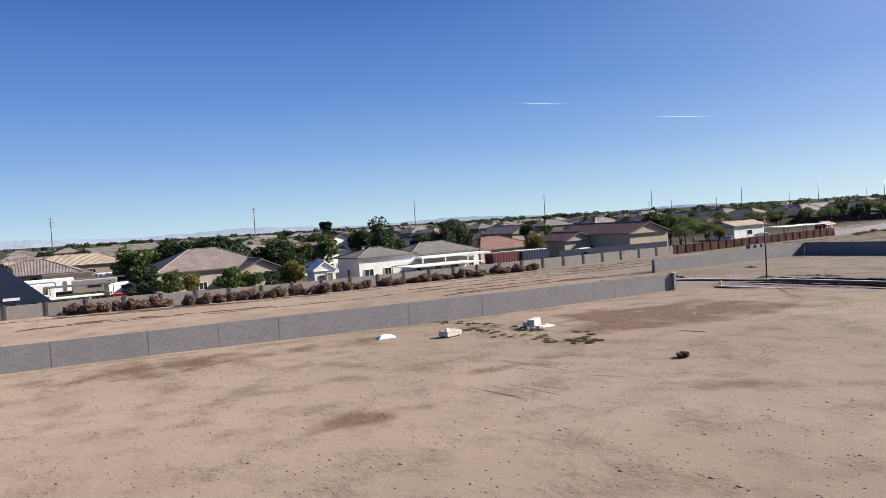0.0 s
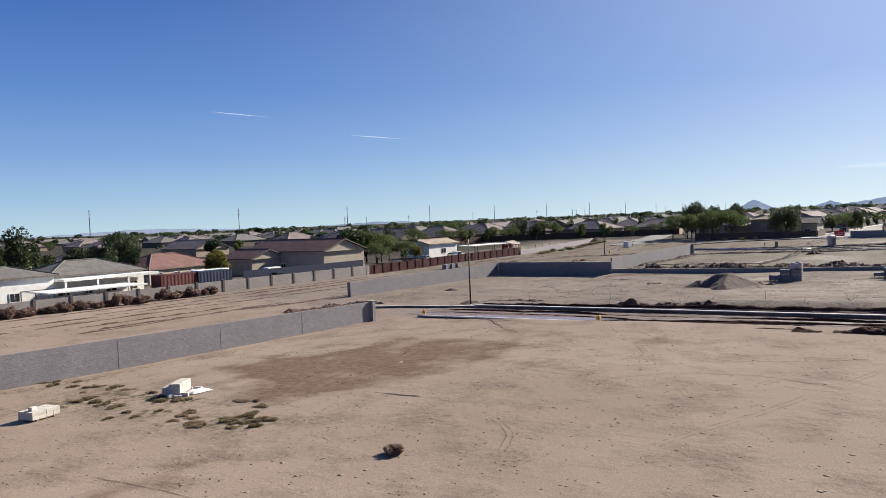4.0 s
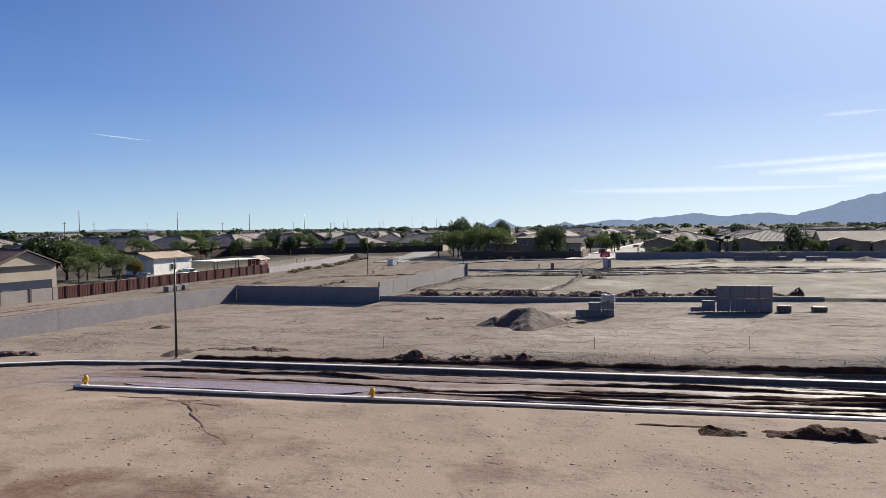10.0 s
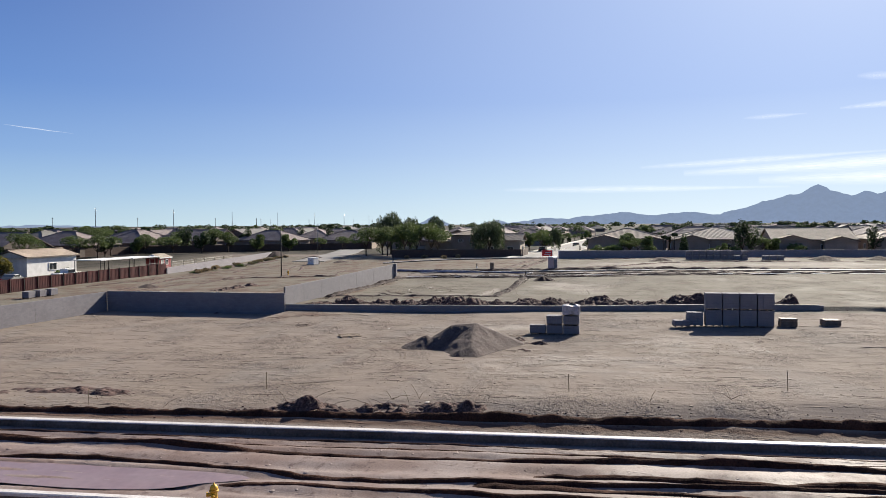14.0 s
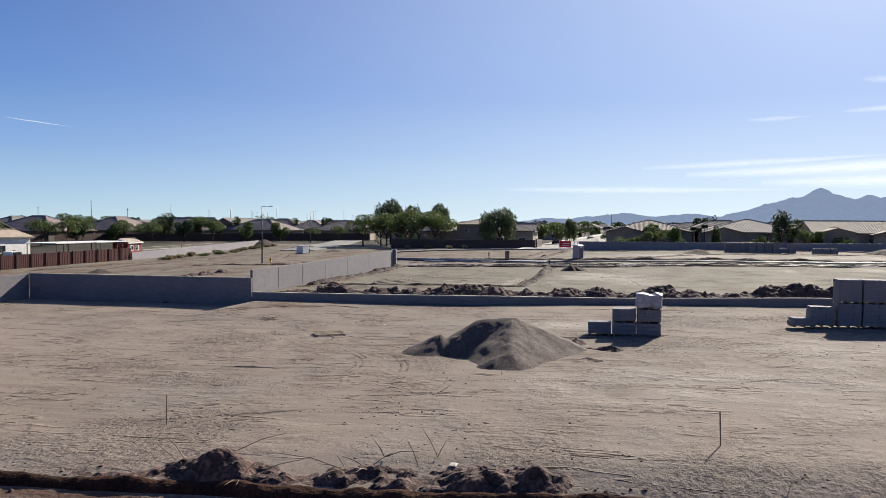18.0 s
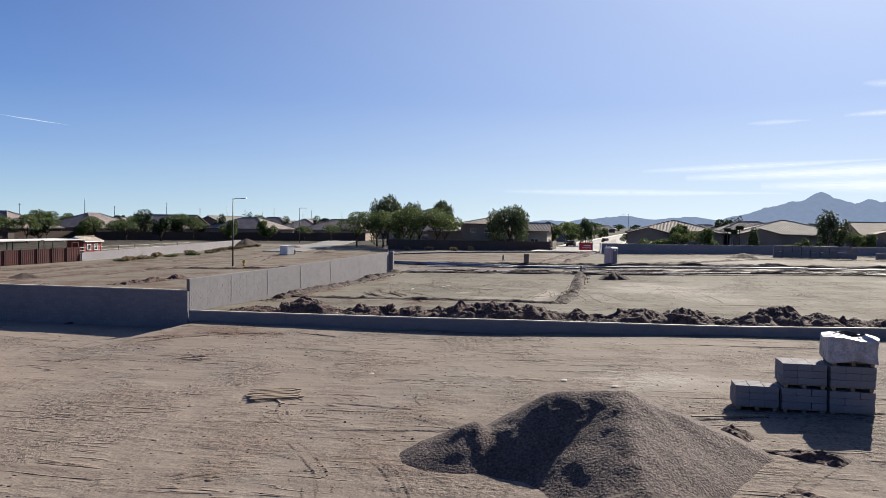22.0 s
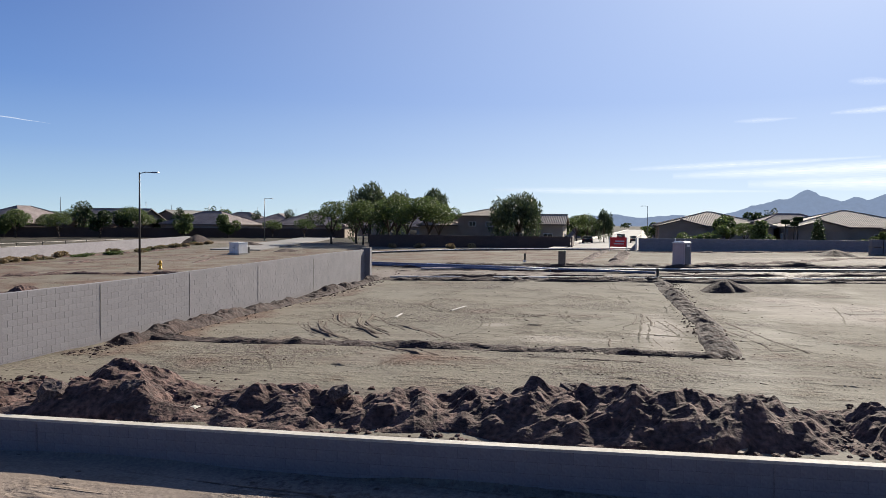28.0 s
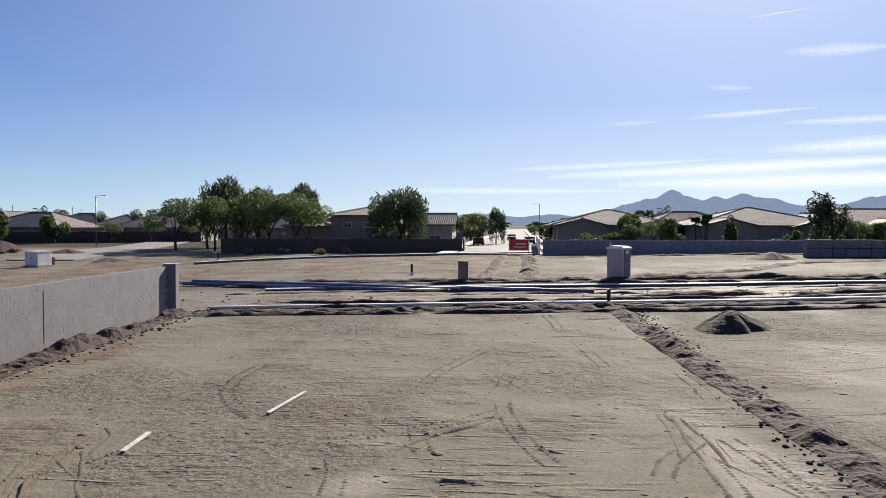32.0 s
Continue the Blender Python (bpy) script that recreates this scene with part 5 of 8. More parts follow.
# reddish scraped lines on the strip before the gardens and the northern lots
for i in range(30):
    if i < 14:
        x0, y0, ln, ang = q.uniform(128, 200), q.uniform(74, 108), q.uniform(6, 22), q.gauss(4, 9)
    else:
        x0, y0, ln, ang = q.uniform(-5, 118), q.choice((111.8, 110.5, 104, 100, 96, 91)) + q.uniform(-0.6, 0.6), q.uniform(10, 34), q.gauss(-0.6, 1.2)
    c_, s_ = math.cos(radians(ang)), math.sin(radians(ang))
    windrow("scraped_line", "low reddish line of scraped soil", [(x0 + c_ * ln * (t_ - 0.5), y0 + s_ * ln * (t_ - 0.5) + 0.6 * math.sin(4 * t_ + i)) for t_ in np.linspace(0, 1, 7)], q.uniform(0.4, 1.0), q.uniform(0.14, 0.34), M_SOIL, 800 + i, 0.3, 5, category="soil line")
for i, path in enumerate(([(119.6, 65.2), (121.6, 63.4), (123.4, 61.0), (123.9, 58.8)], [(120.6, 64.8), (122.4, 62.2)], [(116.4, 60.6), (117.2, 58.9)], [(124.4, 60.6), (124.6, 59.3), (124.0, 57.6), (123.2, 55.6)])):
    for side in (-0.3, 0.0, 0.35):
        track([(x_ + side, y_ + 0.5 * side) for x_, y_ in path], 0.3, 0.08, 0.0, 860 + 5 * i + int(10 * side), 0.4, "reddish crumbs of soil scraped up before the wall", 0.8)
# churned earth where the street bends, spills on the western pad
windrow("soil_heap_row", "heap of reddish clods behind the bending kerb", [(71.5, 82.6), (75.3, 81.9), (81.7, 80.3), (83.5, 77.0)], 1.2, 0.5, M_SOIL, 880, 0.12, 13, lumps=1.8, swell=1.6)
windrow("soil_heap_row", "trampled soil and dry grass beside the lamp pole", [(88.3, 67.2), (89.0, 63.8), (89.4, 60.6), (88.8, 56.5)], 1.7, 0.3, M_SOIL, 881, 0.12, 15, lumps=2.4, swell=1.6)
for i, path in enumerate(([(72.2, 59.2), (70.6, 55.0), (69.2, 52.0), (68.3, 48.4)], [(69.4, 52.4), (66.4, 48.6), (62.3, 44.1)], [(71.6, 56.5), (69.8, 54.0), (69.5, 50.5)])):
    track(path, 0.45, 0.1, 0.0, 885 + i, 0.75, "spilled line of dark soil on the graded dirt", 0.9)


# ---- houses ----
def roof_slope(k, uvs, pts):
    """One roof plane with tile coordinates: first two points are the eave."""
    k.quad(*pts)
    o = Vector(pts[0])
    e = (Vector(pts[1]) - o).normalized()
    nrm = e.cross(Vector(pts[2]) - o).normalized()
    up = nrm.cross(e)
    uvs.append([((Vector(p) - o).dot(e), (Vector(p) - o).dot(up)) for p in pts])


def roof(parent, L, W, h, pitch, kind, mat, fascia, over=0.5, x=0.0, y=0.0, rz=0.0):
    """A hipped or gabled roof with eaves, soffit and fascia; its ridge runs along the length."""
    a, b_ = L / 2 + over, W / 2 + over
    rise = b_ * pitch
    r = a - b_ if kind == "hip" else a
    r = max(r, 0.05)
    E, R = [(-a, -b_, h), (a, -b_, h), (a, b_, h), (-a, b_, h)], [(-r, 0, h + rise), (r, 0, h + rise)]
    k, uvs = Kit(), []
    roof_slope(k, uvs, [E[0], E[1], R[1], R[0]])
    roof_slope(k, uvs, [E[2], E[3], R[0], R[1]])
    if kind == "hip":
        roof_slope(k, uvs, [E[1], E[2], R[1]])
        roof_slope(k, uvs, [E[3], E[0], R[0]])
    m = pose(x, y, 0, 0, 0, rz)
    o = k.ob("roof", mat, parent, at=m)
    layer = o.data.uv_layers.new(name="tiles")
    flat = [c for face in uvs for p in face for c in p]
    layer.data.foreach_set("uv", flat)
    t = Kit()
    d = 0.2
    for p, q in ((0, 1), (1, 2), (2, 3), (3, 0)):
        if kind == "gable" and p in (1, 3):
            end = R[1] if p == 1 else R[0]
            for s, e in ((E[p], end), (end, E[q])):
                t.quad((s[0], s[1], s[2] - d), (e[0], e[1], e[2] - d), (e[0], e[1], e[2] - 0.01), (s[0], s[1], s[2] - 0.01))
            continue
        s, e = E[p], E[q]
        t.quad((s[0], s[1], s[2] - d), (e[0], e[1], e[2] - d), (e[0], e[1], e[2] - 0.01), (s[0], s[1], s[2] - 0.01))
    t.quad(*[(p[0], p[1], p[2] - d) for p in E[::-1]])
    t.ob("fascia", fascia, parent, at=m)
    c = Kit()
    for s, e in ([(R[0], R[1])] + ([(E[0], R[0]), (E[1], R[1]), (E[2], R[1]), (E[3], R[0])] if kind == "hip" else [])):
        c.tube([(s[0], s[1], s[2] + 0.03), (e[0], e[1], e[2] + 0.05)], 0.11, 6)
    c.ob("ridge_tiles", mat, parent, at=m)
    return rise


def opening(parent, x, y, z, w, h, face, mat_frame, glass=M_GLASS, name="window"):
    """A framed window or door set on a wall face: 's','n','e','w' is the way it looks."""
    rz = {"s": 0, "e": 90, "n": 180, "w": -90}[face]
    f = Kit()
    t = 0.09
    f.box(-w / 2 - t / 2, 0, z - t, t, 0.16, h + 2 * t).box(w / 2 + t / 2, 0, z - t, t, 0.16, h + 2 * t).box(0, 0, z - t, w, 0.16, t).box(0, 0, z + h, w, 0.16, t)
    if name == "window":
        f.box(0, 0, z, 0.05, 0.1, h)
    o = f.ob(name, mat_frame, parent, at=pose(x, y, 0, 0, 0, rz))
    Kit().box(0, 0.0, z, w, 0.06, h).ob("pane" if name == "window" else "leaf", glass, o)
    return o


def house(x, y, rz, L, W, h, pitch, kind, wall_mat, roof_mat, label, extra=(), windows=4, z=None, garage="", trim=M_TRIM, sink=0.0):
    """A house with its roof, wings (extra: dx, dy, L, W, h, kind, turn), windows and doors."""
    z = ground_at(x, y) if z is None else z
    ob = thing("house", label, "house", pose(x, y, z - sink, 0, 0, rz))
    body = Kit().box(0, 0, -0.3, L, W, h + 0.2)
    if kind == "gable":
        rise = (W / 2) * pitch
        for sx in (-1, 1):
            body.quad((sx * L / 2, -W / 2, h - 0.1), (sx * L / 2, W / 2, h - 0.1), (sx * L / 2, 0, h - 0.1 + rise))
    body.ob("wall", wall_mat, ob)
    roof(ob, L, W, h, pitch, kind, roof_mat, trim)
    for dx, dy, l2, w2, h2, k2, turn in extra:
        wing = Kit().box(0, 0, -0.3, l2, w2, h2 + 0.2)
        if k2 == "gable":
            for sx in (-1, 1):
                wing.quad((sx * l2 / 2, -w2 / 2, h2 - 0.1), (sx * l2 / 2, w2 / 2, h2 - 0.1), (sx * l2 / 2, 0, h2 - 0.1 + w2 / 2 * pitch))
        wing.ob("wing", wall_mat, ob, at=pose(dx, dy, 0, 0, 0, turn))
        roof(ob, l2, w2, h2, pitch, k2, roof_mat, trim, 0.45, dx, dy, turn)
    for i in range(windows):
        a = -L / 2 + L * (i + 0.5) / windows
        opening(ob, a, -W / 2 - 0.02, 0.9, 1.3 if i % 2 else 1.7, 1.15, "s", M_WHITE)
        opening(ob, a, W / 2 + 0.02, 0.9, 1.4, 1.15, "n", M_WHITE)
    nw = windows // 2
    for i in range(nw):
        a = -W / 2 + W * (i + 0.5) / nw
        opening(ob, -L / 2 - 0.02, a, 0.95, 1.2, 1.1, "w", M_WHITE)
        opening(ob, L / 2 + 0.02, a, 0.95, 1.2, 1.1, "e", M_WHITE)
    if garage:
        gx_, gy_ = {"s": (L * 0.28, -W / 2 - 0.03), "w": (-L / 2 - 0.03, -W * 0.2)}[garage]
        opening(ob, gx_, gy_, 0.0, 4.6, 2.2, garage, trim, M_WHITE, "garage_door")
    return ob


# ---- trees and shrubs ----
def leaf_cloud(lobes, count, size, seed, droop=0.0, flat=0.5):
    """Many small leaf sprays inside overlapping lobes (x, y, z, rx, rz)."""
    rnd = np.random.RandomState(seed)
    weight = np.array([l_[3] ** 2 * l_[4] for l_ in lobes])
    which = rnd.choice(len(lobes), count, p=weight / weight.sum())
    Lb = np.array(lobes)[which]
    d = rnd.normal(size=(count, 3))
    d /= np.linalg.norm(d, axis=1)[:, None]
    r = rnd.uniform(0.35, 1.0, count) ** 0.5
    c = Lb[:, :3] + d * r[:, None] * np.stack([Lb[:, 3], Lb[:, 3], Lb[:, 4]], 1)
    c[:, 2] -= droop * rnd.uniform(0, 1, count) * (r > 0.7)
    a = rnd.normal(size=(count, 3))
    a[:, 2] *= flat
    if droop:
        a[:, 2] -= 1.6
    a /= np.linalg.norm(a, axis=1)[:, None]
    b_ = np.cross(a, rnd.normal(size=(count, 3)))
    b_ /= np.linalg.norm(b_, axis=1)[:, None]
    s = size * rnd.uniform(0.6, 1.4, count)[:, None]
    wd = 0.3 if droop else 0.55
    pts = np.stack([c - a * s, c + b_ * s * wd, c + a * s, c - b_ * s * wd], 1).reshape(-1, 3)
    k = Kit()
    k.v = pts.tolist()
    k.f = [(4 * i, 4 * i + 1, 4 * i + 2, 4 * i + 3) for i in range(count)]
    return k


def make_tree(kind, seed, label, category="tree", count=2200):
    rnd = random.Random(seed)
    ob = thing(category if category == "shrub" else kind + "_tree", label, category)
    k = Kit()
    lobes, mat, size, droop = [], M_LEAF, 0.2, 0.0
    if kind == "mesquite":
        for i in range(5):
            a = 2 * math.pi * i / 5 + rnd.uniform(-0.3, 0.3)
            end = Vector((math.cos(a) * rnd.uniform(1.2, 2.4), math.sin(a) * rnd.uniform(1.2, 2.4), rnd.uniform(3.2, 4.7)))
            k.tube([(0, 0, 1.3 + 0.1 * i), end * 0.45 + Vector((0, 0, 1.0)), end], [0.1, 0.07, 0.03], 6)
            lobes.append((end.x, end.y, end.z + 0.2, rnd.uniform(1.0, 1.6), rnd.uniform(0.7, 1.15)))
        lobes.append((0, 0, 4.7, 1.7, 1.1))
        k.tube([(0, 0, -0.2), (0.06, 0.03, 0.8), (0, 0, 1.5)], [0.17, 0.14, 0.12], 8)
        size, count = 0.13, 3000
    elif kind == "willow":
        for i in range(6):
            a = 2 * math.pi * i / 6 + rnd.uniform(-0.3, 0.3)
            end = Vector((math.cos(a) * rnd.uniform(1.4, 2.6), math.sin(a) * rnd.uniform(1.4, 2.6), rnd.uniform(4.4, 6.4)))
            k.tube([(0, 0, 1.8), end * 0.4 + Vector((0, 0, 2.0)), end], [0.14, 0.09, 0.03], 6)
            lobes.append((end.x, end.y, end.z - 0.4, rnd.uniform(1.2, 1.8), rnd.uniform(1.3, 1.9)))
            lobes.append((end.x * 1.22, end.y * 1.22, end.z - 2.2, 0.95, 2.0))
        lobes.append((0, 0, 6.3, 1.9, 1.2))
        k.tube([(0, 0, -0.2), (0.1, 0, 1.2), (0, 0, 2.4)], [0.28, 0.22, 0.16], 8)
        mat, size, droop, count = M_LEAF_WILLOW, 0.24, 1.3, 5200
    elif kind == "cypress":
        lobes = [(0, 0, 0.9 + 0.7 * i, 1.05 * (1 - (i / 6.5) ** 2) + 0.12, 0.75) for i in range(6)]
        k.tube([(0, 0, -0.2), (0, 0, 4.0)], [0.16, 0.05], 7)
        mat, size = M_LEAF_DARK, 0.15
    elif kind == "palm":
        k.tube([(0, 0, -0.2), (0.15, 0.1, 4), (0.05, 0.2, 8.5)], [0.24, 0.18, 0.16], 8)
        for i in range(26):
            a, up = rnd.uniform(0, 6.28), rnd.uniform(-0.5, 0.9)
            lobes.append((0.05 + math.cos(a) * 0.9, 0.2 + math.sin(a) * 0.9, 8.6 + up, 0.5, 0.25))
        mat, size = M_LEAF_DARK, 0.3
    elif kind == "sparse":
        for i in range(9):
            a = rnd.uniform(0, 6.28)
            end = Vector((math.cos(a) * rnd.uniform(0.4, 1.7), math.sin(a) * rnd.uniform(0.4, 1.7), rnd.uniform(3.0, 6.2)))
            k.tube([(0, 0, 0.4), end * 0.5 + Vector((0, 0, 0.7)), end], [0.1, 0.06, 0.015], 5)
            lobes.append((end.x, end.y, end.z - 0.3, 0.6, 0.8))
            lobes.append((end.x * 0.7, end.y * 0.7, end.z - 1.5, 0.7, 0.9))
        k.tube([(0, 0, -0.2), (0, 0, 0.8)], [0.16, 0.12], 7)
        mat, size = M_LEAF_DARK, 0.16
        count = count * 2 // 3
    elif kind in ("round", "yellow", "dark"):
        for i in range(8):
            a, r = rnd.uniform(0, 6.28), rnd.uniform(0.3, 1.9)
            lobes.append((math.cos(a) * r, math.sin(a) * r, rnd.uniform(2.0, 4.6), rnd.uniform(0.8, 1.5), rnd.uniform(0.8, 1.3)))
            k.tube([(0, 0, 0.8), (math.cos(a) * r * 0.5, math.sin(a) * r * 0.5, 1.8), lobes[-1][:3]], [0.1, 0.07, 0.02], 5)
        k.tube([(0, 0, -0.2), (0.05, 0, 1.4)], [0.2, 0.13], 7)
        mat = {"round": M_LEAF, "yellow": M_LEAF_YELLOW, "dark": M_LEAF_DARK}[kind]
        size = 0.22
    if kind in ("bush", "scrub", "weed", "straw"):
        for i in range(7):
            a, r = rnd.uniform(0, 6.28), rnd.uniform(0.1, 0.75)
            lobes.append((math.cos(a) * r, math.sin(a) * r, rnd.uniform(0.3, 0.75), rnd.uniform(0.35, 0.6), rnd.uniform(0.3, 0.5)))
            k.tube([(0, 0, -0.1), lobes[-1][:3]], [0.03, 0.01], 4)
        mat = {"bush": M_LEAF, "scrub": M_TWIG, "weed": M_WEED, "straw": M_STRAW}[kind]
        size = {"bush": 0.09, "scrub": 0.13, "weed": 0.11, "straw": 0.12}[kind]
        count = count // 2
    k.ob("branches" if category == "shrub" else "trunk", M_BARK if kind != "scrub" else M_TWIG, ob, smooth=True)
    flat = 0.5 if kind not in ("straw", "weed") else 2.0
    leaf_cloud(lobes, count, size, seed, droop, flat).ob("crown", mat, ob)
    return ob


def remove_thing(ob):
    for o in (*ob.children_recursive, ob):
        bpy.data.objects.remove(o)


TREES = {}
for kind_, label_, cat in (("mesquite", "green spreading mesquite tree with low limbs", "tree"), ("willow", "tall drooping willow-like pepper tree", "tree"), ("cypress", "dark dense rounded cypress", "tree"), ("palm", "tall fan palm with a bare trunk", "tree"), ("sparse", "thin upright dark tree with open branches", "tree"), ("round", "leafy green garden tree", "tree"), ("yellow", "yellowing leafy garden tree", "tree"), ("dark", "dark green dense garden tree", "tree"), ("bush", "green leafy garden bush", "shrub"), ("scrub", "dry reddish-brown tumbleweed scrub", "shrub"), ("weed", "pale green roadside weed", "shrub"), ("straw", "dry straw-coloured weed clump", "shrub")):
    TREES[kind_] = [make_tree(kind_, 100 * len(TREES) + s, label_, cat) for s in range(2 if kind_ not in ("mesquite", "dark", "scrub") else 3)]
rnd = random.Random(5)


def plant(kind, x, y, scale=1.0, tall=None, z=None, label="", group=""):
    src = rnd.choice(TREES[kind])
    zz = ground_at(x, y) if z is None else z
    o = copy_thing(src, pose(x, y, zz - 0.02, 0, 0, rnd.uniform(0, 360)))
    o.scale = (scale, scale, tall or scale)
    if label:
        o["label"] = label
    if group:
        o["group"] = group
    return o


# ---- vehicles ----
def car(x, y, rz, paint, label, kind="sedan", z=None):
    ob = thing("car" if kind != "pickup" else "pickup_truck", label, "car" if kind != "pickup" else "truck", pose(x, y, ground_at(x, y) if z is None else z, 0, 0, rz))
    prof = {"sedan": [(-2.2, 0.35), (-2.25, 0.75), (-2.1, 0.95), (-1.5, 1.0), (-0.9, 1.42), (0.55, 1.45), (1.2, 1.0), (2.1, 0.85), (2.25, 0.6), (2.2, 0.35)],
            "pickup": [(-2.7, 0.5), (-2.75, 1.15), (-0.9, 1.15), (-0.85, 1.75), (0.6, 1.78), (1.25, 1.2), (2.5, 1.1), (2.7, 0.85), (2.65, 0.5)],
            "van": [(-2.4, 0.4), (-2.45, 1.7), (-2.2, 2.0), (1.0, 2.0), (1.8, 1.2), (2.4, 1.05), (2.5, 0.7), (2.45, 0.4)]}[kind]
    k = Kit()
    w = 0.9
    n_ = len(prof)
    k.v = [(a, -w if b_ < 1.1 else -w * 0.86, b_) for a, b_ in prof] + [(a, w if b_ < 1.1 else w * 0.86, b_) for a, b_ in prof]
    k.f = [tuple(range(n_))[::-1], tuple(range(n_, 2 * n_))] + [(i, (i + 1) % n_, n_ + (i + 1) % n_, n_ + i) for i in range(n_)]
    k.ob("body", paint, ob)
    zlo, zhi, xa, xb = {"sedan": (1.02, 1.36, -1.15, 0.75), "pickup": (1.2, 1.66, -0.75, 0.75), "van": (1.2, 1.75, -2.1, 1.1)}[kind]
    for s in (-1, 1):
        Kit().box((xa + xb) / 2, s * 0.8, zlo, xb - xa, 0.2, zhi - zlo, 0, 0.93).ob("side_window", M_GLASS, ob)
    Kit().quad((xb + 0.3, -0.7, zlo), (xb + 0.3, 0.7, zlo), (xb - 0.05, 0.65, zhi), (xb - 0.05, -0.65, zhi)).ob("windscreen", M_GLASS, ob, at=pose(0.06, 0, 0.03))
    for a in (-1.4, 1.45):
        for s in (-1, 1):
            t = Kit().tube([(a, s * 0.68, 0.33), (a, s * 0.93, 0.33)], 0.33, 16).ob("wheel", M_RUBBER, ob)
            Kit().tube([(a, s * 0.92, 0.33), (a, s * 0.945, 0.33)], 0.19, 12).ob("rim", M_STEEL, t)
    for s in (-1, 1):
        Kit().box(prof[-2][0] - 0.04, s * 0.65, 0.65, 0.08, 0.35, 0.14).ob("headlight", M_WHITE, ob)
        Kit().box(prof[1][0] + 0.02, s * 0.68, 0.72, 0.08, 0.28, 0.14).ob("tail_light", M_SIGN, ob)
    return ob


# houses behind the garden fence
house(30.0, 138, 4, 19, 14, 4.2, 0.45, "hip", M_CREAM, M_TILE_BR, "cream house with a brown-grey tiled hip roof", extra=((6.5, -6, 10, 9, 3.2, "gable", 90), (-8, -6, 5, 5, 2.8, "hip", 90)), windows=4)
shed_size = 1.4
shed = thing("garden_shed", "small white gabled garden shed", "shed", pose(45.2, 120.5, ground_at(45, 120)))
Kit().box(0, 0, -0.1, 3.2, 3.0, 2.5).quad((-1.6, -1.5, 2.4), (1.6, -1.5, 2.4), (0, -1.5, 3.3)).ob("wall", M_WHITE, shed)
shed.scale = (1.15, 1.15, shed_size)
roof(shed, 3.0, 3.2, 2.4, 0.55, "gable", M_WHITE, M_WHITE, 0.2, 0, 0, 90)
opening(shed, -0.5, -1.52, 0.9, 0.6, 0.7, "s", M_TRIM)
opening(shed, 0.7, -1.52, 0.0, 0.8, 1.9, "s", M_WHITE, M_WOOD, "door")
house(60.2, 131, 2, 11.5, 9, 4.3, 0.3, "hip", M_WHITE, M_SHINGLE, "white workshop with a dark shingled hip roof", windows=3, garage="s")
house(74.0, 134, 2, 15.5, 10, 4.0, 0.36, "hip", M_WHITE, M_SHINGLE, "white house with a grey roof and a white patio cover", windows=4)
patio = thing("patio_cover", "flat white patio cover on posts", "patio cover", pose(74.5, 127.0, ground_at(74, 127)))
Kit().box(0, 0, 3.2, 15.5, 3.6, 0.35).ob("canopy", M_WHITE, patio)
for a in (-7.4, -2.5, 2.5, 7.4):
    Kit().box(a, -1.6, -0.1, 0.25, 0.25, 3.3).ob("post", M_WHITE, patio)
carport = thing("carport", "long low white flat carport roof", "carport", pose(69, 121.3, ground_at(69, 121)))
Kit().box(0, 0.9, 2.1, 15, 6.4, 0.18).ob("canopy", M_WHITE, carport)
for a in (-7.2, 0, 7.2):
    for s in (-1.9, 1.9):
        Kit().box(a, s, -0.1, 0.12, 0.12, 2.2).ob("post", M_STEEL, carport)


def container(x, y, rz, mat, label, z=None):
    ob = thing("shipping_container", label, "container", pose(x, y, ground_at(x, y) if z is None else z, 0, 0, rz))
    Kit().box(0, 0, 0.1, 6.0, 2.36, 2.4).ob("body", mat, ob)
    for s in (-1, 1):
        k = Kit()
        for i in range(40):
            a, out_ = -2.9 + i * 5.8 / 39, s * (1.19 + 0.035 * (i // 2 % 2))
            k.v += [(a, out_, 0.25), (a, out_, 2.4)]
        k.f = [(2 * i, 2 * i + 2, 2 * i + 3, 2 * i + 1)[::s] for i in range(39)]
        k.ob("corrugated_side", mat, ob)
    for a in (-3, 3):
        for s in (-1.17, 1.17):
            Kit().box(a, s, 0.0, 0.14, 0.14, 2.55).ob("corner_post", mat, ob)
    for s in (-0.55, 0.55):
        d = Kit().box(3.03, s, 0.2, 0.05, 1.05, 2.2).ob("door", M_STEEL, ob)
        Kit().tube([(3.08, s * 0.5, 0.3), (3.08, s * 0.5, 2.3)], 0.025, 6).ob("lock_bar", M_STEEL, d)
    return ob


container(82.5, 121.2, 2, M_RED, "dark red shipping container beside the fence").scale = (1.1, 1.1, 1.3)
container(89.2, 121.2, 2, M_NAVY, "dark blue shipping container beside the fence").scale = (1.1, 1.1, 1.3)
house(126.5, 139.5, 90, 25, 11.8, 4.7, 0.36, "gable", M_CREAM, M_TILE_RED, "big cream house with a red-brown gabled tile roof", extra=((6, 9, 10, 9, 3.6, "gable", 0),), windows=1)
house(100, 152, 10, 18, 12, 2.9, 0.4, "hip", M_CREAM, M_TILE_RED, "cream house with a red tiled roof among trees")
house(60, 163, 5, 10, 9, 5.0, 0.4, "gable", M_WHITE, M_TILE_RED, "cream house with a faded red gabled roof")
house(65, 168, 95, 15, 11, 6.2, 0.42, "gable", M_WHITE, M_TILE_RED, "white two-gabled house with a red roof", garage="w")
house(18, 250, 0, 26, 14, 3.4, 0.4, "hip", M_TAN, M_TILE_SAND, "tan house with a sandy tiled hip roof")
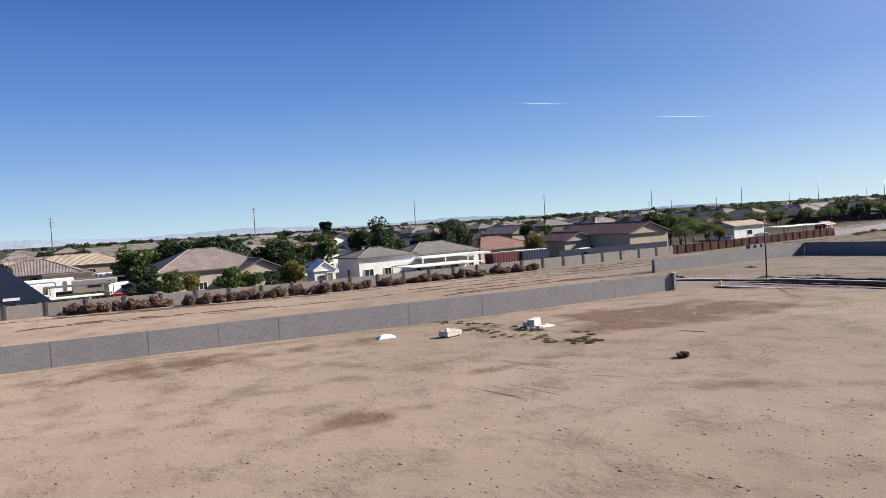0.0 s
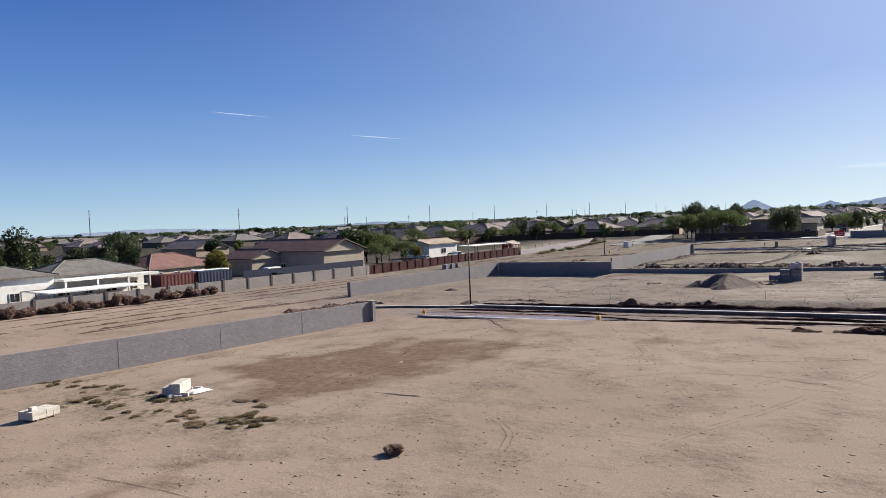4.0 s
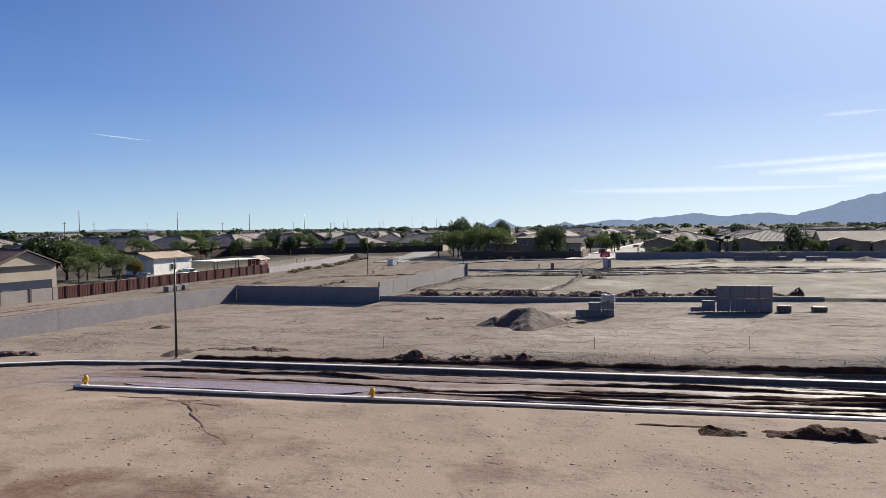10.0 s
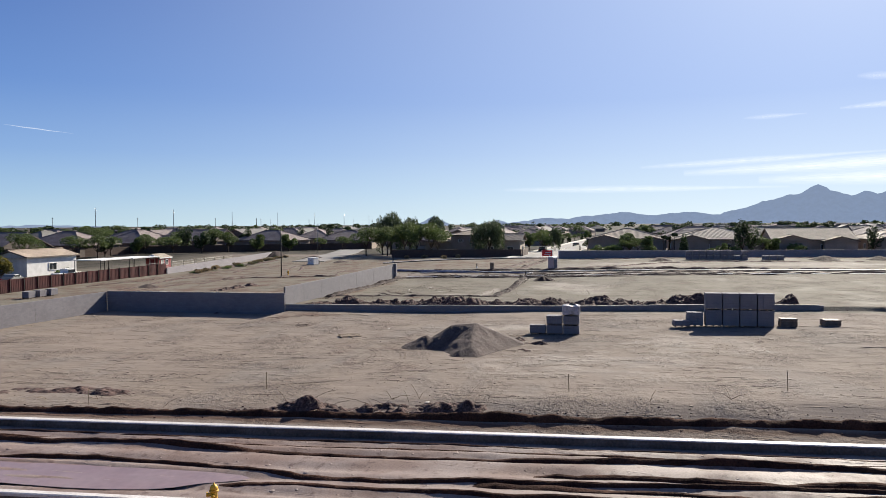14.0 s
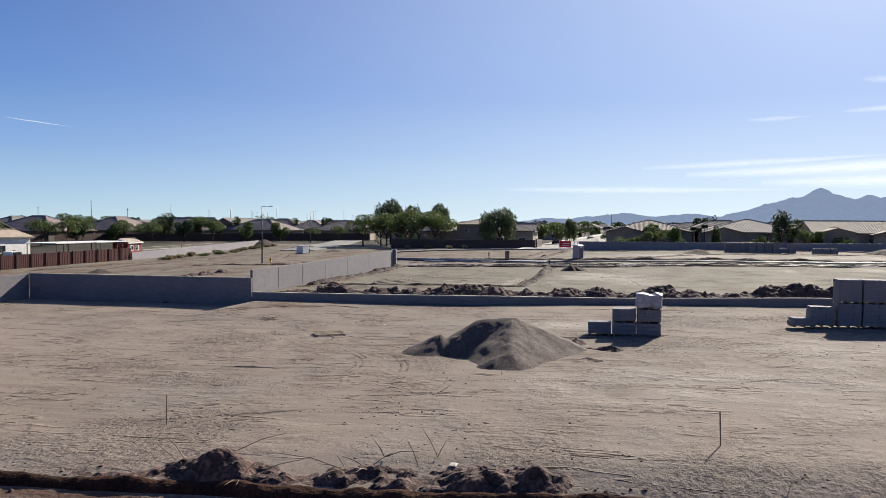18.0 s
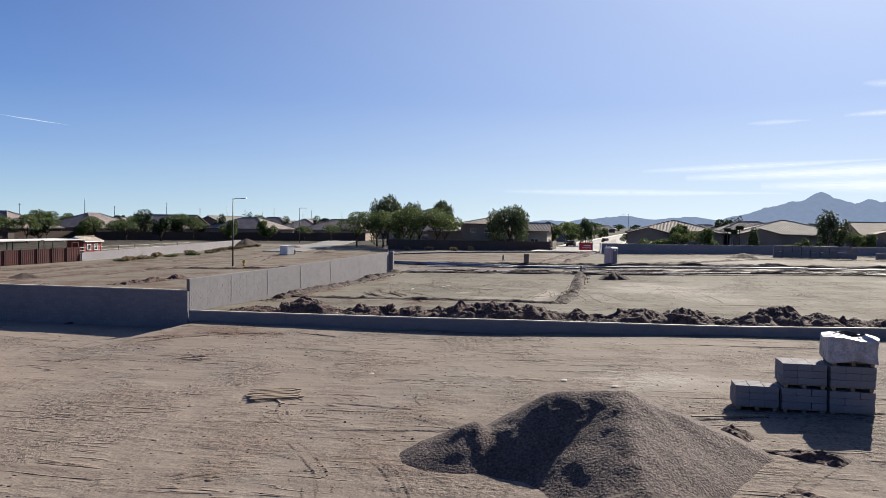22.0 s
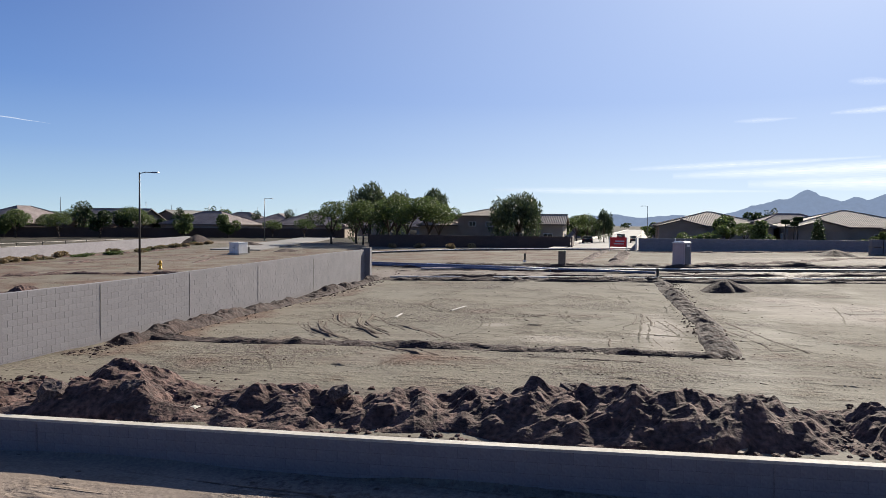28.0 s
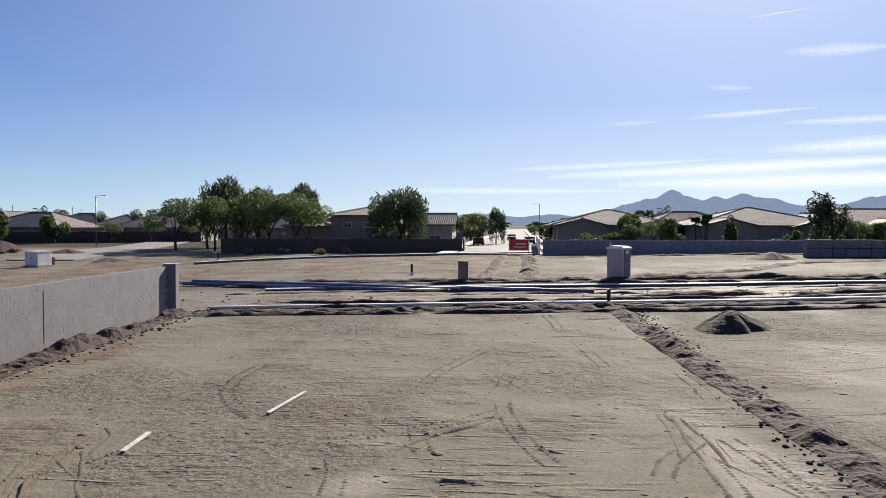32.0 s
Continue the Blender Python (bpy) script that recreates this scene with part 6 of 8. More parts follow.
house(2, 232, 0, 16, 12, 2.9, 0.4, "hip", M_TAN, M_TILE_SAND, "tan house with a sandy tiled hip roof")
house(34, 205, 0, 14, 12, 3.4, 0.4, "gable", M_WHITE, M_TILE_SAND, "white house with a sandy gabled roof")
rv = house(169, 137, 0, 12, 7, 3.4, 0.28, "gable", M_WHITE, M_TILE_SAND, "tall white metal barn with a tan roof", windows=1)
for x_, w_, y_ in ((176, 9, 128.5), (184.5, 9, 128)):
    c = thing("shade_canopy", "flat white livestock shade roof on steel posts", "canopy", pose(x_, y_, ground_at(x_, y_)))
    Kit().box(0, 0, 2.35, w_ - 0.6, 6, 0.14).ob("canopy", M_WHITE, c)
    for a in (-w_ / 2 + 0.5, w_ / 2 - 0.5):
        for s in (-2.8, 2.8):
            Kit().box(a, s, -0.1, 0.1, 0.1, 2.5).ob("post", M_DARKSTEEL, c)
rs = thing("red_shed", "small red wooden shed with white trim", "shed", pose(191, 127, ground_at(191, 127), 0, 0, 6))
Kit().box(0, 0, -0.1, 4.6, 3.0, 2.3).ob("wall", M_SHED, rs)
roof(rs, 4.6, 3.0, 2.2, 0.35, "gable", M_TILE_GR, M_WHITE, 0.25)
for a in (-1.2, 0.6):
    opening(rs, a, -1.52, 0.8, 0.8, 0.8, "s", M_WHITE)
opening(rs, -2.32, 0, 0.0, 1.0, 1.9, "w", M_WHITE, M_SHED, "door")
pen = thing("pen_fence", "pipe rail pen fence", "fence", pose(180, 122, ground_at(180, 122)))
for i in range(9):
    Kit().tube([(i * 5, i * 0.6, -0.1), (i * 5, i * 0.6, 1.4)], 0.05, 6).ob("post", M_DARKSTEEL, pen)
for hgt in (0.4, 0.85, 1.3):
    Kit().tube([(0, 0, hgt), (40, 4.8, hgt)], 0.03, 6).ob("rail", M_DARKSTEEL, pen)

# the estate to the east
tall_house = house(251, 73.0, 90, 10, 12, 5.1, 0.2, "hip", M_TAN, M_TILE_SAND, "tall tan house with ribbed sandy barrel tiles behind the willow", extra=((8.6, 0.5, 7.2, 9, 3.4, "hip", 0), (-8.6, 1.0, 7.2, 9, 3.6, "hip", 0)), windows=0)
for a in (2.4, -0.6):
    opening(tall_house, a, 6.02, 3.3, 1.1, 0.65, "n", M_WHITE)
house(246, 64.5, 90, 10, 8, 3.7, 0.36, "gable", M_CREAM, M_TILE_SAND, "cream house front with barrel tiles", windows=2)
for x_, y_, L_, W_, k_, m_, lab in ((268, 34, 20, 13, "hip", M_TILE_SAND, "single-storey tan house with a broad sandy tiled roof"), (262, 12, 22, 15, "hip", M_TILE_GR, "single-storey house with a large pale grey tiled hip roof"), (258, -9, 18, 13, "gable", M_TILE_SAND, "cream house with a bright sandy gabled roof"), (262, -32, 20, 13, "hip", M_TILE_GR, "single-storey house with a pale tiled roof"), (264, -55, 20, 13, "hip", M_TILE_SAND, "single-storey house with a sandy tiled roof")):
    house(x_, y_, 90, L_, W_ + 6, 3.3, 0.26, k_, M_TAN, m_, lab, extra=((L_ * 0.28, 8.0, 8, 8, 3.2, "gable", 90), (-L_ * 0.3, 8.0, 7, 7, 3.0, "gable", 90)), windows=4, z=0.8)
# dark rows of houses to the north-east
for i, (x_, y_) in enumerate(((208, 186), (232, 184), (258, 180), (284, 176), (310, 172), (336, 168), (190, 215), (218, 214), (250, 208), (285, 202), (318, 198), (180, 180))):
    house(x_, y_, rnd.choice((0, 90)), 20, 16, 3.3, 0.43, rnd.choice(("hip", "hip", "gable")), rnd.choice((M_GREYST, M_GREYST)), rnd.choice((M_TILE_BR, M_SHINGLE)), "dark-roofed single-storey estate house", extra=((4, -7, 9, 9, 3.1, "gable", 90),), windows=3, z=-0.1)
# plain far houses: five patterns, repeated over the plain
patterns = []
for i, (L_, W_, k_, wm, rm) in enumerate(((18, 14, "hip", M_TAN, M_TILE_BR), (20, 15, "hip", M_TAN, M_TILE_BR), (17, 13, "gable", M_CREAM, M_SHINGLE), (19, 14, "hip", M_GREYST, M_SHINGLE), (20, 14, "gable", M_TAN, M_TILE_BR))):
    ob = thing("far_house", "distant single-storey estate house with a tiled roof", "house", group="far estate houses")
    body = Kit().box(0, 0, -0.5, L_, W_, 3.4)
    if k_ == "gable":
        for sx in (-1, 1):
            body.quad((sx * L_ / 2, -W_ / 2, 2.8), (sx * L_ / 2, W_ / 2, 2.8), (sx * L_ / 2, 0, 2.8 + W_ / 2 * 0.4))
    body.ob("wall", wm, ob)
    roof(ob, L_, W_, 2.9, 0.4, k_, rm, M_TRIM)
    for a in (-4, 0.5, 4.5):
        Kit().box(a, -W_ / 2 - 0.02, 0.9, 1.6, 0.1, 1.2).ob("window", M_GLASS, ob)
    Kit().box(-L_ / 2 - 0.02, 0, 0.9, 0.1, 1.8, 1.2).ob("window", M_GLASS, ob)
    patterns.append(ob)
first = {id(p): True for p in patterns}


def far_house(x, y):
    p = rnd.choice(patterns)
    m = pose(x, y, ground_at(x, y), 0, 0, rnd.choice((0, 90, 180, 270)) + rnd.uniform(-8, 8))
    if first.pop(id(p), None):
        p.matrix_basis = m
    else:
        copy_thing(p, m)


for row in range(7):
    y0 = 205 + row * 46 + row * row * 6
    for i in range(14):
        x0 = -60 + i * 34 + rnd.uniform(-8, 8)
        if row < 1 and x0 > 150:
            continue
        far_house(x0, y0 + rnd.uniform(-9, 9))
for row in range(9):
    x0 = 292 + row * 36 + row * row * 4
    for i in range(13):
        y0 = 150 - i * 27 + rnd.uniform(-5, 5)
        if abs(y0 - 51) < 17 or (y0 > 160 and x0 < 350):
            continue
        far_house(x0 + rnd.uniform(-6, 6), y0)
for i in range(40):
    a, r = radians(rnd.uniform(-70, -20)), rnd.uniform(430, 900)
    far_house(-math.sin(a) * r, math.cos(a) * r)

# trees and bushes
for x_, y_, s in ((236, 98, 1.0), (240, 95, 1.05), (235, 92, 1.0), (243, 90, 1.1), (238, 87, 1.1), (234, 84, 1.05), (240, 82, 1.15), (235, 79, 0.95)):
    plant("mesquite", x_, y_, s * rnd.uniform(1.1, 1.3), s * rnd.uniform(1.15, 1.35), group="row of mesquite trees")
plant("willow", 250, 96, 1.2, 1.55)
plant("willow", 254, 92, 0.9, 1.35)
plant("willow", 250, 83.5, 0.8, 1.4)
plant("willow", 236, 66, 1.35, 1.2, label="broad drooping willow before a tan house")
plant("mesquite", 262, 56.5, 0.9, 1.0)
plant("willow", 266, 53.5, 0.5, 0.9)
plant("mesquite", 286, 60, 1.0)
plant("round", 275, 62, 1.0)
for x_, y_, kd, s in ((247, 33, "round", 0.95), (244, 29, "round", 0.8), (243, 25, "palm", 0.45), (247, 22.5, "palm", 0.5), (242, 20.5, "cypress", 0.95), (246, 37, "bush", 1.6), (245, 42, "bush", 1.5), (243, 16, "bush", 0.9), (242, 12, "round", 0.5), (244, 7.5, "sparse", 1.25), (244.5, 5.5, "sparse", 1.2), (243, 1, "round", 0.7), (250, -22, "sparse", 1.0), (248, -30, "round", 0.9), (246, -42, "dark", 0.9)):
    plant(kd, x_, y_, s)
for i in range(92):
    plant("scrub", 6 + i * 0.84 + rnd.uniform(-1, 1) + (3.0 if i % 9 == 0 else 0), 113.9 + rnd.uniform(-0.9, 0.6), rnd.uniform(0.7, 1.6), rnd.uniform(0.8, 1.6), group="scrub along the fence")
for x_, y_, kd, s in ((17, 122, "dark", 1.0), (21, 121, "round", 0.9), (25, 124, "yellow", 0.75), (30, 121, "round", 0.9), (33, 120.5, "round", 0.75), (37, 121, "dark", 0.65), (41, 124, "yellow", 0.9), (43, 128, "yellow", 0.9), (6, 124, "bush", 2.0), (12, 126, "bush", 1.8), (48, 143, "dark", 1.1), (-2, 150, "dark", 1.2)):
    plant(kd, x_, y_, s)
for i in range(16):
    plant(rnd.choice(("dark", "dark", "round")), 22 + i * 3.3 + rnd.uniform(-1, 1), 164 + rnd.uniform(-6, 8), rnd.uniform(1.2, 1.75))
for i in range(12):
    plant(rnd.choice(("dark", "dark", "cypress", "willow")), 80 + i * 2.6 + rnd.uniform(-1, 1), 186 + rnd.uniform(-6, 8), rnd.uniform(1.0, 1.5))
for x_, y_, kd, s in ((95, 128, "bush", 2.2), (104, 140, "yellow", 1.0), (112, 152, "yellow", 1.1), (86, 146, "sparse", 1.2), (92, 150, "sparse", 1.2), (140, 138, "dark", 1.5), (144, 141, "dark", 1.55), (150, 138, "mesquite", 1.2), (155, 140, "mesquite", 1.15), (158, 134, "yellow", 0.7), (147, 128, "sparse", 0.6), (163, 126, "bush", 1.6), (107, 178, "cypress", 1.6), (84, 180, "sparse", 1.9), (76, 196, "palm", 1.2), (150, 143, "dark", 1.5), (146, 136, "mesquite", 1.35), (141, 131, "mesquite", 0.9), (153, 133, "mesquite", 0.9)):
    plant(kd, x_, y_, s)
for i in range(34):
    t_ = i / 33
    plant(rnd.choice(("weed", "bush", "bush", "straw")), 176 + 52 * t_ + rnd.uniform(-1, 1), 111.6 + 9.0 * t_ - rnd.uniform(0.5, 4.0), rnd.uniform(0.6, 1.2), rnd.uniform(0.3, 0.6))
for i in range(12):
    plant(rnd.choice(("dark", "mesquite", "mesquite", "sparse")), 192 + i * 12 + rnd.uniform(-4, 4), 170 - i * 0.9 + rnd.uniform(-4, 2), rnd.uniform(0.9, 1.25))
for i in range(26):
    plant("straw", 34.0 + rnd.gauss(0, 1.6), 48.5 + rnd.gauss(0, 4.5), rnd.uniform(0.25, 0.5), rnd.uniform(0.05, 0.1), label="low flattened weed on bare dirt")
for x_, y_, c_ in ((34.3, 41.2, 12), (35.7, 49.8, 9), (33.6, 53.6, 8), (36.2, 58.0, 8), (36.4, 63.6, 7)):
    for i in range(c_):
        plant(rnd.choice(("weed", "straw")), x_ + rnd.gauss(0, 0.5), y_ + rnd.gauss(0, 1.3), rnd.uniform(0.22, 0.45), rnd.uniform(0.06, 0.16), label="low dark olive weeds on bare dirt")
for i in range(18):
    y_ = rnd.uniform(8, 62) if i > 7 else rnd.uniform(38, 52)
    x_ = 82.35 - 0.115 * (y_ - 21) + 7.8 + rnd.uniform(-0.5, 1.6)
    k = Kit()
    for j in range(rnd.randint(1, 4)):
        a, ln = rnd.uniform(0, 6.28), rnd.uniform(0.25, 0.85)
        lean = rnd.uniform(0.5, 2.6)
        k.tube([(0, 0, -0.05), (math.cos(a) * lean * ln * 0.5, math.sin(a) * lean * ln * 0.5, ln * (0.62 - 0.13 * lean)), (math.cos(a) * lean * ln, math.sin(a) * lean * ln, ln * (1.15 - 0.3 * lean))], [0.011, 0.009, 0.005], 4)
    tagged(k.ob("dry_stalks", M_WOOD, at=pose(x_, y_, ground_at(x_, y_) + 0.1)), "thin dry straw stalks beside the trench", "dry stalks", "stalks along the trench")
for i in range(9):
    plant(rnd.choice(("dark", "mesquite", "round")), 240 + i * 5 + rnd.uniform(-2, 2), 168 - i * 6.6 + rnd.uniform(-3, 1), rnd.uniform(0.7, 1.1))
for x_, y_ in ((225, 74.8), (228, 72), (240, 60.5), (227, 80), (226, 84)):
    plant("straw", x_, y_, 0.9, 0.7, label="pale dry desert shrub on gravel")
for i in range(14):
    plant(rnd.choice(("round", "dark", "mesquite")), 186 + i * 11 + rnd.uniform(-3, 3), 172 - i * 0.9 + rnd.uniform(-4, 3), rnd.uniform(0.7, 1.1))
for i in range(60):
    x_, y_ = rnd.uniform(-80, 430), rnd.uniform(195, 420)
    plant(rnd.choice(("dark", "dark", "round", "mesquite", "mesquite")), x_, y_, rnd.uniform(0.8, 1.4))
for i in range(70):
    x_, y_ = rnd.uniform(280, 640), rnd.uniform(-220, 170)
    if abs(y_ - 51) > 8:
        plant(rnd.choice(("dark", "round", "mesquite", "sparse", "cypress")), x_, y_, rnd.uniform(0.7, 1.3))
for i in range(150):
    a, r = radians(rnd.uniform(-104, 2)), rnd.uniform(330, 1300)
    x_, y_ = 60 - math.sin(a) * r, 30 + math.cos(a) * r
    if abs(y_ - 51 + (x_ - 222) * 0.02) > 12:
        plant(rnd.choice(("dark", "mesquite", "dark", "round")), x_, y_, rnd.uniform(1.0, 1.7) * (1 + r / 2200), rnd.uniform(0.9, 1.5))
for x_, y_, kd, s in ((241, 40, "bush", 2.2), (241, 37, "bush", 2.5), (242, 34.5, "mesquite", 0.62), (242, 31, "mesquite", 0.66), (241.5, 28, "bush", 2.0), (242, 24, "palm", 0.42), (241, 9.5, "bush", 2.0), (243, 3, "mesquite", 0.7), (243, -4, "bush", 2.4), (241, 14.5, "bush", 1.6)):
    plant(kd, x_, y_, s)
for i in range(13):
    plant(rnd.choice(("round", "mesquite", "cypress")), 290 + i * 16, 59.5 + rnd.uniform(-1, 1) - i * 0.2, rnd.uniform(0.5, 0.8))
    plant(rnd.choice(("round", "mesquite", "bush")), 262 + i * 17, 43.5 + rnd.uniform(-1, 1) - i * 0.2, rnd.uniform(0.5, 0.8))


# belts of far trees between the roofs and the horizon
def far_woods(r, h, count, seed, a0=-112, a1=6):
    q_ = np.random.RandomState(seed)
    lobes = []
    for i in range(count):
        a, rr, s_ = radians(q_.uniform(a0, a1)), r * q_.uniform(0.85, 1.15), h * q_.uniform(0.45, 1.0) ** 1.5
        x_, y_ = 90 - math.sin(a) * rr, 40 + math.cos(a) * rr
        if abs(y_ - 51 + (x_ - 222) * 0.02) > 14:
            lobes.append((x_, y_, 0.2 + s_ * 0.5, s_ * q_.uniform(0.5, 1.1), s_ * 0.5))
    tagged(leaf_cloud(lobes, count * 34, 0.0011 * r + 0.35, seed).ob("far_woods", M_LEAF_DARK), "dark far belt of garden trees among the roofs", "woods", kind="stuff")


far_woods(330, 5.5, 90, 3)
far_woods(520, 6.5, 170, 4)
far_woods(850, 8.0, 260, 5)
far_woods(1500, 10.0, 380, 6)
plant("scrub", 33.9, 31.7, 0.55, 0.38, label="single dry tumbleweed on bare dirt")
for ob_list in TREES.values():
    for ob in ob_list:
        remove_thing(ob)


# ---- things on the site ----
B_FULL = bevelled(Kit().box(0, 0, 0, 0.396, 0.196, 0.194).ob("block", M_BLOCK), 0.008, 1)
B_MESH = B_FULL.data
bpy.data.objects.remove(B_FULL)
PALE_FULL = bevelled(Kit().box(0, 0, 0, 0.396, 0.196, 0.194).ob("block", M_PALE), 0.008, 1)
PALE_MESH = PALE_FULL.data
bpy.data.objects.remove(PALE_FULL)


def block_cube(x, y, rz, courses, label, z=None, single=True, long=3, deep=5, drop=0, group="pallets of concrete blocks", mesh=None, mat=M_BLOCK):
    """A pallet of concrete blocks; drop leaves that many blocks off the top course."""
    ob = thing("block_pallet", label, "block pallet", pose(x, y, ground_at(x, y) if z is None else z, 0, 0, rz), group)
    for a in (-0.5, 0, 0.5):
        Kit().box(a, 0, 0.0, 0.1, 1.0, 0.09).ob("runner", M_WOOD, ob)
    Kit().box(0, 0, 0.09, 1.2, 1.02, 0.025).ob("pallet_deck", M_WOOD, ob)
    rest, left = Kit(), courses * long * deep - drop
    for c in range(courses):
        for j in range(deep):
            for i in range(long):
                if left <= 0:
                    break
                left -= 1
                p = ((i - (long - 1) / 2) * 0.402 + rnd.uniform(-0.012, 0.012), (j - (deep - 1) / 2) * 0.203, 0.116 + c * 0.2)
                if single and (j in (0,) or c == courses - 1 or i in (0,)):
                    o = new("block", mesh or B_MESH)
                    o.parent, o.location = ob, p
                else:
                    rest.box(p[0], p[1], p[2], 0.394, 0.196, 0.192)
    if rest.v:
        tagged(rest.ob("block_core", M_PALE if mesh else mat, ob), kind="stuff")
    return ob


zA = ground_at(111.9, 36.4) - 0.02
lab = "pallet of grey concrete blocks stacked on bare dirt"
for i, tiers in enumerate((1, 2, 3)):
    for t_ in range(tiers):
        block_cube(112.0, 37.75 - i * 1.27, -87, 3, lab if not (i == 2 and t_ == 2) else "top pallet of blocks in torn white wrap", z=zA + t_ * 0.725, drop=4 if i == 0 else 0)
wrap = Kit()
for i in range(24):
    a = i * 2 * math.pi / 24
    r = 0.72 / max(abs(math.cos(a)), abs(math.sin(a)) * 1.12)
    for j, hgt in enumerate((0.1, 0.4, 0.76, 0.84)):
        rr = r * (1 + 0.03 * math.sin(5 * a + j * 2)) if j < 3 else r * 0.55
        wrap.v.append((rr * math.cos(a) * 0.92, rr * math.sin(a), hgt + 0.05 * math.sin(3 * a + j)))
wrap.f = [(i * 4 + j, ((i + 1) % 24) * 4 + j, ((i + 1) % 24) * 4 + j + 1, i * 4 + j + 1) for i in range(24) for j in range(3)]
tagged(wrap.ob("plastic_wrap", M_WRAP, at=pose(112.0, 37.75 - 2.54, zA + 1.47, 0, 0, -87)), "torn white plastic wrap round a block pallet", "wrap")
zB = ground_at(116.8, 22.6) + 0.05
for i in range(4):
    for t_ in range(2):
        block_cube(116.9 + 0.06 * i, 24.55 - i * 1.29, -87, 6, "tall pallet of grey concrete blocks in a stack", z=zB + t_ * 1.32, single=False)
block_cube(116.7, 25.95, -87, 5, "pallet of loose concrete blocks beside the stack", z=zB, single=False, drop=4)
block_cube(116.2, 27.0, -80, 2, "low pallet of loose concrete blocks", z=zB, single=False, drop=5)
# trim brown instead of block grey puts the shade on these two into colour
block_cube(117.3, 19.0, -87, 3, "low pallet of concrete blocks, coloured dark for shade", z=zB, single=False, drop=3, mat=M_TRIM)
block_cube(118.0, 15.8, -80, 2, "low pallet of blocks on its own, coloured dark for shade", single=False, mat=M_TRIM, z=ground_at(118, 15.8))
for i in range(9):
    for t_ in range(2 if i != 7 else 1):
        block_cube(212.3 + 0.1 * i, 21.0 - i * 1.3, -88, 4, "pallet of grey blocks in a long far row", z=ground_at(212, 16) + t_ * 0.92, single=False)
for i in range(3):
    block_cube(212.5, 6.8 - i * 1.35, -88, 4, "pallet of grey blocks beyond the long row", z=ground_at(212, 5), single=False)
for i in range(3):
    block_cube(134.4 + i * 1.7, 106.3 - i * 0.2, 0, 4, "pallet of pale blocks on the dirt strip", single=False)
block_cube(30.0, 52.2, 15, 2, "low pallet of pale blocks with one block on top", single=True, drop=0, long=4, mesh=PALE_MESH)
new("loose_block", PALE_MESH).matrix_basis = pose(29.6, 52.0, ground_at(30, 52.2) + 0.116 + 0.4, 0, 0, 30)
tagged(bpy.data.objects["loose_block"], "single pale concrete block on a pallet", "block")
block_cube(36.6, 50.3, 35, 3, "tumbled pallet of pale blocks in torn wrap", single=True, drop=8, long=4, mesh=PALE_MESH)
for i in range(9):
    a = rnd.uniform(0, 6.28)
    o = new("loose_block", PALE_MESH)
    o.matrix_basis = pose(36.7 + 1.1 * math.cos(a), 50.2 + 0.9 * math.sin(a), ground_at(36.6, 50.3) + 0.02, rnd.choice((0, 90)), 0, rnd.uniform(0, 180))
    tagged(o, "loose pale concrete block on the dirt", "block", "loose blocks")


def crumple(name, label, x, y, sx, sy, h, mat, seed):
    """A slumped bag or sheet."""
    k, n_ = Kit(), 16
    for i in range(n_ + 1):
        for j in range(n_ + 1):
            u, w = i / n_ * 2 - 1, j / n_ * 2 - 1
            e = max(0.0, 1 - max(abs(u), abs(w)) ** 3)
            k.v.append((x + u * sx / 2, y + w * sy / 2, ground_at(x, y) + 0.02 + h * e * (0.75 + 0.9 * float(rough(u * 2.0 + seed, w * 2.0, seed)))))
    k.f = [(i * (n_ + 1) + j, (i + 1) * (n_ + 1) + j, (i + 1) * (n_ + 1) + j + 1, i * (n_ + 1) + j + 1) for i in range(n_) for j in range(n_)]
    return tagged(k.ob(name, mat, smooth=True), label, name.replace("_", " "))


crumple("cement_bag", "flattened white cement bag on the dirt", 26.4, 56.6, 1.6, 0.9, 0.35, M_WHITE, 3)
crumple("plastic_sheet", "torn white plastic sheet beside tumbled blocks", 37.5, 49.6, 1.3, 0.9, 0.18, M_WHITE, 7)
for x_, y_, s in ((49, 44.5, 3), (115.2, 43.7, 4), (115.4, 51.1, 5), (114.4, 41.9, 6), (128.9, 58.2, 8), (88.8, 40.1, 9)):
    crumple("paper_scrap", "scrap of pale torn sack on the dirt", x_, y_, 0.3, 0.2, 0.03, M_CONC, s)


def lump(k, x, y, z, r, seed):
    """An irregular small clod."""
    q = random.Random(seed)
    n0, g_ = len(k.v), 1.618
    for d in ((-1, g_, 0), (1, g_, 0), (-1, -g_, 0), (1, -g_, 0), (0, -1, g_), (0, 1, g_), (0, -1, -g_), (0, 1, -g_), (g_, 0, -1), (g_, 0, 1), (-g_, 0, -1), (-g_, 0, 1)):
        s = r * q.uniform(0.4, 0.68)
        k.v.append((x + d[0] * s, y + d[1] * s, z + d[2] * s * 0.65))
    for t in ((0, 11, 5), (0, 5, 1), (0, 1, 7), (0, 7, 10), (0, 10, 11), (1, 5, 9), (5, 11, 4), (11, 10, 2), (10, 7, 6), (7, 1, 8), (3, 9, 4), (3, 4, 2), (3, 2, 6), (3, 6, 8), (3, 8, 9), (4, 9, 5), (2, 4, 11), (6, 2, 10), (8, 6, 7), (9, 8, 1)):
        k.f.append(tuple(n0 + i for i in t))


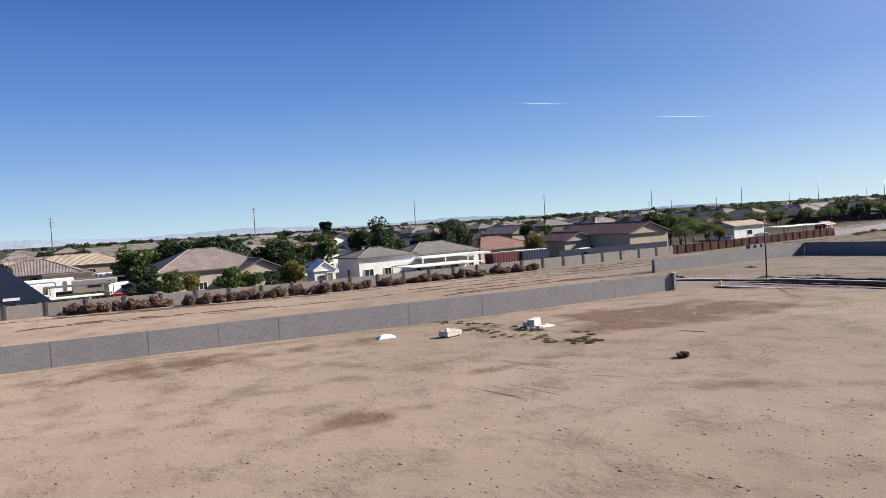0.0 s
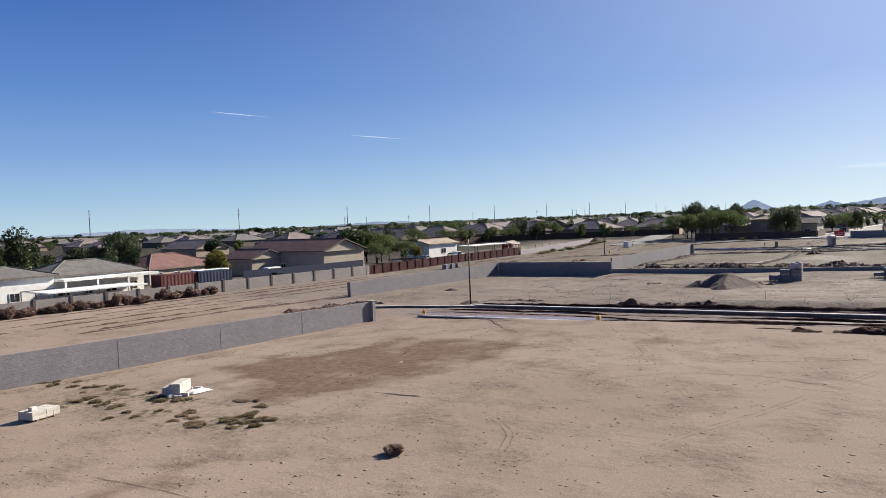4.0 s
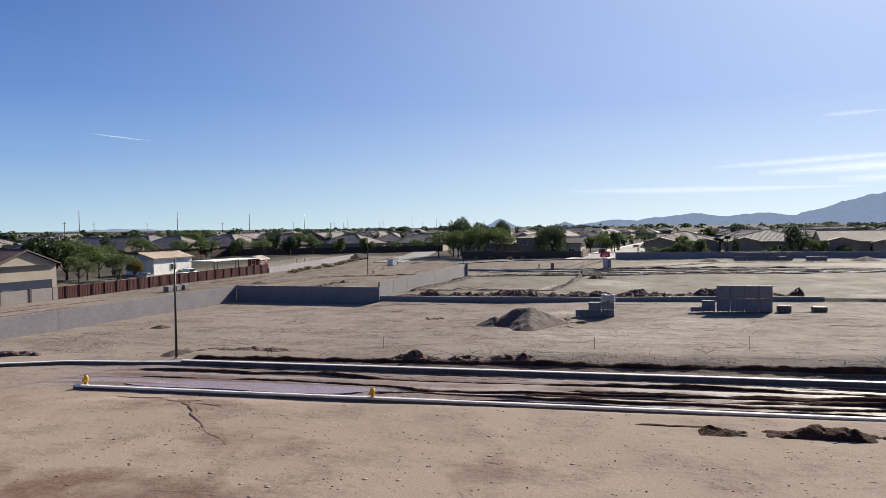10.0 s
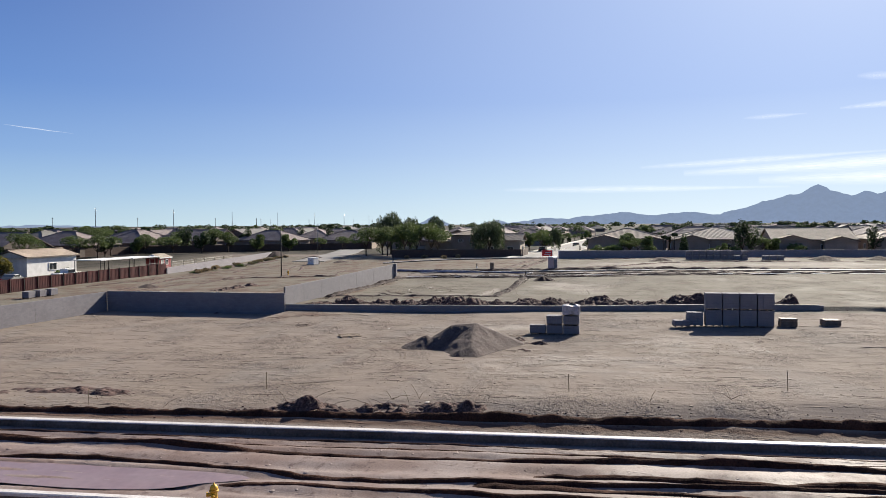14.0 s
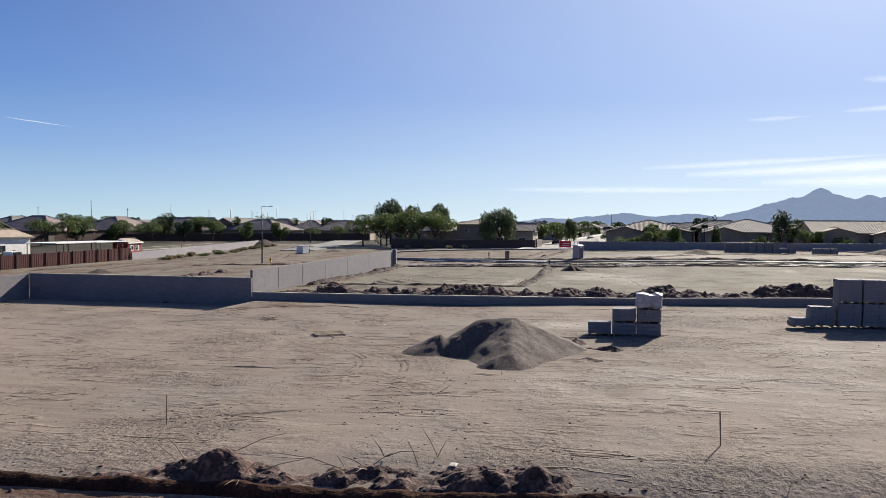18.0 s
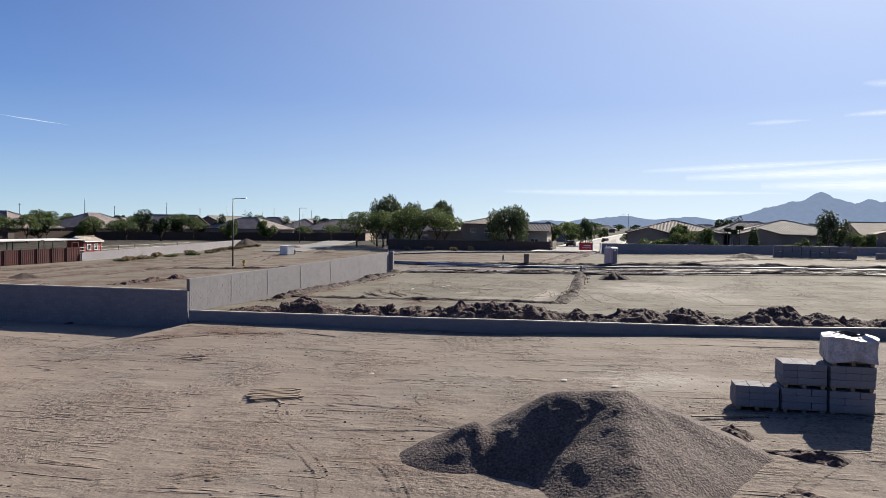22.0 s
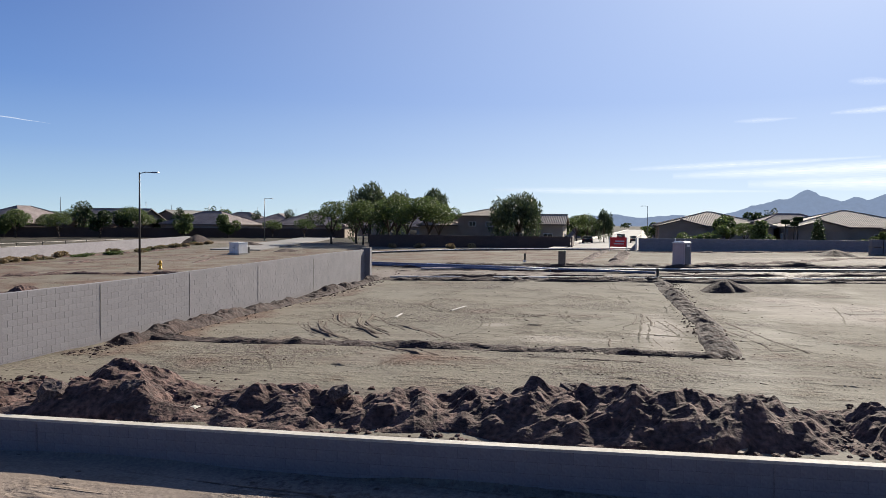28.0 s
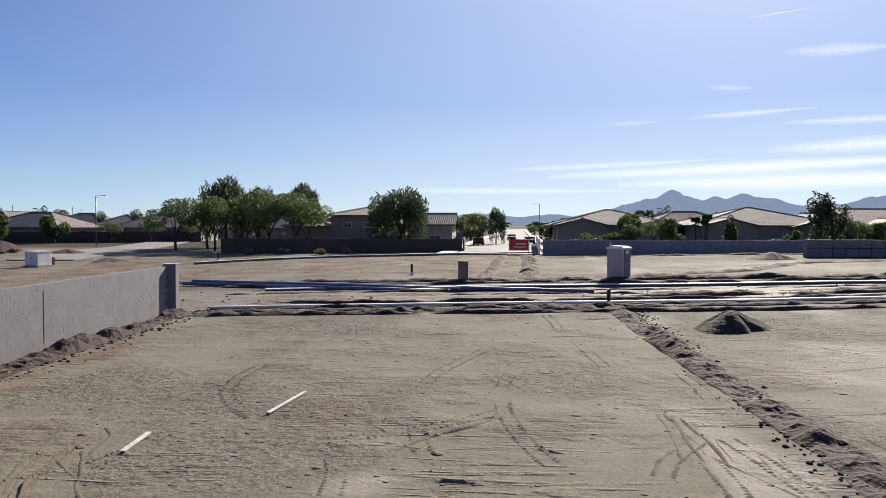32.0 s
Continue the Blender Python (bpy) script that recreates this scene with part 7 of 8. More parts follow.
def scatter(name, label, count, place, rmin, rmax, mat):
    k = Kit()
    q = random.Random(len(name) + count)
    spots = [(*place(q), rmin * (rmax / rmin) ** (q.random() ** 2.5), q.random()) for _ in range(count)]
    heights = fine_land([p_[0] for p_ in spots], [p_[1] for p_ in spots])
    for (x_, y_, r, seed_), z_ in zip(spots, heights):
        lump(k, x_, y_, float(z_) + r * 0.15, r, seed_)
    return tagged(k.ob(name, mat), label, "clods", kind="stuff")


def open_site(q):
    while True:
        x_, y_ = q.uniform(8, 126), q.uniform(4, 64)
        if abs(float(street_u(x_, y_))) > 5 and lattice(np.array(x_ / 7), np.array(y_ / 7), 5) > q.uniform(0.2, 0.9):
            return x_, y_


scatter("scattered_clods", "small dark clods scattered over the dirt", 5200, open_site, 0.01, 0.045, M_SOIL)
scatter("scattered_clods", "small dark clods on the upper pads", 1600, lambda q: (q.uniform(130, 178), q.uniform(18, 66)), 0.01, 0.035, M_SOIL)
scatter("berm_clods", "broken clods tumbled round the berm", 5200, lambda q: (lambda y_: (low_wall_x(y_) + 0.5 + abs(q.gauss(1.8, 0.9)), y_))(q.uniform(17, 65)), 0.035, 0.14, M_SOIL)
scatter("ridge_clods", "clods along the dug ridges", 1300, lambda q: (q.uniform(138, 168), 46.3 + q.gauss(0, 0.3)), 0.02, 0.07, M_DAMP)
scatter("ridge_clods", "clods along the front of the pad", 700, lambda q: (138.2 + q.gauss(0, 0.3), q.uniform(46, 66)), 0.015, 0.05, M_DAMP)
scatter("trench_clods", "clods along the trench by the street", 600, lambda q: (lambda y_: (82.35 + STREET_SLOPE * (y_ - 21) + 7.2 + q.gauss(0, 0.5), y_))(q.uniform(5, 62)), 0.02, 0.07, M_SOIL)
scatter("wall_foot_clods", "crumbled soil at the foot of the yard wall", 1300, lambda q: (q.uniform(134, 167), 66.0 - abs(q.gauss(0, 0.5))), 0.02, 0.08, M_DAMP)
scatter("street_clods", "mud clods in the far street", 900, lambda q: (lambda y_: (174.2 + STREET_SLOPE * (y_ - 47) + q.uniform(-8, 8), y_))(q.uniform(15, 70)), 0.03, 0.1, M_SOIL)
for x_, y_, r, s in ((128.0, 61.0, 0.4, 1), (128.4, 59.3, 0.33, 2), (129.2, 55, 0.3, 3), (130.3, 50.3, 0.35, 4)):
    k = Kit()
    lump(k, 0, 0, 0.2, r, s)
    o = k.ob("boulder", M_GRAVEL, at=pose(x_, y_, float(fine_land(x_, y_)) + 0.25))
    bm = bmesh.new()
    bm.from_mesh(o.data)
    bmesh.ops.subdivide_edges(bm, edges=bm.edges, cuts=3, use_grid_fill=True, fractal=0.5, seed=s)
    bm.to_mesh(o.data)
    bm.free()
    tagged(o, "grey lump of hard earth on the berm", "rock")

# broken wooden pallet lying flat
bp_ = thing("broken_pallet", "broken weathered wooden pallet lying on the dirt", "pallet", pose(111.1, 53.0, ground_at(111.1, 53.0) + 0.02, 0, -2, 30))
bp_.scale = (1.0, 1.1, 1.0)
for a in (-0.7, 0, 0.7):
    Kit().box(0, a, 0.0, 1.3, 0.1, 0.1).ob("stringer", M_WOOD, bp_)
for i in range(8):
    Kit().box(-0.6 + i * 0.17, 0.05 * (i % 3), 0.105, 0.1, 1.6 - 0.2 * (i % 2), 0.025, rnd.uniform(-4, 4)).ob("slat", M_WOOD, bp_)
for i in range(9):
    o = Kit().box(0, 0, 0, 0.1, rnd.uniform(0.4, 1.0), 0.03).ob("wood_scrap", M_WOOD, at=pose(110.9 + rnd.uniform(-0.9, 0.9), 52.9 + rnd.uniform(-2.2, 1.6), ground_at(111.0, 52.9) + 0.04, 0, 0, rnd.uniform(0, 180)))
    tagged(o, "broken weathered wooden slat on the dirt", "wood scrap", "pallet scraps")
for x_, y_, ln, rz_ in ((145.9, 58.75, 1.25, 85), (149.2, 56.82, 2.15, 97)):
    tagged(Kit().box(0, 0, 0, 0.09, ln, 0.03).ob("board", M_PALE, at=pose(x_, y_, float(fine_land(x_, y_)) + 0.02, 0, 0, -rz_)), "long pale board lying on the pad", "board", "boards on the pad")
for x_, y_, ln, rz_ in ((110.5, 38.6, 2.2, 20), (128.6, 47, 1.5, 70)):
    tagged(Kit().box(0, 0, 0, 0.1, ln, 0.04).ob("board", M_WOOD, at=pose(x_, y_, float(fine_land(x_, y_)) + 0.05, 0, 3, rz_)), "weathered plank lying on the dirt", "board")


def hydrant(x, y):
    ob = thing("fire_hydrant", "yellow fire hydrant beside the kerb", "fire hydrant", pose(x, y, ground_at(x, y) + 0.05, 0, 0, 20), "fire hydrants")
    Kit().lathe([(0.15, -0.15), (0.15, 0.0), (0.19, 0.0), (0.19, 0.05), (0.12, 0.06), (0.115, 0.5), (0.16, 0.51), (0.16, 0.56), (0.13, 0.57)], 16).ob("barrel", M_YELLOW, ob, smooth=True)
    b_ = Kit().lathe([(0.135, 0.571), (0.13, 0.64), (0.09, 0.71), (0.03, 0.74), (0.03, 0.79), (0.001, 0.8)], 16).ob("bonnet", M_YELLOW, ob, smooth=True)
    for a in (0, 90, 180):
        c, s = math.cos(radians(a)), math.sin(radians(a))
        r = 0.08 if a == 90 else 0.055
        Kit().tube([(c * 0.1, s * 0.1, 0.4), (c * 0.2, s * 0.2, 0.4), (c * 0.205, s * 0.205, 0.4), (c * 0.24, s * 0.24, 0.4)], [r * 0.8, r * 0.8, r, r], 10).ob("outlet", M_YELLOW, ob)
    return ob


hydrant(75.35, 43.6)
hydrant(174.0, 89.3)
hydrant(73.6, 62.6)


def street_lamp(x, y, h, arm, label, mat):
    ob = thing("street_lamp", label, "street lamp", pose(x, y, ground_at(x, y)))
    Kit().lathe([(0.2, -0.1), (0.2, 0.06), (0.1, 0.1)], 12).ob("base", M_CONC, ob)
    Kit().tube([(0, 0, 0.08), (0, 0, h * 0.5), (0, 0, h)], [0.095, 0.08, 0.055], 10).ob("pole", mat, ob, smooth=True)
    if arm:
        c, s = math.cos(radians(arm)), math.sin(radians(arm))
        Kit().tube([(0, 0, h - 0.1), (c * 0.5, s * 0.5, h + 0.02), (c * 1.1, s * 1.1, h)], 0.035, 8).ob("arm", mat, ob)
        hd = Kit().box(0, 0, 0, 0.62, 0.26, 0.1, 0, 0.8).ob("lamp_head", M_STEEL, ob, at=pose(c * 1.3, s * 1.3, h - 0.04, 0, 0, arm))
        Kit().box(0.03, 0, -0.012, 0.4, 0.18, 0.012).ob("lens", M_WHITE, hd)
    return ob


street_lamp(84.25, 64.3, 7.7, 0, "dark bare street lamp pole not yet fitted", M_DARKSTEEL)
street_lamp(170.2, 88.7, 8.3, -75, "dark street lamp with a short arm", M_DARKSTEEL)
street_lamp(251, 118, 8.2, -75, "grey street lamp with a short arm", M_STEEL)
street_lamp(300, 44.5, 8.0, 90, "grey street lamp with a short arm", M_STEEL)

toil = thing("portable_toilet", "pink-grey plastic portable toilet on bare dirt", "portable toilet", pose(182.2, 44.6, 0.42, 0, 0, -35))
bevelled(Kit().box(0, 0, 0.0, 1.18, 1.18, 0.16).ob("skid", M_TOILETDOOR, toil), 0.02)
bevelled(Kit().box(0, 0, 0.161, 1.12, 1.12, 1.94).ob("cabin", M_TOILET, toil), 0.03)
Kit().box(-0.565, 0, 0.24, 0.03, 0.8, 1.75).ob("side_panel", M_TOILET, toil)
dr = Kit().box(0, -0.57, 0.24, 0.78, 0.035, 1.8).ob("door", M_TOILETDOOR, toil)
Kit().box(0.3, -0.6, 1.0, 0.05, 0.04, 0.18).ob("handle", M_STEEL, dr)
Kit().box(0, -0.595, 1.8, 0.4, 0.02, 0.2).ob("sign", M_WHITE, dr)
Kit().box(0, 0, 2.102, 1.22, 1.22, 0.08).box(0, 0, 2.18, 1.1, 1.1, 0.1, 0, 0.75).ob("roof", M_WHITE, toil)
Kit().tube([(-0.4, 0.4, 2.1), (-0.4, 0.4, 2.5)], 0.05, 8).ob("vent_pipe", M_WHITE, toil)

cab = thing("transformer_cabinet", "white electrical transformer cabinet on a pad", "electrical cabinet", pose(206.2, 99.2, ground_at(206, 99), 0, 0, -12))
Kit().box(0, 0, -0.1, 2.1, 1.9, 0.25).ob("pad", M_CONC, cab)
bevelled(Kit().box(0, 0, 0.151, 1.8, 1.6, 1.35).ob("cabinet", M_WHITE, cab), 0.03)
Kit().box(0, 0, 1.502, 1.86, 1.66, 0.08).ob("lid", M_WHITE, cab)
for s in (-0.44, 0.44):
    d = Kit().box(-0.915, s * 0.9, 0.25, 0.03, 0.72, 1.15).ob("door", M_WHITE, cab)
    Kit().box(-0.94, s * 0.2, 0.8, 0.03, 0.04, 0.2).ob("handle", M_STEEL, d)
Kit().box(1.3, -0.3, -0.1, 0.5, 0.5, 1.0).ob("meter_box", M_DARKSTEEL, cab)

ped = thing("utility_pedestal", "brown concrete utility pedestal in dug soil", "utility box", pose(179.7, 54.5, ground_at(179.7, 54.5)))
bevelled(Kit().box(0, 0, -0.2, 0.55, 0.62, 1.45).ob("body", M_TRIM, ped), 0.02)
Kit().box(0, 0, 1.252, 0.6, 0.68, 0.06).ob("lid", M_TRIM, ped)
for x_, y_, h_ in ((168.2, 47.1, 0.75), (186, 58.5, 0.8), (215.5, 84, 0.9)):
    p_ = thing("pipe_stub", "dark pipe stub in a pale sleeve", "pipe", pose(x_, y_, ground_at(x_, y_)), "pipe stubs")
    Kit().tube([(0, 0, -0.1), (0, 0, h_)], 0.09, 10).ob("pipe", M_DARKSTEEL, p_)
    Kit().tube([(0, 0, -0.1), (0, 0, 0.2)], 0.14, 10).ob("sleeve", M_WHITE, p_)
for i in range(6):
    y_ = [72.5, 71.5, 72, 66, 65, 64][i]
    o = Kit().tube([(179.0 - 0.25 * i, y_, 0.3 + 0.12 * (i % 2)), (177.2 - 0.25 * i, y_ - 9, 0.3 + 0.12 * (i % 2)), (175.8 - 0.2 * i, y_ - 17, 0.27 + 0.12 * (i % 2))], 0.11, 10).ob("water_pipe", M_BLUE if i % 3 else M_WHITE, smooth=True)
    tagged(o, "long blue plastic water pipe lying beside the street" if i % 3 else "long white plastic pipe lying beside the street", "pipe", "pipes beside the street")
for i, (x_, y_) in enumerate(((86.3, 57.5), (91.6, 33.5), (93.6, 23), (91.2, 50))):
    s_ = Kit().tube([(0, 0, -0.1), (0.02 * i, 0.03, 0.9)], 0.02, 5).ob("survey_stake", M_WOOD, at=pose(x_, y_, ground_at(x_, y_)))
    tagged(s_, "thin wooden survey stake in the verge", "stake", "survey stakes")

# end of the estate wall: white return with a red notice
wall("wall_white_return", "white rendered return of the estate wall along the road", 222.0, 47.9, 262, 46.6, (-0.1, -0.1), (2.3, 2.3), 0.2, M_WHITE, cap=M_CONC)
sg = thing("road_closed_barrier", "red notice board on a white barrier at the road end", "barrier", pose(221.6, 50.3, ground_at(221.6, 50.3), 0, 0, -88))
Kit().box(0, 0, 0.5, 2.2, 0.05, 1.3).ob("board", M_SIGN, sg)
for a in (-1.15, 1.15):
    Kit().box(a, 0, -0.1, 0.1, 0.1, 2.0).ob("post", M_WHITE, sg)
Kit().box(0.2, -0.03, 1.2, 1.2, 0.012, 0.16).box(0.1, -0.03, 0.85, 1.4, 0.012, 0.12).ob("lettering", M_WHITE, sg)

# vehicles
car(112.5, 133, 5, M_WHITE, "white van parked in a yard behind the fence", "van")
car(118, 121.5, 0, M_NAVY, "dark car parked behind the fence")
car(104, 122, 180, M_DARKSTEEL, "dark pickup parked behind the fence", "pickup")
car(247, 60.2, 175, M_NAVY, "dark blue pickup parked in a driveway", "pickup")
car(262, 56.4, 0, M_DARKSTEEL, "dark car parked at the kerb")
car(300, 50.5, 0, M_DARKSTEEL, "dark car on the estate road")
car(268, 47.6, 0, M_DARKSTEEL, "dark car parked at the kerb")
car(4, 128, 0, M_WHITE, "white van parked in a yard", "van")
car(9.5, 128, 10, M_STEEL, "silver car parked in a yard")
car(15, 129, 0, M_SIGN, "red car parked in a yard")
car(8, 121, 0, M_DARKSTEEL, "dark car beside the yard gate")
car(160, 122.5, 0, M_WHITE, "white pickup parked in a yard", "pickup")
car(152, 126, 20, M_STEEL, "silver car parked in a yard")
tarp = thing("hay_tarp", "tall leaning dark blue tarpaulin rack with a white stripe", "rack", pose(1.6, 116.4, ground_at(1.6, 116.4)))
Kit().quad((-4.5, 0, 5.2), (-2.2, 0, 5.0), (3.0, 0, 1.0), (3.0, 0, 0.5), (-1.6, 0, 0.4)).quad((-1.6, 0.5, 0.4), (3.0, 0.5, 0.5), (3.0, 0.5, 1.0), (-2.2, 0.5, 5.0), (-4.5, 0.5, 5.2)).quad((-2.2, 0, 5.0), (-2.2, 0.5, 5.0), (3.0, 0.5, 1.0), (3.0, 0, 1.0)).ob("tarpaulin", M_NAVY, tarp)
tarp.scale = (1.25, 1.0, 1.5)
Kit().box(-1.2, -0.04, 1.6, 1.6, 0.03, 0.25).ob("stripe", M_WHITE, tarp)
for a in (-0.8, 1.2):
    Kit().tube([(a, 0.25, -0.1), (a, 0.25, 1.3)], 0.45, 14).ob("drum", M_DARKSTEEL, tarp)
gate = thing("yard_shelter", "long low white shelter roof beside the yard gate", "canopy", pose(7, 118.6, ground_at(7, 118.6), 0, 0, 3))
Kit().box(0, 0, 2.0, 9, 2.6, 0.16).ob("canopy", M_WHITE, gate)
for a in (-4.2, 4.2):
    Kit().box(a, 0, -0.1, 0.12, 0.12, 2.2).ob("post", M_STEEL, gate)


def trailer(x, y, rz, ln, h, mat, label):
    ob = thing("camper_trailer", label, "trailer", pose(x, y, ground_at(x, y), 0, 0, rz))
    bevelled(Kit().box(0, 0, 0.55, ln, 2.4, h - 0.55).ob("body", mat, ob), 0.12)
    Kit().box(0, -1.21, 1.5, ln * 0.3, 0.04, 0.7).ob("window", M_GLASS, ob)
    Kit().box(ln * 0.32, -1.21, 0.7, 0.7, 0.04, 1.8).ob("door", M_GREYST, ob)
    Kit().box(ln / 2 + 0.6, 0, 0.5, 1.2, 0.12, 0.12).ob("drawbar", M_DARKSTEEL, ob)
    for a in (-0.5, 0.5):
        for s_ in (-1.1, 1.1):
            Kit().tube([(a, s_ - 0.1, 0.36), (a, s_ + 0.1, 0.36)], 0.36, 14).ob("wheel", M_RUBBER, ob)


for x_, y_, rz_, ln, h_, m_, lab in ((6, 160, 8, 9, 3.1, M_WHITE, "white camper trailer parked in a yard"), (13.5, 152, -6, 7.5, 2.9, M_CREAM, "cream camper trailer parked in a yard"), (2.5, 143, 4, 8, 3.0, M_WHITE, "white camper trailer parked in a yard"), (20, 172, 10, 9, 3.3, M_WHITE, "white camper trailer parked in a yard"), (11, 184, 0, 10, 3.2, M_GREYST, "grey camper trailer parked in a yard"), (17, 140, 12, 6, 2.6, M_WHITE, "small white camper trailer in a yard"), (96, 131, 4, 7, 2.8, M_WHITE, "white camper trailer behind the fence")):
    trailer(x_, y_, rz_, ln, h_, m_, lab)
for x_, y_, w_ in ((10, 138, 10), (3, 152, 8), (15, 163, 9)):
    c = thing("shade_canopy", "low grey metal shade roof in a yard", "canopy", pose(x_, y_, ground_at(x_, y_), 0, 0, 5))
    Kit().box(0, 0, 2.6, w_, 4.5, 0.14).ob("canopy", M_STEEL, c)
    for a in (-w_ / 2 + 0.3, w_ / 2 - 0.3):
        for s_ in (-2.0, 2.0):
            Kit().box(a, s_, -0.1, 0.1, 0.1, 2.75).ob("post", M_DARKSTEEL, c)
lawn = Kit()
lawn.quad((14, 116.6, ground_at(14, 117) + 0.1), (48, 116.6, ground_at(48, 117) + 0.1), (48, 124.5, ground_at(48, 124) + 0.12), (14, 124.5, ground_at(14, 124) + 0.12))
tagged(lawn.ob("lawn", M_GRASS), "bright green garden lawn behind the fence", "lawn", kind="structure")

# ---- power line, hills, vapour trails ----
for i in range(-1, 13):
    x_ = 900 * (0.287 + 0.24 * i)
    pl = thing("power_pole", "tall thin steel transmission pole far away", "power pole", pose(x_, 900, 0.2), "transmission poles")
    Kit().tube([(0, 0, -1), (0, 0, 38)], [0.75, 0.35], 8).ob("mast", M_STEEL, pl)
    for hgt in (28, 32, 36):
        Kit().tube([(-2.2, 0, hgt), (2.2, 0, hgt + 0.4)], 0.15, 5).ob("cross_arm", M_STEEL, pl)
for i in range(16):
    x_, y_ = 330 + i * 45, 330 + 30 * math.sin(i)
    pl = thing("utility_pole", "thin wooden utility pole over the roofs", "utility pole", pose(x_, y_, 0.2), "utility poles")
    Kit().tube([(0, 0, -1), (0, 0, 13)], [0.2, 0.12], 6).ob("mast", M_BARK, pl)
    Kit().box(0, 0, 12.2, 2.2, 0.12, 0.14).ob("cross_arm", M_BARK, pl)


def hills(name, label, dist, depth, peaks, h0, h1, step, seed):
    """A ridge round part of the horizon: peaks are (heading, slope height, half width) in degrees and shares of the distance."""
    k, rows = Kit(), 14
    heads = np.arange(h0, h1, step)
    prof = np.zeros_like(heads)
    for c, a, w in peaks:
        d = np.abs(heads - c) / w
        prof = np.maximum(prof, a * np.clip(1 - d, 0, 1) ** 0.9 * (1 + 0.035 * np.sin(heads * 3 + c)))
    prof = prof * (1 + 0.1 * rough(heads * 0.8, heads * 0 + seed, seed)) + 0.0022 * rough(heads * 4, heads * 0, seed + 2)
    for j in range(rows):
        t = j / (rows - 1)
        for hd, p in zip(heads, prof):
            r = dist - max(0.0, p) * dist * 1.15 * (1 - t)
            gully = 1 + 0.35 * (1 - t) * float(rough(np.array(hd * 1.7), np.array(t * 2.0), seed + 5))
            k.v.append((90 - math.sin(radians(hd)) * r, 40 + math.cos(radians(hd)) * r, -2 + max(0.0, p) * dist * t**1.1 * gully))
    n_ = len(heads)
    k.f = [(j * n_ + i, j * n_ + i + 1, (j + 1) * n_ + i + 1, (j + 1) * n_ + i) for j in range(rows - 1) for i in range(n_ - 1)]
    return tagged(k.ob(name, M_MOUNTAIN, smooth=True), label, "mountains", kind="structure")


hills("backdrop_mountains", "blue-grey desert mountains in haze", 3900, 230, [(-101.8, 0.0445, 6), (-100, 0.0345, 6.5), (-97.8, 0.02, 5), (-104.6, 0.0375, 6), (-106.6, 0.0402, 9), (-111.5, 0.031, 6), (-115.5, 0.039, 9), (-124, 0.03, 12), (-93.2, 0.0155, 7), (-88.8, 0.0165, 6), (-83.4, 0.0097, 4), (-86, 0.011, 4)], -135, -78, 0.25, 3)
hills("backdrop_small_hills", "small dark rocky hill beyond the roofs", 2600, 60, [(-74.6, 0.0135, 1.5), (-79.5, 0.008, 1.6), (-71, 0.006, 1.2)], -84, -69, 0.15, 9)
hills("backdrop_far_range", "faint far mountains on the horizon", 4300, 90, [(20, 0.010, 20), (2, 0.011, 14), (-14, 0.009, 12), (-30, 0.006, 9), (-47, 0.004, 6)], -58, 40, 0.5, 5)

M_TRAIL = bpy.data.materials.new("vapour")
M_TRAIL.use_nodes = True
n, l = M_TRAIL.node_tree.nodes, M_TRAIL.node_tree.links
n.remove(n["Principled BSDF"])
em, tp, mx, uvn, sp, nz, ma = n.new("ShaderNodeEmission"), n.new("ShaderNodeBsdfTransparent"), n.new("ShaderNodeMixShader"), n.new("ShaderNodeUVMap"), n.new("ShaderNodeSeparateXYZ"), n.new("ShaderNodeTexNoise"), n.new("ShaderNodeMath")
# emission stands in for sunlight on the vapour
em.inputs["Color"].default_value, em.inputs["Strength"].default_value = (0.74, 0.76, 0.78, 1), 0.66
l.new(uvn.outputs["UV"], nz.inputs["Vector"])
nz.inputs["Scale"].default_value = 9
l.new(uvn.outputs["UV"], sp.inputs["Vector"])
l.new(sp.outputs["Y"], ma.inputs[0])
l.new(nz.outputs["Fac"], ma.inputs[1])
ma.operation = "MULTIPLY"
l.new(ma.outputs["Value"], mx.inputs["Fac"])
l.new(tp.outputs["BSDF"], mx.inputs[1])
l.new(em.outputs["Emission"], mx.inputs[2])
l.new(mx.outputs["Shader"], n["Material Output"].inputs["Surface"])


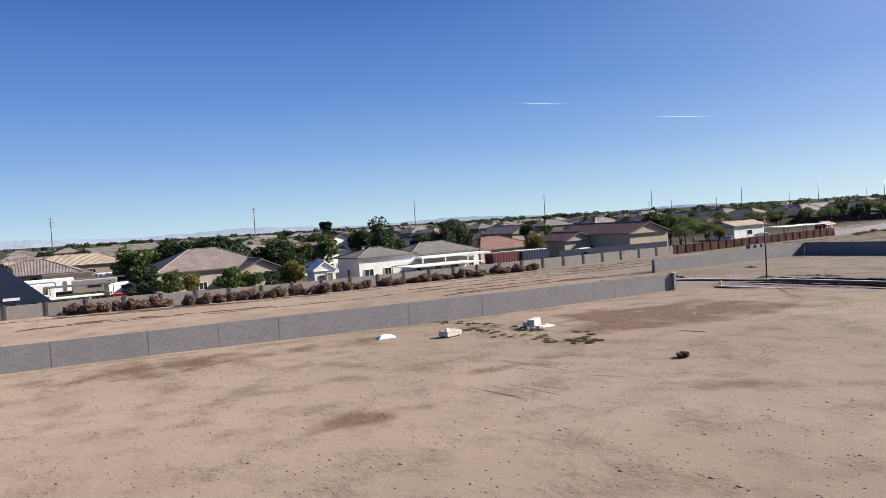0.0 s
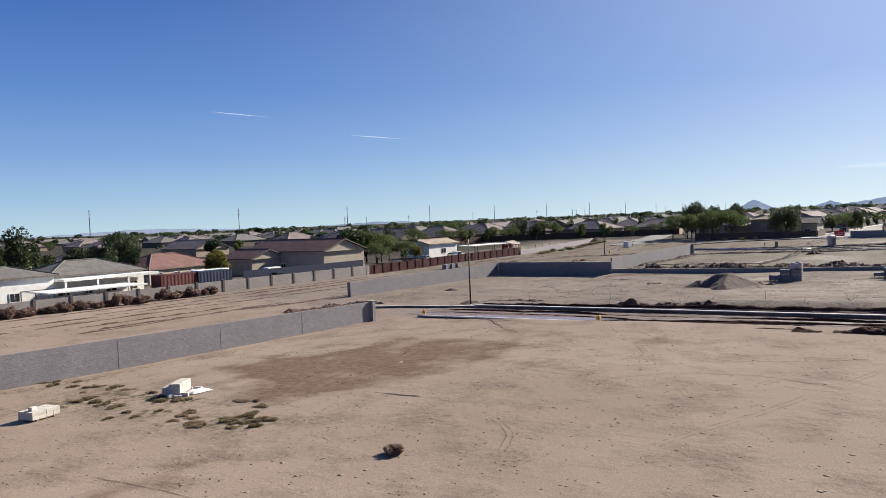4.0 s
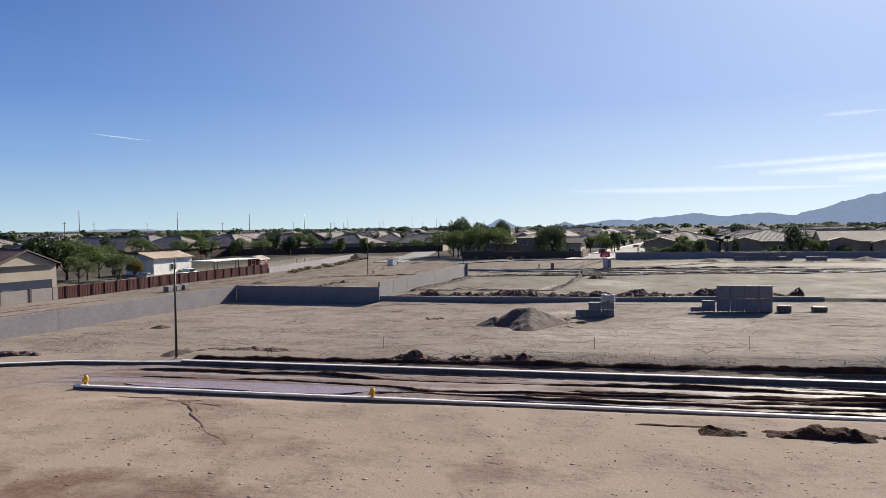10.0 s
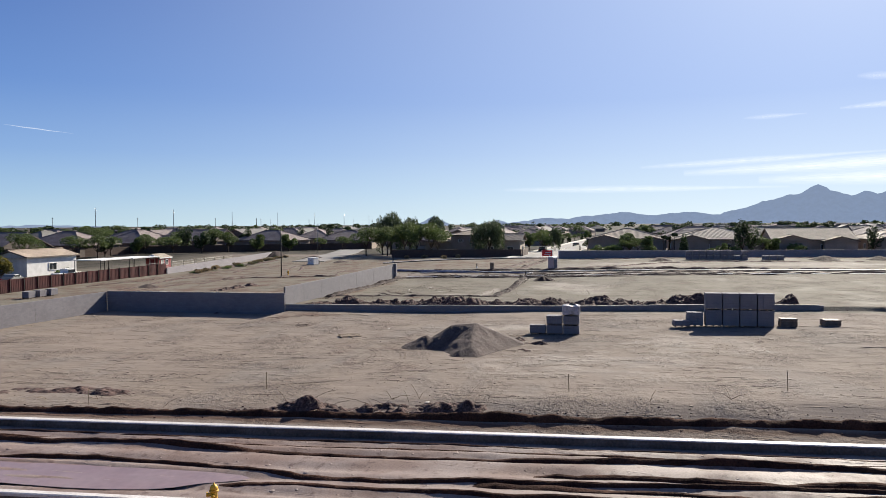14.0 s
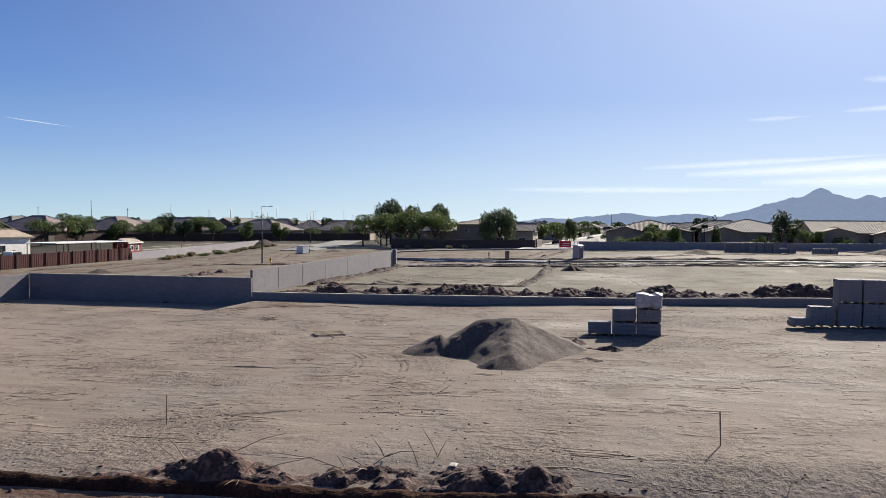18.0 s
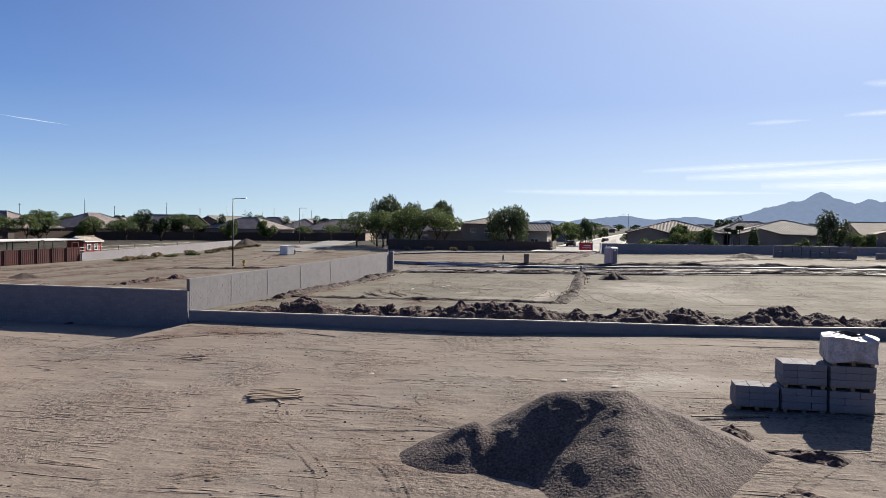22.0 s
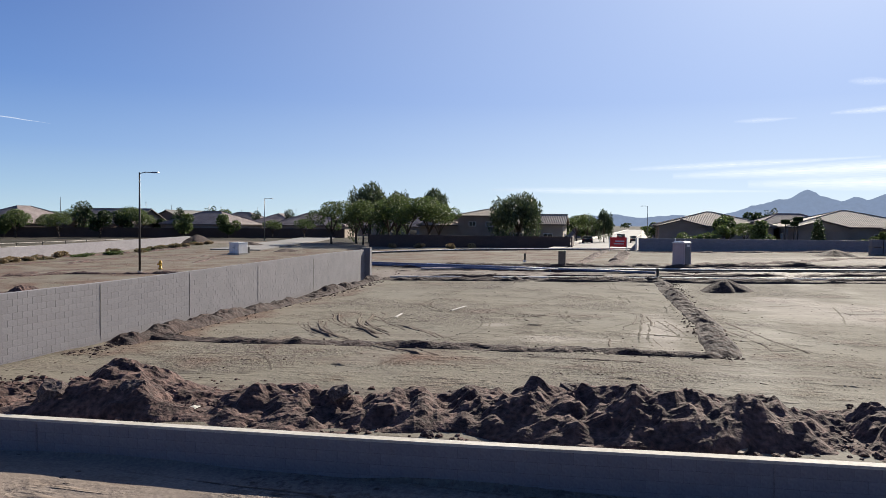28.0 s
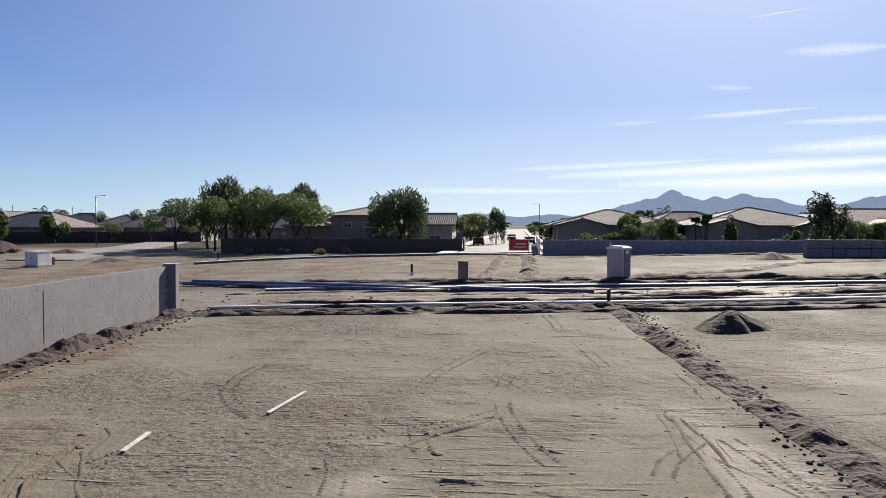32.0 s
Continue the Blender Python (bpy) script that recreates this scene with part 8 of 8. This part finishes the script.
def trail(h0, e0, h1, e1, width, soft=1.0):
    """A thin vapour trail high in the sky, from one heading and elevation to another."""
    k, uvs, n_ = Kit(), [], 24
    for i in range(n_ + 1):
        t = i / n_
        for j, s in enumerate((-1, 0, 1)):
            hd, el = radians(h0 + (h1 - h0) * t), radians(e0 + (e1 - e0) * t + s * width * (0.35 + 0.65 * math.sin(math.pi * min(1, t * 1.1 + 0.05))) + 0.008 * math.sin(t * 17))
            k.v.append((90 - math.sin(hd) * math.cos(el) * 4200, 40 + math.cos(hd) * math.cos(el) * 4200, math.sin(el) * 4200))
            uvs.append((t * 3, soft * (0.0 if j != 1 else 1.4 * math.sin(math.pi * (0.04 + 0.92 * t)) ** 0.7)))
    for i in range(n_):
        for j in range(2):
            k.f.append((i * 3 + j, (i + 1) * 3 + j, (i + 1) * 3 + j + 1, i * 3 + j + 1))
    o = k.ob("backdrop_vapour_trail", M_TRAIL)
    layer = o.data.uv_layers.new(name="t")
    layer.data.foreach_set("uv", [c for lp in o.data.loops for c in uvs[lp.vertex_index]])
    o.visible_shadow = False
    return tagged(o, "thin white vapour trail in the sky", "vapour trail", kind="structure")


trail(-35.2, 8.6, -39.3, 8.2, 0.05, 0.7)
trail(-45.3, 6.75, -49.4, 6.35, 0.05, 0.7)
trail(-106.4, 14.0, -111.0, 14.3, 0.05, 0.8)
for h0, e0, h1, e1, w, s in ((-93, 3.6, -124, 4.6, 0.55, 0.95), (-98, 3.0, -128, 3.2, 0.7, 1.0), (-90, 4.1, -106, 4.7, 0.3, 0.55), (-103, 7.6, -111, 7.9, 0.25, 0.6), (-108, 5.2, -122, 5.6, 0.6, 0.8), (-109, 7.0, -120, 6.9, 0.3, 0.6), (-109, 11.6, -116, 11.4, 0.5, 0.5), (-80, 2.6, -100, 2.5, 0.3, 0.5), (-104, 9.6, -107, 9.4, 0.3, 0.35), (-97, 7.3, -101, 7.4, 0.2, 0.35)):
    o = trail(h0, e0, h1, e1, w, s)
    o.name, o["label"], o["category"] = "backdrop_cirrus", "thin wispy cirrus cloud low in the sky", "cloud"
